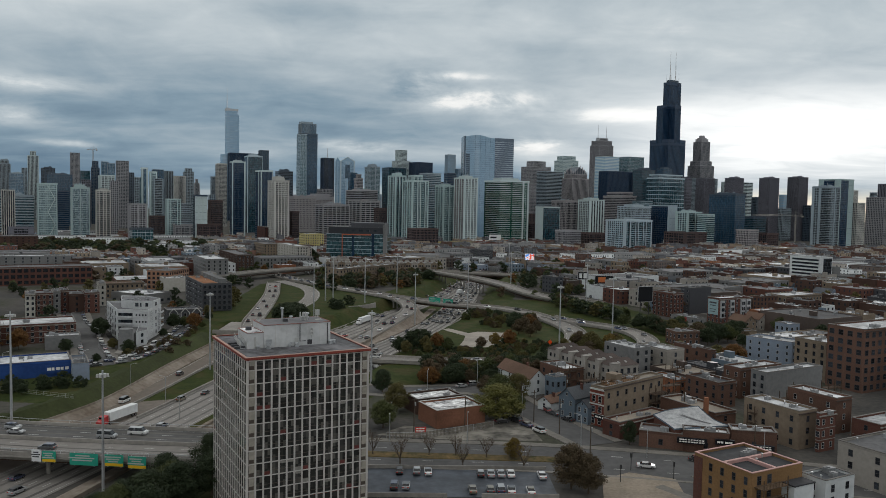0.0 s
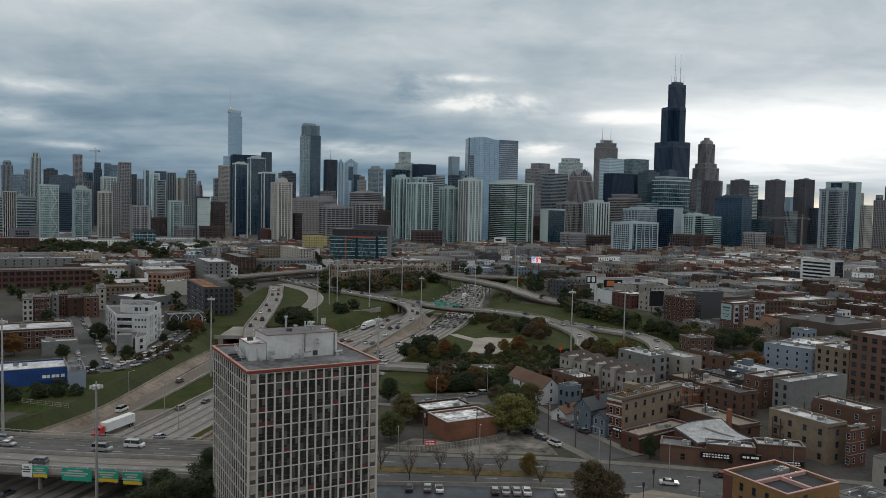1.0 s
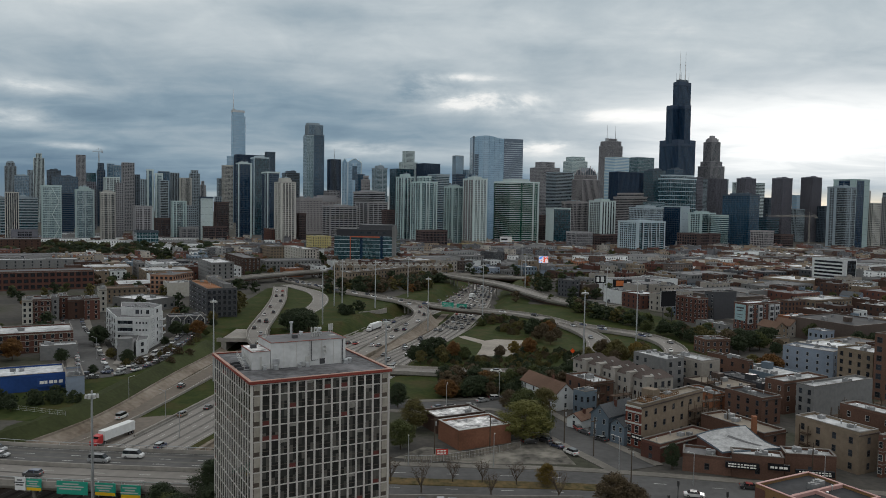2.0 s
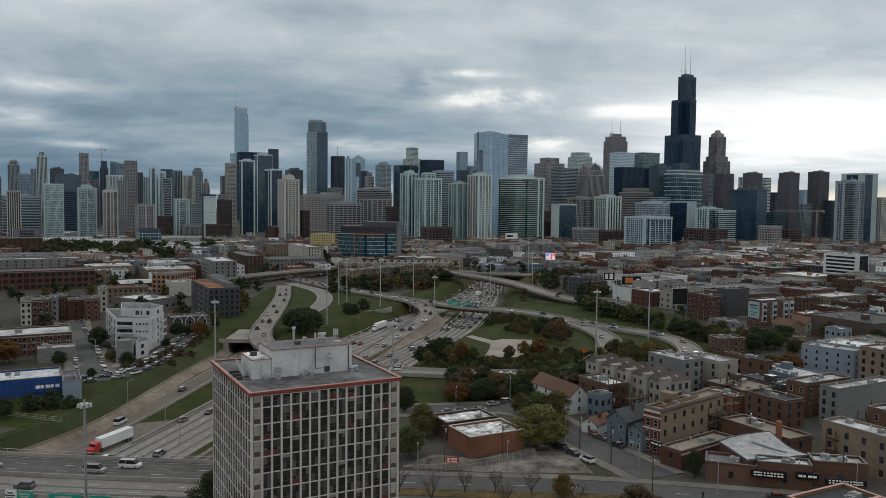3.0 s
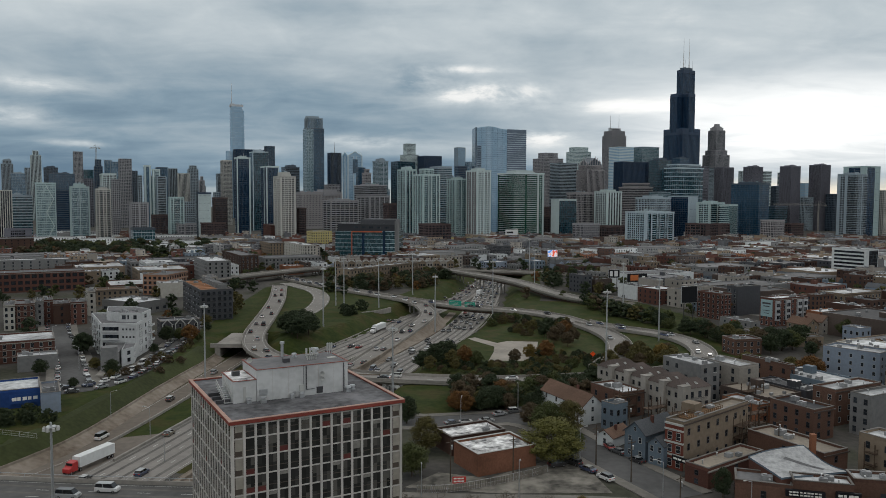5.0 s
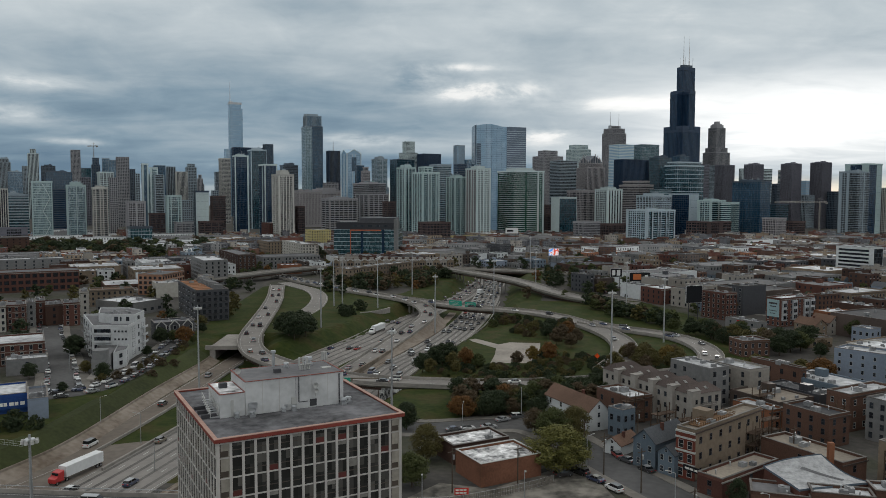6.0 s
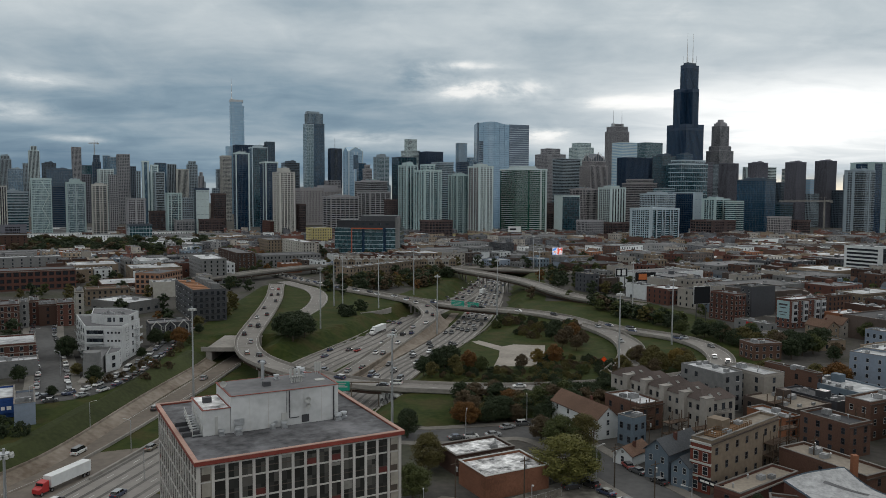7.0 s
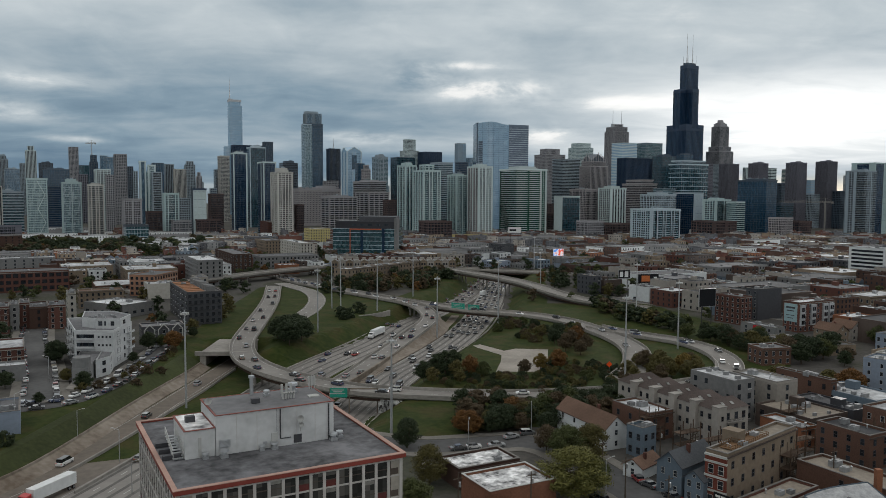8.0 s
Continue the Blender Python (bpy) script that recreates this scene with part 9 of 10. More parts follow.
# round the workshop and the avenue
tree("lime", 25.5, 243.5, 11.5, 1.75)
tree("green", 31, 248, 8, 1.1)
tree("olive", -7, 252, 9.5, 1.2)
tree("green", -10.5, 233.5, 8.5, 1.25)
tree("dark", -13, 278, 8.5, 1.1)
tree("green", 28, 268, 9.5, 1.4)
tree("olive", 34, 268.5, 9.5, 1.35)
tree("russet", 24, 276, 7, 1.2)
tree("dark", 60.5, 219.5, 7, 0.8)
tree("russet", 37, 184, 11, 1.15)
tree("russet", 40.5, 181, 9.5, 1.05)
tree("yellow", 25.8, 206, 5.6, 1.15)
for x, y in ((-4.5, 201), (3.1, 207.6), (10.3, 207.6), (11.7, 198.6), (18.5, 206.2), (27.3, 197.6), (-12, 208)):
    bare_tree(x, y, _rg.uniform(6.0, 8.2))
# beside the tower and the bridge
for x, y, h in ((-66, 176, 9), (-60, 186, 10), (-56, 178, 8), (-52, 196, 9), (-64, 166, 8), (-50, 206, 9), (-47, 215, 8)):
    tree("dark" if h > 8 else "green", x, y, h, 1.3)
for x, y, h in ((-58, 168, 9.5), (-52, 172, 10), (-47, 178, 10), (-70, 170, 9), (-55, 160, 9)):
    tree("dark", x, y, h, 1.35)
# slopes by the blue warehouse and the frontage road
for x, y, k, h in ((-143, 262, "olive", 7), (-148, 264, "olive", 7.5), (-152, 268, "russet", 6), (-135, 268, "dark", 4)):
    tree(k, x, y, h, 1.3)
for x, y in ((-131, 276), (-126, 279), (-121, 281), (-141, 271)):
    bush("dark", x, y, 4.2, 1.1)
for x, y in ((-150, 276), (-144, 278), (-139, 275), (-133, 279), (-156, 281), (-128, 283)):
    bush("dark", x, y, _rg.uniform(3.5, 5.5), 1.1)
for x, y, k in ((-125, 338, "olive"), (-121.5, 343, "russet"), (-119.5, 350, "russet"), (-118.5, 358, "olive"), (-118.5, 366, "russet"), (-119, 375, "olive"), (-113, 366, "russet"), (-114.5, 388, "russet"), (-114, 396, "olive"), (-116, 404, "russet")):
    bush(k, x, y, _rg.uniform(2.4, 3.6), 1.1)
bush("russet", -112, 352, 3, 1.2)
bush("russet", -110, 372, 3, 1.2)
for x, y, k, h in ((-154.5, 382, "dark", 9.5), (-157, 387, "dark", 8.5), (-126, 341, "dark", 6.5), (-132, 322, "dark", 4), (-137, 352, "olive", 5), (-117.5, 410, "orange", 8.5), (-128, 410, "dark", 8), (-125, 384, "dark", 4.5), (-124, 415, "green", 6), (-122, 452, "olive", 7), (-118, 492, "olive", 8), (-124, 505, "olive", 9), (-121, 520, "olive", 8), (-126, 534, "olive", 9), (-114, 412, "green", 4), (-118, 440, "dark", 5)):
    tree(k, x, y, h, 1.2)
# inside the interchange
for x, y, h in ((-70, 424, 11), (-74, 432, 12), (-66, 433, 10), (-71, 443, 11), (-78, 438, 9)):
    tree("dark", x, y, h, 1.5)
for x, y, h in ((-55, 503, 6), (-51, 499, 6), (-57, 512, 5), (-47, 517, 7), (-53, 494, 5)):
    bush("dark", x, y, h, 1.1)
for x, y, h, k in ((-9, 356, 8, "dark"), (-4, 360, 9, "dark"), (-1, 366, 9, "dark"), (3, 358, 7, "olive"), (-6, 350, 6, "olive"), (8, 362, 8, "orange"), (2, 372, 8, "dark"), (13, 360, 6, "green"), (4, 350, 5, "olive")):
    tree(k, x, y, h, 1.1)
for i in range(230):
    x, y = _rg.uniform(-2, 66), _rg.uniform(336, 384)
    if (16 < x < 38 and y > 366) or (x < 14 and y > 372):
        continue
    if 8 + (x - 26) ** 2 * 0.012 + 326 < y:
        bush(_rg.choice(("olive", "russet", "dark", "green", "dark")), x, y, _rg.uniform(1.6, 3.2), 1.2)
for i in range(62):
    a, r = _rg.uniform(0, 6.28), math.sqrt(_rg.random())
    bush(_rg.choice(("dark", "green", "dark", "russet", "olive")), 47 + 22 * r * math.cos(a), 455 + 28 * r * math.sin(a) - 0.25 * 22 * r * math.cos(a), _rg.uniform(2.5, 5))
for x, y, k, h in ((36, 372, "yellow", 6.5), (43, 374, "orange", 8), (52, 408, "russet", 8), (56, 418, "russet", 8), (60, 428, "orange", 8), (62, 412, "russet", 7), (50, 425, "dark", 7), (57, 400, "russet", 7), (29, 364, "russet", 6), (53, 436, "dark", 8)):
    tree(k, x, y, h, 1.15)
# between loop road and terraces
for i in range(92):
    x = _rg.uniform(2, 62)
    y = 294 + 0.16 * x + _rg.uniform(-5, 20)
    k = _rg.choice(("russet", "russet", "orange", "dark", "dark", "olive") if x < 22 else ("dark", "dark", "green", "russet"))
    tree(k, x, y, _rg.uniform(4.5, 8), 1.25)
for i in range(16):
    tree(_rg.choice(("olive", "olive", "yellow", "russet", "olive", "orange")), _rg.uniform(66, 102), _rg.uniform(352, 378), _rg.uniform(5, 8), 1.2)
for i in range(8):
    tree(_rg.choice(("russet", "olive", "dark")), _rg.uniform(60, 80), _rg.uniform(318, 336), _rg.uniform(5, 7), 1.2)
# belt behind the outer ramp and along the far bank
for i in range(60):
    s = _rg.random()
    x, y = 84 + 56 * s + _rg.uniform(-5, 7), 558 - 176 * s + _rg.uniform(-6, 12)
    tree(_rg.choice(("dark", "dark", "green", "russet", "olive", "dark", "green")), x, y, _rg.uniform(5.5, 9.5), 1.3)
for i in range(120):
    s = _rg.random()
    x, y = -80 + 92 * s + _rg.uniform(-5, 5), 640 + 70 * s + _rg.uniform(-62, 14)
    if ground_z([x], [y])[0] < -1 or edge_dist(np.array([x]), np.array([y]), [(p.x, p.y) for p in LINES["cross"]], False)[0] < 9:
        continue
    tree(_rg.choice(("dark", "russet", "russet", "olive", "dark")), x, y, _rg.uniform(6, 10), 1.3)
for i in range(40):
    tree(_rg.choice(("dark", "green", "russet", "dark")), _rg.uniform(86, 140), _rg.uniform(590, 760), _rg.uniform(6, 10), 1.3)
# street trees among the blocks
_n = 0
while _n < 760:
    y = math.sqrt(_rg.uniform(290 ** 2, 1200 ** 2))
    x = _rg.uniform(-0.58, 0.58) * y
    px, py = np.array([x]), np.array([y])
    if inside(px, py, GREEN_1)[0] or inside(px, py, CUT)[0] or edge_dist(px, py, CUT)[0] < 12 or (-60 < x < 100 and y < 330):
        continue
    if any(edge_dist(px, py, [(q.x, q.y) for q in LINES[k]], False)[0] < 10 for k in ("left", "leftb", "right", "far_l", "far_r", "cross")):
        continue
    if any((x - a) ** 2 + (y - b) ** 2 < (c * 0.8) ** 2 for a, b, c in FOOT):
        continue
    if any(abs(x - c[4].translation.x) < 9 and abs(y - c[4].translation.y) < 9 for c in CITY):
        continue
    tree(_rg.choice(("green", "olive", "dark", "dark", "dark", "russet", "green", "orange", "olive", "dark")), x, y, _rg.uniform(6, 10), 1.2, "street trees")
    _n += 1
for i in range(150):
    tree(_rg.choice(("dark", "dark", "dark", "green", "russet")), _rg.uniform(-520, -270), _rg.uniform(900, 1100), _rg.uniform(9, 14), 1.5, "street trees")
join_stuff("distant_trees", "dark green and russet autumn trees among the far blocks", "trees", FAR_TREES)

# ---- roof of the near tower ----
def roof_details():
    top, W, D, H, WHT, RED, DECK, FRM = BLOCK
    R = H - 0.25
    def room(name, u0, u1, v0, v1, h, label):
        t = thing(name, label, "penthouse")
        t.parent = None
        t.matrix_world = pose(*BLOCK_AT, R, 0, 0, GRID_B)
        bm = bmesh.new()
        box(bm, u0, u1, v0, v1, 0, h)
        part("wall", bm, WHT, t)
        bm = bmesh.new()
        ring(bm, u0 - 0.12, u1 + 0.12, v0 - 0.12, v1 + 0.12, h, h + 0.09, 0.22)
        part("red_trim", bm, mat("dull_red_trim", (0.22, 0.085, 0.07), 0.7, 0.2), t)
        bm = bmesh.new()
        box(bm, u0 + 0.16, u1 - 0.16, v0 + 0.16, v1 - 0.16, h, h + 0.07)
        part("roof", bm, ROOFS["patched"] if name == "stair_penthouse" else ROOFS["grey"], t)
        n = int((u1 - u0) / 2.4)
        for i in range(1, n):
            bm = bmesh.new()
            x = u0 + (u1 - u0) * i / n
            box(bm, x - 0.02, x + 0.02, v0 - 0.03, v0, 0.05, h - 0.02)
            part("panel_joint", bm, FRAME_D if i == 3 else FRM, t)
        return t
    big = room("penthouse", 6.2, 20.8, 9.6, 18.0, 4.75, "pale panelled plant room on the tower roof")
    small = room("stair_penthouse", 2.7, 6.15, 9.8, 17.0, 3.3, "lower pale stair room beside the plant room")
    bm = bmesh.new()
    rod(bm, (20.1, 9.45, 0), (20.1, 9.45, 4.6), 0.09, 8)
    part("drainpipe", bm, FRAME_D, big)
    bm = bmesh.new()
    rod(bm, (13.9, 9.45, 1.0), (13.9, 9.45, 4.7), 0.08, 8)
    rod(bm, (13.9, 9.45, 1.0), (15.2, 9.45, 1.0), 0.06, 8)
    part("drainpipe", bm, FRAME_D, big)
    for x, z, w, h, nm, m in ((13.2, 0.1, 0.8, 1.7, "door", FRAME_W), (7.2, 0.9, 1.3, 0.9, "louvre", METAL), (16.1, 0.2, 1.0, 1.0, "fan_cowl", FRAME_D), (12.0, 0.5, 0.5, 0.4, "vent", METAL)):
        bm = bmesh.new()
        box(bm, x - w / 2, x + w / 2, 9.48, 9.6, z, z + h)
        if nm == "louvre":
            for k in range(5):
                box(bm, x - w / 2, x + w / 2, 9.42, 9.48, z + 0.1 + k * 0.16, z + 0.18 + k * 0.16)
        if nm == "door":
            box(bm, x - 0.18, x + 0.18, 9.45, 9.48, z + 1.1, z + 1.4)
        part(nm, bm, m, big)
    bm = bmesh.new()
    box(bm, 4.2, 4.55, 9.7, 9.8, 0.1, 2.4)
    part("door", bm, FRAME_W, small)
    # dish aerials
    def dish(u, v, z, r, par):
        bm = bmesh.new()
        rod(bm, (u, v, z - 0.9), (u, v, z), 0.05, 6)
        n = 12
        c = bm.verts.new((u, v - 0.1, z))
        rim = [bm.verts.new((u + r * math.cos(2 * math.pi * i / n), v - 0.32, z + r * math.sin(2 * math.pi * i / n))) for i in range(n)]
        for i in range(n):
            bm.faces.new((c, rim[i], rim[(i + 1) % n]))
        rod(bm, (u, v - 0.1, z), (u, v - 0.7, z + 0.1), 0.03, 5)
        part("dish_aerial", bm, FRAME_W, par)
    dish(16.3, 9.3, 3.3, 0.42, big)
    dish(16.4, 9.3, 2.5, 0.32, big)
    dish(6.3, 14.5, 5.4, 0.45, big)
    # clutter on the roofs: vents, aerial panels, duct
    def vent(u, v, z, s, label="galvanised mushroom vent on the roof"):
        t = thing("roof_vent", label, "vent", 0, 0, 0, 0, "roof vents")
        t.matrix_world = pose(*BLOCK_AT, R + z, 0, 0, GRID_B) @ Matrix.Translation((u, v, 0))
        bm = bmesh.new()
        box(bm, -0.42 * s, 0.42 * s, -0.42 * s, 0.42 * s, 0, 0.35 * s)
        part("curb", bm, METAL, t)
        bm = bmesh.new()
        cyl(bm, 0, 0, 0.35 * s, 0.7 * s, 0.3 * s, n=12)
        cyl(bm, 0, 0, 0.7 * s, 0.95 * s, 0.55 * s, 0.5 * s, 12)
        part("cap", bm, METAL, t)
    for u, v, z, s in ((6.9, 8.7, 0, 1.0), (13.0, 9.0, 0, 0.9), (11.5, 9.1, 0, 0.7), (20.5, 8.9, 0, 1.0), (21.6, 9.6, 0, 0.9), (4.9, 9.2, 0, 0.8), (14.0, 15.8, 4.8, 0.8), (17.6, 16.2, 4.8, 1.3)):
        vent(u, v, z, s)
    for k in range(5):
        bm = bmesh.new()
        cyl(bm, 15.4 + k * 0.34, 13.2, 4.8, 5.6, 0.14, n=8)
        rod(bm, (15.4 + k * 0.34, 13.2, 5.55), (15.4 + k * 0.34, 12.75, 5.75), 0.13, 8)
        part("vent_elbow", bm, FRAME_W, big, "white bent vent pipe")
    for k in range(3):
        for x, y, z in ((15.6 + k * 0.6, 14.4, 6.5), (20.0 + k * 0.35, 16.6, 6.6)):
            bm = bmesh.new()
            rod(bm, (x, y, 4.8), (x, y, z), 0.06, 6)
            box(bm, x - 0.14, x + 0.14, y - 0.12, y + 0.06, z - 1.3, z - 0.05)
            part("panel_aerial", bm, FRAME_W, big, "white upright panel aerial")
    bm = bmesh.new()
    cyl(bm, 12.5, 17.4, 4.8, 7.0, 0.25, n=10)
    cyl(bm, 12.5, 17.4, 7.0, 7.3, 0.42, 0.38, 10)
    part("flue", bm, METAL, big)
    for u, v, w, d2, h in ((11.8, 13.0, 1.0, 0.7, 0.6), (4.0, 13.6, 1.1, 0.8, 0.7)):
        bm = bmesh.new()
        z = 4.82 if u > 6.3 else 3.37
        box(bm, u - w / 2, u + w / 2, v - d2 / 2, v + d2 / 2, z, z + h)
        part("dark_roof_unit", bm, FRAME_D, big if u > 6.3 else small)
    bm = bmesh.new()
    box(bm, 18.6, 20.0, 12.4, 13.4, 4.82, 4.95)
    part("skylight", bm, FRAME_W, big)
    # open stair with handrails down to platforms
    st = thing("roof_stair", "open steel stair and grey platforms on the roof", "stair")
    st.matrix_world = pose(*BLOCK_AT, R, 0, 0, GRID_B)
    for k in range(9):
        bm = bmesh.new()
        box(bm, 1.4, 2.6, 9.9 + k * 0.62, 10.4 + k * 0.62, 0.15 + k * 0.16, 0.22 + k * 0.16, 0, True)
        part("tread", bm, METAL, st)
    for x in (1.4, 2.6):
        bm = bmesh.new()
        for z in (0.5, 1.05):
            rod(bm, (x, 9.9, 0.2 + z), (x, 15.3, 1.6 + z), 0.05, 6)
        for k in range(7):
            rod(bm, (x, 9.9 + k * 0.9, 0.2 + k * 0.24), (x, 9.9 + k * 0.9, 1.25 + k * 0.24), 0.04, 5)
        part("handrail", bm, FRAME_W, st)
    for y in (10.5, 13.0, 15.6):
        bm = bmesh.new()
        box(bm, 0.35, 2.4, y, y + 0.5, 0.05, 0.55)
        part("duct_bench", bm, FRAME_D, st)


roof_details()


# ---- lamp posts ----
def high_mast(x, y, z0, z1, heads=8):
    top = thing("high_mast_light", "tall grey lighting mast with a ring of floodlights", "lamp post", x, y, z0, 0, "lighting masts")
    h = z1 - z0
    bm = bmesh.new()
    cyl(bm, 0, 0, 0, h, 0.42, 0.20, 10)
    part("mast", bm, METAL, top)
    bm = bmesh.new()
    cyl(bm, 0, 0, h - 1.1, h - 0.8, 0.9, 0.9, 12)
    part("ring", bm, METAL, top)
    for i in range(heads):
        a = 2 * math.pi * i / heads
        bm = bmesh.new()
        cyl(bm, 1.25 * math.cos(a), 1.25 * math.sin(a), h - 1.5, h - 0.9, 0.38, 0.28, 8)
        rod(bm, (0, 0, h - 0.9), (1.25 * math.cos(a), 1.25 * math.sin(a), h - 0.9), 0.06, 5)
        part("floodlight", bm, FRAME_W, top)


for x, y, z0, z1 in ((-90.3, 338.8, -5.8, 28), (62.4, 346.4, 0, 32.7), (102.9, 414.4, 0, 30.5), (106.3, 497.3, 0, 31), (-61.5, 454.2, -1, 31.5), (-37.2, 526.4, -1, 31), (-17.7, 589.9, -0.2, 30), (-17.8, 291, 0, 27.6), (29.6, 486, -4, 33), (74, 640, 0, 29), (-64.6, 535, 0, 31), (-60.5, 545, 0, 30), (-122, 236, 0, 33.2), (-77.2, 192, -6, 25.5), (-3, 470, -6, 26), (88, 780, 0, 30)):
    high_mast(x, y, z0, z1)


def street_lamp(x, y, rot, h=9.0, kind="cobra"):
    top = thing("street_lamp", "slim grey street lamp with one arm", "lamp post", x, y, float(ground_z([x], [y])[0]), rot, "street lamps")
    bm = bmesh.new()
    cyl(bm, 0, 0, 0, h, 0.13, 0.08, 8)
    part("post", bm, METAL, top)
    bm = bmesh.new()
    rod(bm, (0, 0, h), (1.6, 0, h + 0.5), 0.05, 6)
    part("arm", bm, METAL, top)
    bm = bmesh.new()
    box(bm, 1.5, 2.2, -0.14, 0.14, h + 0.42, h + 0.6, 0, True)
    part("lamp_head", bm, FRAME_W, top)


for i, (x, y, r) in enumerate(((62, 207.5, 200), (3, 272, 80), (22, 292, 260), (-8, 220, 270), (46, 217, 170), (14, 219, 270), (-158, 300, 0), (-128, 300, 40), (92, 203, 90), (33, 246, 20), (-110, 300, 0), (-92, 285, 180), (-80, 262, 0), (-176, 400, 0), (-143, 352, 180))):
    street_lamp(x, y, r, 9 if i % 3 else 8)


def utility_pole(x, y, h=11.0, rot=30):
    top = thing("utility_pole", "dark wooden utility pole with crossarm", "utility pole", x, y, 0, rot, "utility poles")
    WOOD = mat("dark_pole_wood", (0.075, 0.058, 0.045), 0.9, 0.3, 0.5, 3.0)
    bm = bmesh.new()
    cyl(bm, 0, 0, 0, h, 0.17, 0.12, 8)
    part("post", bm, WOOD, top)
    bm = bmesh.new()
    box(bm, -1.2, 1.2, -0.07, 0.07, h - 0.9, h - 0.74, 0, True)
    part("crossarm", bm, WOOD, top)
    bm = bmesh.new()
    cyl(bm, 0.35, 0, h - 2.6, h - 1.6, 0.26, n=8)
    part("transformer", bm, METAL, top)


for x, y in ((-1.2, 229.5), (42.0, 229), (36, 240.5), (14, 231.5), (33.5, 252), (50, 262), (57, 257), (64, 252), (113, 199), (92, 209), (46, 205), (85, 246), (104, 236), (125, 256)):
    utility_pole(x, y, 10.5)


def traffic_signal(x, y, rot):
    top = thing("traffic_signal", "traffic signal on a dark post at the crossing", "traffic light", x, y, 0, rot, "traffic signals")
    bm = bmesh.new()
    cyl(bm, 0, 0, 0, 4.6, 0.10, n=8)
    part("post", bm, DARKM, top)
    bm = bmesh.new()
    box(bm, -0.22, 0.22, -0.2, 0.2, 3.4, 4.6, 0, True)
    for k in range(3):
        cyl(bm, 0, -0.21, 3.55 + 0.38 * k, 3.57 + 0.38 * k, 0.13, n=8)
    part("signal_head", bm, DARKM, top)


for x, y, r in ((42.5, 196.5, 0), (55, 197.5, 40), (64, 191, 90), (50, 188.5, 10)):
    traffic_signal(x, y, r)


# ---- road signs and hoardings ----
GREEN = mat("green_sign_face", (0.008, 0.26, 0.185), 0.45, 0.1)
YELLOW = mat("yellow_sign_panel", (0.62, 0.38, 0.02), 0.5, 0.1)
WHITES = mat("white_sign_face", (0.62, 0.63, 0.63), 0.5, 0.08)


def gantry_sign(x, y, z, w, h, rot=0, yellow=True, face=GREEN, bars=3, name="overhead_sign", label="green motorway sign with yellow exit panel"):
    top = thing(name, label, "road sign", x, y, z, rot, "motorway signs")
    bm = bmesh.new()
    box(bm, -w / 2, w / 2, 0, 0.15, 0, h, 0, True)
    part("panel", bm, face, top)
    if yellow:
        bm = bmesh.new()
        box(bm, -w / 2 + 0.05, w / 2 - 0.05, -0.03, 0, 0.06, h * 0.27, 0, True)
        part("exit_panel", bm, YELLOW, top, "yellow exit panel")
    ink = FRAME_D if face is WHITES else FRAME_W
    for r in range(bars):
        bm = bmesh.new()
        z0 = h * (0.36 + 0.58 * r / bars)
        ww = w * (0.30 + 0.12 * ((r * 7 + int(w * 3)) % 3))
        box(bm, -ww, ww * 0.7, -0.03, 0, z0, z0 + h * (0.10 if y < 400 else 0.06), 0, True)
        part("lettering_bar", bm, ink, top)
    bm = bmesh.new()
    for s in (-0.35, 0.35):
        box(bm, w * s - 0.08, w * s + 0.08, 0.15, 0.4, -0.3, h + 0.2, 0, True)
    part("bracket", bm, METAL, top)


def works_sign(x, y):
    top = thing("road_works_sign", "orange diamond road works sign on a post", "road sign", x, y, float(ground_z([x], [y])[0]), 0)
    bm = bmesh.new()
    rod(bm, (0, 0, -0.3), (0, 0, 3.4), 0.06, 6)
    part("post", bm, METAL, top)
    bm = bmesh.new()
    cyl(bm, 0, 0, -0.04, 0.04, 1.15, n=4)
    for v in bm.verts:
        v.co = Vector((v.co.x, v.co.z - 0.12, v.co.y + 3.0))
    part("diamond_panel", bm, mat("orange_sign_face", (0.80, 0.10, 0.02), 0.5, 0.1), top)


works_sign(62, 369)
gantry_sign(-98.2, 201.9, -0.6, 2.6, 3.0, -7, False, WHITES, label="white motorway notice on the bridge")
gantry_sign(-94.8, 201.5, -0.6, 3.7, 2.8, -7)
gantry_sign(-85.5, 200.4, -1.0, 7.6, 3.1, -7, False, label="wide green motorway sign with white lettering")
gantry_sign(-77.5, 199.5, -0.9, 5.0, 3.0, -7)
gantry_sign(-71.4, 198.8, -1.2, 4.8, 3.1, -7)
gantry_sign(9.8, 528.0, 0.2, 8.8, 4.1, -32, False, label="green motorway sign over the queueing lanes")
gantry_sign(18.6, 522.5, 0.2, 7.4, 3.8, -32, False, label="second green motorway sign over the queueing lanes")
gantry_sign(-37.5, 333.0, -0.6, 5.8, 3.2, 0, False, label="green sign standing before the loop road")
# frame that carries that sign
gf = thing("sign_frame", "rusty steel frame of a sign gantry", "gantry", -34, 333.3, -6, 0)
for x in (-6.5, 0.0, 9.5):
    bm = bmesh.new()
    box(bm, x - 0.2, x + 0.2, -0.2, 0.2, 0, 8.5)
    part("post", bm, STAINED, gf)
bm = bmesh.new()
box(bm, -6.5, 9.5, -0.2, 0.2, 8.1, 8.5, 0, True)
box(bm, -6.5, 9.5, -0.2, 0.2, 5.6, 5.9, 0, True)
part("beam", bm, STAINED, gf)


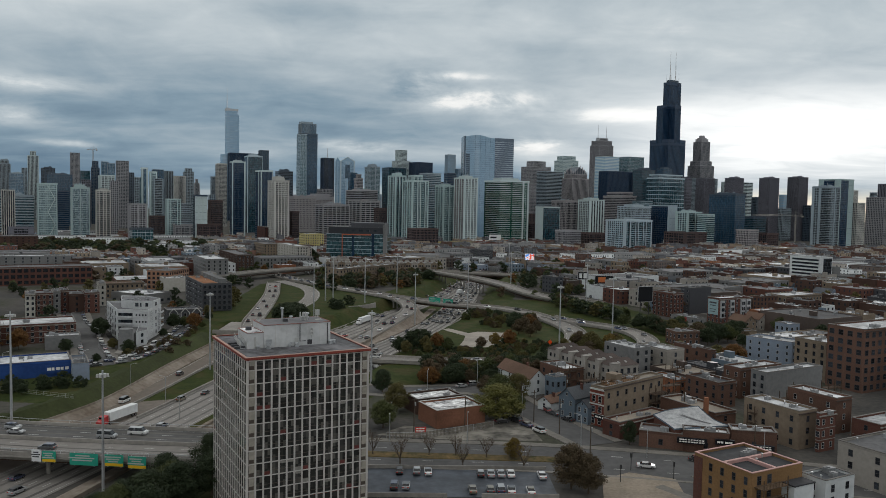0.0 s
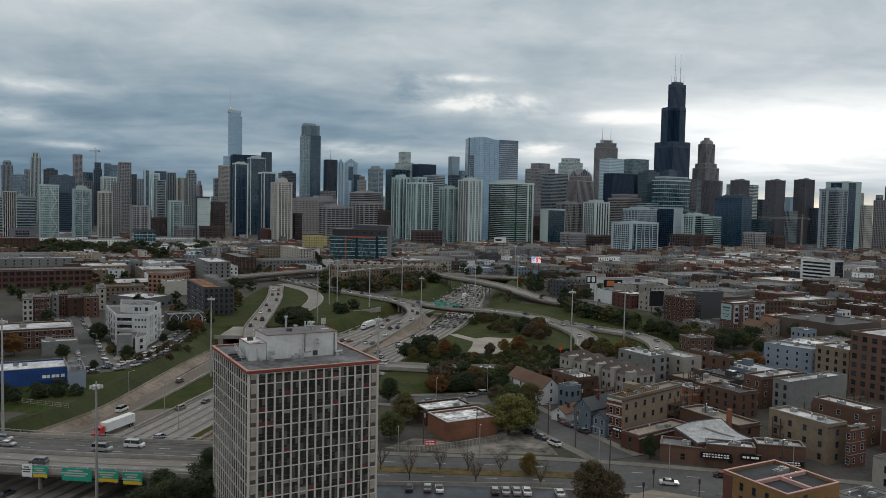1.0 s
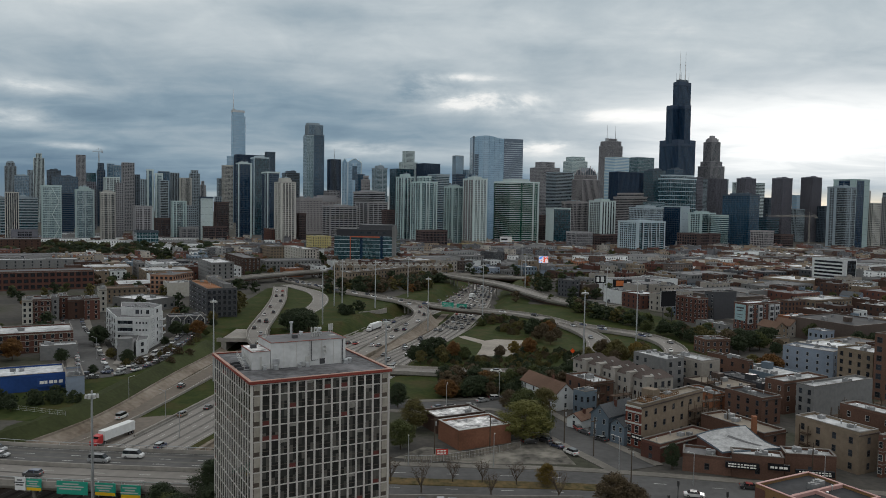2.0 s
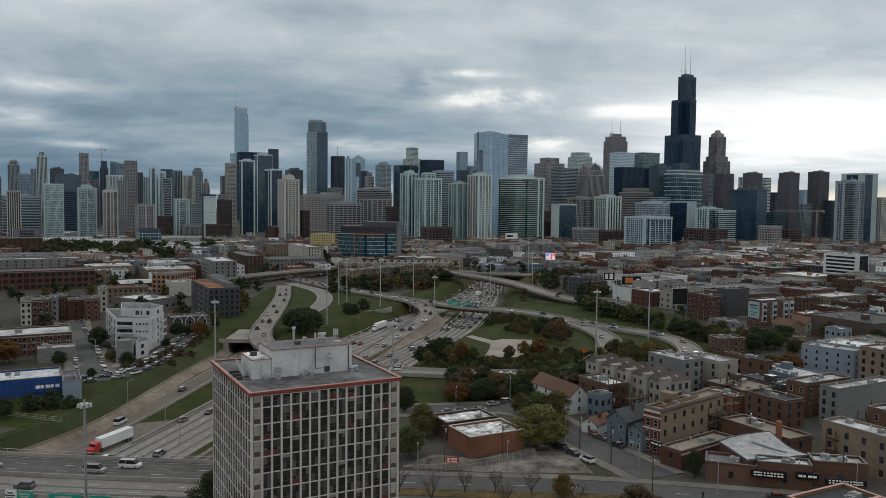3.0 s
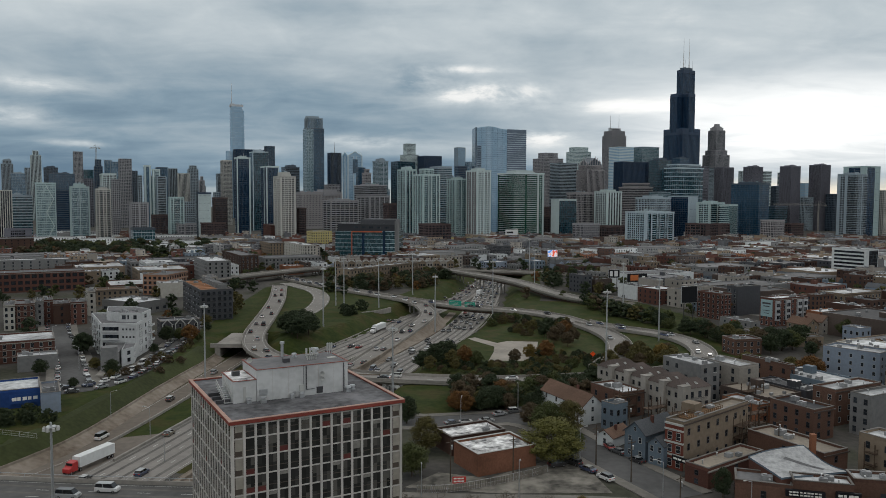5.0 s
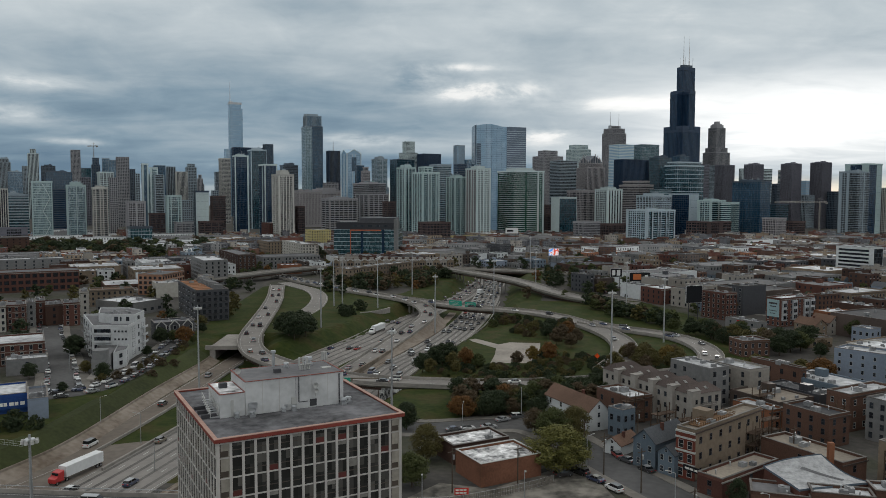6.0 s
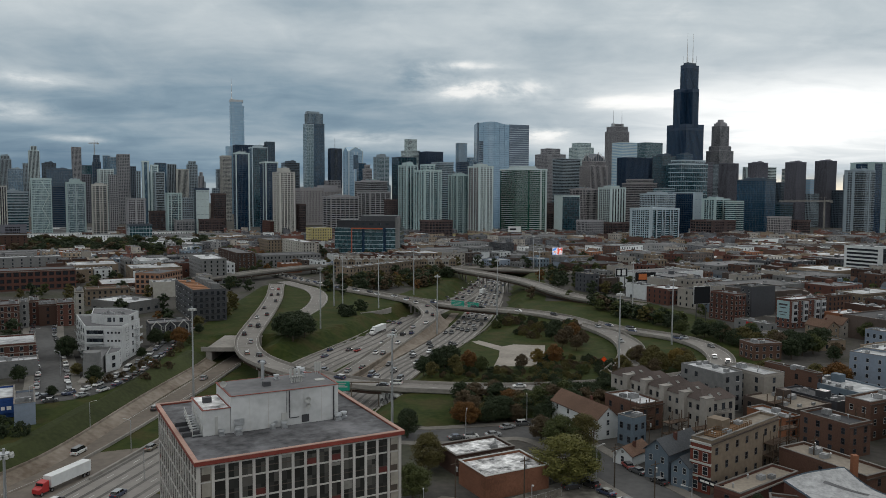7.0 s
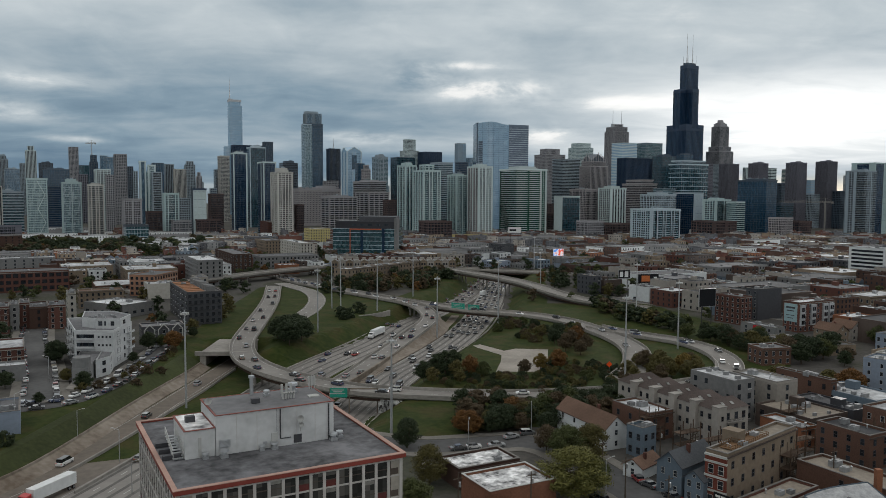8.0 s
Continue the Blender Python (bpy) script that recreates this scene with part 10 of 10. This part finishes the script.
def hoarding(x, y, z, w, h, rot, face, label, post=True, patches=()):
    top = thing("billboard", label, "billboard", x, y, 0, rot, "billboards")
    bm = bmesh.new()
    box(bm, -w / 2, w / 2, -0.2, 0.2, z, z + h, 0, True)
    part("board", bm, face, top)
    bm = bmesh.new()
    ring2 = ((-w / 2 - 0.15, w / 2 + 0.15, z - 0.15, z), (-w / 2 - 0.15, w / 2 + 0.15, z + h, z + h + 0.15), (-w / 2 - 0.15, -w / 2, z, z + h), (w / 2, w / 2 + 0.15, z, z + h))
    for a, b, c, d in ring2:
        box(bm, a, b, -0.3, 0.25, c, d, 0, True)
    part("frame", bm, METAL, top)
    bm = bmesh.new()
    for s in ((-0.3, 0.3) if w > 6 else (0.0,)):
        cyl(bm, s * w, 0.4, 0, z + h * 0.5, 0.25, n=8)
    part("post", bm, DARKM, top)
    for px, pz, pw, ph, m in patches:
        bm = bmesh.new()
        box(bm, px - pw / 2, px + pw / 2, -0.24, -0.2, z + pz, z + pz + ph, 0, True)
        part("printed_patch", bm, m, top)


BLACKF = mat("black_hoarding", (0.012, 0.013, 0.016), 0.5, 0.3)
ORANGEF = mat("orange_print", (0.45, 0.14, 0.05), 0.6, 0.2)
hoarding(139, 480, 9.6, 10.5, 9.2, 20, BLACKF, "large black hoarding in a steel frame")
hoarding(125, 600, 11.4, 8.4, 5.6, 10, BLACKF, "black hoarding with pale printed shapes", patches=((-2, 1.0, 2.2, 3.6, WHITES), (1.6, 0.8, 2.6, 4.0, WHITES)))
hoarding(141.5, 600, 8.4, 15, 6.0, 10, BLACKF, "dark hoarding with orange printed shapes", patches=((-2, 1.0, 6, 4, ORANGEF), (5, 1.5, 2.4, 2.6, WHITES)))
hoarding(94, 1000, 22.5, 15, 6.6, 5, WHITES, "white rooftop hoarding with dark lettering", patches=((-2, 2, 8, 2.2, BLACKF),))
LED = bpy.data.materials.new("lit_screen")
LED.use_nodes = True
_b = LED.node_tree.nodes["Principled BSDF"]
_n = node(LED.node_tree, "ShaderNodeTexNoise", scale=0.35, detail=2.0)
_t = node(LED.node_tree, "ShaderNodeTexCoord")
link(LED.node_tree, _t.outputs["Object"], _n.inputs["Vector"])
_c = ramp(LED.node_tree, _n.outputs[0], [(0.40, (0.75, 0.10, 0.06)), (0.5, (0.85, 0.8, 0.8)), (0.6, (0.1, 0.3, 0.8))])
link(LED.node_tree, _c, _b.inputs["Base Color"])
link(LED.node_tree, _c, _b.inputs["Emission Color"])
_b.inputs["Emission Strength"].default_value = 0.55
hoarding(100, 720, 17.2, 8.6, 5.8, 8, LED, "glowing red and blue screen on a pole")
sign_bars("shop_sign", "black shop fascia with white lettering", 55.6, 232.8, 3.3, -56, 6.5, 1.3, 4, base=BLACKF)
sign_bars("shop_sign", "black awning with white lettering", 76.0, 212.6, 2.6, -16, 8.0, 1.5, 9, base=BLACKF, rows=2, depth=0.8)
sign_bars("shop_sign", "black arched awning with white lettering", 84.3, 210.3, 3.0, -14, 5.0, 1.5, 4, base=BLACKF, depth=0.8)
sign_bars("shop_sign", "long black awning with white lettering", 92.2, 208.0, 2.4, -12, 9.0, 1.4, 10, base=BLACKF, rows=2, depth=0.8)
sign_bars("red_notice", "red and white notice on the lot fence", 0.8, 226.2, 0.9, 4, 3.2, 1.6, 3, base=mat("red_notice", (0.5, 0.05, 0.04), 0.6, 0.15), rows=2, depth=0.1)
sign_bars("wall_lettering", "faded white lettering on the blue warehouse", -135.5, 296.2, 1.6, 27, 9.0, 3.0, 5, base=WALLS["blue"], depth=0.1)


def chain_fence(pts, h=1.9, name="fence", label="grey chain fence along the lot"):
    top = thing(name, label, "fence")
    line = curve_pts([(*p, 0) for p in pts], 3.0)
    bm0 = bmesh.new()
    cyl(bm0, 0, 0, 0, h, 0.06, n=6)
    me = mesh_of("post", bm0, METAL)
    for p in line:
        shared("post", me, top, p.x, p.y, 0)
    for z in (h, h * 0.5, 0.15):
        bm = bmesh.new()
        sweep(bm, line, [(-0.04, z - 0.04), (-0.04, z), (0.04, z), (0.04, z - 0.04)], closed=True)
        part("rail", bm, METAL, top)


chain_fence([(-9, 222.5), (-2, 222.7), (8.2, 226.9), (18.9, 233.0), (23, 236)], label="weathered picket fence along the empty lot")
bm = bmesh.new()
for p in curve_pts([(-9, 222.5, 0), (-2, 222.7, 0), (8.2, 226.9, 0), (18.9, 233.0, 0), (23, 236, 0)], 0.42):
    box(bm, p.x - 0.11, p.x + 0.11, p.y - 0.05, p.y - 0.01, 0.1, 1.75, 0, True)
tagged(part("paling", bm, mat("grey_weathered_timber", (0.17, 0.155, 0.135), 0.9, 0.3, 0.3, 1.5), next(o for o in bpy.data.objects if o.get("label") == "weathered picket fence along the empty lot")), kind="stuff")
chain_fence([(-172, 284), (-140, 272), (-116, 264)], 1.4, label="grey fence above the motorway slope")
# parapets of the car park
cp = thing("car_park_wall", "low concrete wall round the car park", "wall")
for a, b, c, d in ((-15.3, -15, 178, 197), (-15, 33, 197, 197.3), (-15, 7, 177.7, 178), (15, 33, 177.7, 178)):
    bm = bmesh.new()
    box(bm, a, b, c, d, 0, 1.0)
    part("wall_panel", bm, CONC, cp)

# ---- vehicles ----
def paint_mat():
    m = bpy.data.materials.new("car_paint")
    m.use_nodes = True
    nt = m.node_tree
    b = nt.nodes["Principled BSDF"]
    oi = node(nt, "ShaderNodeObjectInfo")
    n = nt.nodes.new("ShaderNodeValToRGB")
    n.color_ramp.interpolation = "CONSTANT"
    cols = ((0.0, (0.62, 0.62, 0.62)), (0.16, (0.02, 0.021, 0.024)), (0.42, (0.07, 0.075, 0.08)), (0.56, (0.30, 0.31, 0.32)), (0.74, (0.02, 0.035, 0.085)), (0.85, (0.28, 0.03, 0.025)), (0.875, (0.66, 0.66, 0.65)), (0.96, (0.16, 0.14, 0.10)))
    el = n.color_ramp.elements
    while len(el) < len(cols):
        el.new(0.5)
    for e, (p, c) in zip(el, cols):
        e.position, e.color = p, (*c, 1)
    link(nt, oi.outputs["Random"], n.inputs[0])
    tc = node(nt, "ShaderNodeTexCoord")
    nz = node(nt, "ShaderNodeTexNoise", scale=2.0, detail=4.0)
    link(nt, tc.outputs["Object"], nz.inputs["Vector"])
    link(nt, mixc(nt, m2(nt, "MULTIPLY", nz.outputs[0], 0.25), n.outputs[0], (0.12, 0.11, 0.10)), b.inputs["Base Color"])
    b.inputs["Roughness"].default_value = 0.3
    b.inputs["Coat Weight"].default_value = 0.6
    return m


PAINT_C = paint_mat()
TYRE = mat("tyre_rubber", (0.018, 0.018, 0.018), 0.85, 0.2)
RIM = mat("alloy_rim", (0.35, 0.35, 0.36), 0.35, 0.1, metal=0.8)
GLASSC = mat("car_glass", (0.012, 0.014, 0.017), 0.06, 0.2)
LAMP_R = mat("red_tail_lamp", (0.42, 0.015, 0.012), 0.3, 0.1)
LAMP_W = mat("clear_headlamp", (0.6, 0.6, 0.58), 0.2, 0.1)


def loft(bm, prof_a, prof_b, mi=0):
    """Two outlines (same count) joined and capped."""
    a = [bm.verts.new(p) for p in prof_a]
    b = [bm.verts.new(p) for p in prof_b]
    n = len(a)
    for i in range(n):
        bm.faces.new((a[i], a[(i + 1) % n], b[(i + 1) % n], b[i])).material_index = mi
    bm.faces.new(a[::-1]).material_index = mi
    bm.faces.new(b).material_index = mi


def car_meshes(L, Wd, hood, H, cab0, cab1, ws, rs):
    """Body, glass house and roof of a car along x (front at +x)."""
    g, w = 0.28, Wd / 2
    bm = bmesh.new()
    low = [(-L / 2 + 0.05, g), (L / 2 - 0.05, g), (L / 2, g + 0.3), (L / 2 - 0.1, hood - 0.12), (cab1 + ws, hood), (cab0 - rs, hood + 0.04), (-L / 2 + 0.06, hood - 0.04), (-L / 2, g + 0.3)]
    loft(bm, [(x, -w, z) for x, z in low], [(x, w, z) for x, z in low])
    bmesh.ops.bevel(bm, geom=bm.edges[:], offset=0.06, segments=1, affect="EDGES")
    bmesh.ops.recalc_face_normals(bm, faces=bm.faces)
    for s in (-1, 1):
        box(bm, -L / 2 - 0.03, -L / 2 + 0.1, s * w * 0.72 - 0.2, s * w * 0.72 + 0.2, hood - 0.28, hood - 0.1, 1, True)
        box(bm, L / 2 - 0.14, L / 2 + 0.02, s * w * 0.72 - 0.2, s * w * 0.72 + 0.2, g + 0.32, g + 0.48, 2, True)
    body = mesh_of("body", bm, [PAINT_C, LAMP_R, LAMP_W])
    bm = bmesh.new()
    i = 0.2
    base = [(cab0 - rs, -w + 0.06, hood), (cab1 + ws, -w + 0.06, hood), (cab1 + ws, w - 0.06, hood), (cab0 - rs, w - 0.06, hood)]
    roof = [(cab0, -w + i, H - 0.06), (cab1, -w + i, H - 0.06), (cab1, w - i, H - 0.06), (cab0, w - i, H - 0.06)]
    loft(bm, base, roof)
    bmesh.ops.recalc_face_normals(bm, faces=bm.faces)
    glass = mesh_of("glasshouse", bm, GLASSC)
    bm = bmesh.new()
    box(bm, cab0 - 0.04, cab1 + 0.04, -w + i - 0.03, w - i + 0.03, H - 0.08, H, 0, True)
    for sx in (0.45,):
        x = cab0 + (cab1 - cab0) * sx
        for s in (-1, 1):
            loft(bm, [(x - 0.06, s * (w - 0.05), hood), (x + 0.06, s * (w - 0.05), hood), (x + 0.06, s * (w - i), H - 0.08), (x - 0.06, s * (w - i), H - 0.08)], [(x - 0.06, s * (w - 0.04) , hood), (x + 0.06, s * (w - 0.04), hood), (x + 0.06, s * (w - i + 0.02), H - 0.08), (x - 0.06, s * (w - i + 0.02), H - 0.08)])
    bmesh.ops.recalc_face_normals(bm, faces=bm.faces)
    roofm = mesh_of("roof_panel", bm, PAINT_C)
    return body, glass, roofm, None, L, Wd


def wheel_mesh(r, t=0.22):
    bm = bmesh.new()
    n = 14
    for rr, y0, y1, mi in ((r, -t / 2, t / 2, 0), (r * 0.6, -t / 2 - 0.015, t / 2 + 0.015, 1)):
        a = [bm.verts.new((rr * math.cos(2 * math.pi * i / n), y0, rr * math.sin(2 * math.pi * i / n))) for i in range(n)]
        b = [bm.verts.new((rr * math.cos(2 * math.pi * i / n), y1, rr * math.sin(2 * math.pi * i / n))) for i in range(n)]
        for i in range(n):
            bm.faces.new((a[i], a[(i + 1) % n], b[(i + 1) % n], b[i])).material_index = mi
        bm.faces.new(a[::-1]).material_index = mi
        bm.faces.new(b).material_index = mi
    return mesh_of("wheel", bm, [TYRE, RIM])


WHEEL = wheel_mesh(0.33)
WHEEL_BIG = wheel_mesh(0.5, 0.3)
CARS = {
    "sedan": car_meshes(4.7, 1.82, 0.95, 1.45, -0.95, 0.55, 0.75, 0.65),
    "suv": car_meshes(4.6, 1.88, 1.08, 1.72, -1.75, 0.6, 0.7, 0.35),
    "van": car_meshes(5.4, 1.98, 1.2, 2.15, -2.3, 1.2, 0.8, 0.2),
    "hatchback": car_meshes(4.1, 1.76, 0.98, 1.5, -1.45, 0.4, 0.75, 0.35),
}
_cr = random.Random(31)
CAR_LAB = {"sedan": "saloon car on the road surface", "suv": "sport utility car on the road surface", "van": "delivery van on the road surface", "hatchback": "small hatchback car on the road surface"}


FAR_CARS = []


def island_paint():
    m = bpy.data.materials.new("far_car_paint")
    m.use_nodes = True
    nt = m.node_tree
    b = nt.nodes["Principled BSDF"]
    g = node(nt, "ShaderNodeNewGeometry")
    n = nt.nodes.new("ShaderNodeValToRGB")
    n.color_ramp.interpolation = "CONSTANT"
    cols = ((0.0, (0.62, 0.62, 0.62)), (0.2, (0.02, 0.021, 0.024)), (0.45, (0.07, 0.075, 0.08)), (0.62, (0.30, 0.31, 0.32)), (0.88, (0.24, 0.03, 0.025)), (0.905, (0.02, 0.035, 0.085)))
    el = n.color_ramp.elements
    while len(el) < len(cols):
        el.new(0.5)
    for e, (p, c) in zip(el, cols):
        e.position, e.color = p, (*c, 1)
    link(nt, g.outputs["Random Per Island"], n.inputs[0])
    link(nt, n.outputs[0], b.inputs["Base Color"])
    b.inputs["Roughness"].default_value = 0.3
    return m


def car(kind, x, y, z, rot, where="driving"):
    if math.hypot(x, y) > 425:
        m = pose(x, y, z, 0, 0, rot)
        for me in CARS[kind][:2]:
            FAR_CARS.append((me, m))
        for sx in (-0.30, 0.32):
            for s in (-1, 1):
                FAR_CARS.append((WHEEL, m @ pose(sx * CARS[kind][4], s * (CARS[kind][5] / 2 - 0.1), 0.33)))
        return
    body, glass, roofm, lamps, L, Wd = CARS[kind]
    top = thing("car" if kind != "van" else "van", CAR_LAB[kind].replace("on the road surface", "in the traffic" if where == "driving" else "parked at the kerb"), "car" if kind != "van" else "van", x, y, z, rot, "moving traffic" if where == "driving" else "parked cars")
    shared("body", body, top, 0, 0, 0)
    shared("glasshouse", glass, top, 0, 0, 0)
    shared("roof_panel", roofm, top, 0, 0, 0)
    for sx in (-0.30, 0.32):
        for s in (-1, 1):
            shared("wheel", WHEEL, top, sx * L, s * (Wd / 2 - 0.1), 0.33)


def pick_kind():
    return _cr.choices(("sedan", "suv", "hatchback", "van"), (6, 4, 2.5, 0.4))[0]


def traffic(line, offs, gap, z, s0=0.0, s1=1.0, flip=False, jam=0.0):
    """Cars along a road line in lanes at the given offsets; gap: mean distance in a lane."""
    seg = [0.0]
    for a, b in zip(line, line[1:]):
        seg.append(seg[-1] + (b - a).length)
    nr = sides_of(line)
    for o in offs:
        s = seg[-1] * s0 + _cr.uniform(0, gap)
        while s < seg[-1] * s1:
            i = max(k for k in range(len(seg)) if seg[k] <= s)
            i = min(i, len(line) - 2)
            t = (s - seg[i]) / max(1e-6, seg[i + 1] - seg[i])
            p = line[i].lerp(line[i + 1], t) + nr[i] * (o + _cr.uniform(-0.25, 0.25))
            d = line[i + 1] - line[i]
            rot = math.degrees(math.atan2(d.y, d.x)) + (180 if flip else 0) + _cr.uniform(-1.5, 1.5)
            car(pick_kind(), p.x, p.y, p.z + z, rot)
            s += max(7.5, gap * _cr.uniform(0.55, 1.7))


traffic(LINES["out"], (-6.6, -3.3, 0, 3.3, 6.6), 32, 0.08, 0.34, 0.58, True)
traffic(LINES["out"], (-6.6, -3.3, 0, 3.3, 6.6), 15, 0.08, 0.60, 1.0, True)
traffic(LINES["out"], (-5, 0, 4), 38, 0.08, 0.02, 0.26, True)
traffic(LINES["in"], (-8, -4, 0, 4, 8), 66, 0.08, 0.04, 0.66)
traffic(LINES["in"], (-6, -2, 2, 6), 22, 0.08, 0.74, 1.0)
traffic(LINES["loop"], (-2.1, 2.1), 34, 0.03, 0.02, 0.5, True)
traffic(LINES["loop"], (-2.1, 2.1), 26, 0.03, 0.5, 1.0, True)
traffic(LINES["cross"], (-2, 2), 13, 0.03, 0.05, 0.32)
traffic(LINES["cross"], (-2, 2), 40, 0.03, 0.32, 0.9)
traffic(LINES["far_v"], (-5, -1.7, 1.7, 5), 17, 0.03, 0.45, 0.98)
traffic(LINES["fly"], (-1.6, 1.8), 24, 0.03, 0.1, 0.95)
traffic(LINES["street"], (-8, -4), 30, 0.03, 0.5, 0.95)
traffic(LINES["street"], (4, 8), 60, 0.03, 0.4, 0.95, True)
traffic(LINES["slip"], (0,), 60, 0.12, 0.1, 0.9)
traffic(LINES["avenue"], (-6.5,), 46, 0.12, 0.25, 0.8)
for s, o, fl in ((-4.9, "left", False), (4.9, "left", True), (3.0, "leftb", False), (-3.0, "leftb", True), (-4.6, "right", False)):
    traffic(LINES[o], (s,), 7.8, 0.09, 0.05, 0.97, fl)
for x, y in ((-4.5, 194), (-0.1, 194), (2.7, 193.6), (15.8, 192.5), (18.4, 192.5), (20.9, 192.5), (23.4, 192.5), (31, 191.5), (-5.4, 183.5), (-2.6, 183.5), (13.1, 181.5), (17.3, 181.5), (19.8, 181.7), (22.3, 181.4), (26.8, 181.0)):
    car(pick_kind(), x, y, 0.11, 90 + _cr.uniform(-3, 3), "parked")
for x, y, r in ((0.6, 276.6, 20), (4.8, 277.8, 12), (11, 279.2, 14), (15.7, 286.5, 30), (20.6, 289.6, 10), (30.6, 241.5, 128), (33.2, 236.5, 125), (36.2, 230.5, 120), (47.2, 243.2, 120), (44, 250, 122), (29, 246, 40), (26, 240, 20), (75, 205.2, -14), (59.5, 199.5, -12), (-137, 322, 20), (-133, 320, 10), (-142, 316, 30), (10, 262, 60), (-8, 262, 70), (42.5, 254, 100)):
    car(pick_kind(), x, y, 0.14, r, "parked")


def lorry(x, y, z, rot, cab=(0.62, 0.62, 0.62), trailer=13.0, label="white articulated lorry on the motorway"):
    top = thing("lorry", label, "lorry", x, y, z, rot, "lorries")
    P = mat("lorry_cab_%d" % int(cab[1] * 100), cab, 0.4, 0.12)
    bm = bmesh.new()
    prof = [(0.3, 0.6), (3.4, 0.6), (3.4, 1.7), (2.3, 2.0), (1.9, 3.0), (0.3, 3.3)]
    loft(bm, [(px, -1.2, pz) for px, pz in prof], [(px, 1.2, pz) for px, pz in prof])
    bmesh.ops.bevel(bm, geom=bm.edges[:], offset=0.08, segments=1, affect="EDGES")
    bmesh.ops.recalc_face_normals(bm, faces=bm.faces)
    part("cab", bm, P, top)
    bm = bmesh.new()
    box(bm, 1.95, 2.2, -1.0, 1.0, 2.05, 2.85, 0, True)
    part("windscreen", bm, GLASSC, top)
    bm = bmesh.new()
    box(bm, -trailer - 0.3, -0.3, -1.28, 1.28, 1.15, 3.95, 0, True)
    part("trailer", bm, mat("white_trailer", (0.62, 0.63, 0.63), 0.5, 0.1, 0.1, 0.8), top)
    bm = bmesh.new()
    box(bm, -trailer, 3.2, -0.5, 0.5, 0.75, 1.15, 0, True)
    part("chassis", bm, DARKM, top)
    for wx in (2.6, -0.6, -trailer + 0.6, -trailer + 1.9):
        for s in (-1.05, 1.05):
            shared("wheel", WHEEL_BIG, top, wx, s, 0.5)


lorry(-36, 471, -5.9, 250)
lorry(-70, 318, -5.9, 258, trailer=6.5, label="white box lorry on the motorway")
lorry(-101, 254, -5.9, 250, (0.42, 0.03, 0.03), label="red lorry with a white trailer on the motorway")
lorry(52, 720, -5.9, 255)
lorry(33, 640, -5.9, 70, trailer=7)
# parked cars along the far streets
_m = 0
for c in CITY:
    x, y = c[4].translation.x, c[4].translation.y
    if c[0] < 330 or _cr.random() > 0.75:
        continue
    for k in range(_cr.randint(1, 3)):
        q = c[4] @ Vector((_cr.uniform(-9, 9), -14 + _cr.uniform(-1, 1), 0))
        if math.hypot(q.x, q.y) > 430 and not inside(np.array([q.x]), np.array([q.y]), CUT)[0]:
            car(pick_kind(), q.x, q.y, 0.05, GRID + _cr.choice((0, 180, 90)), "parked")
join_stuff("distant_traffic", "queueing and parked cars far off", "cars", FAR_CARS, {PAINT_C: island_paint()})
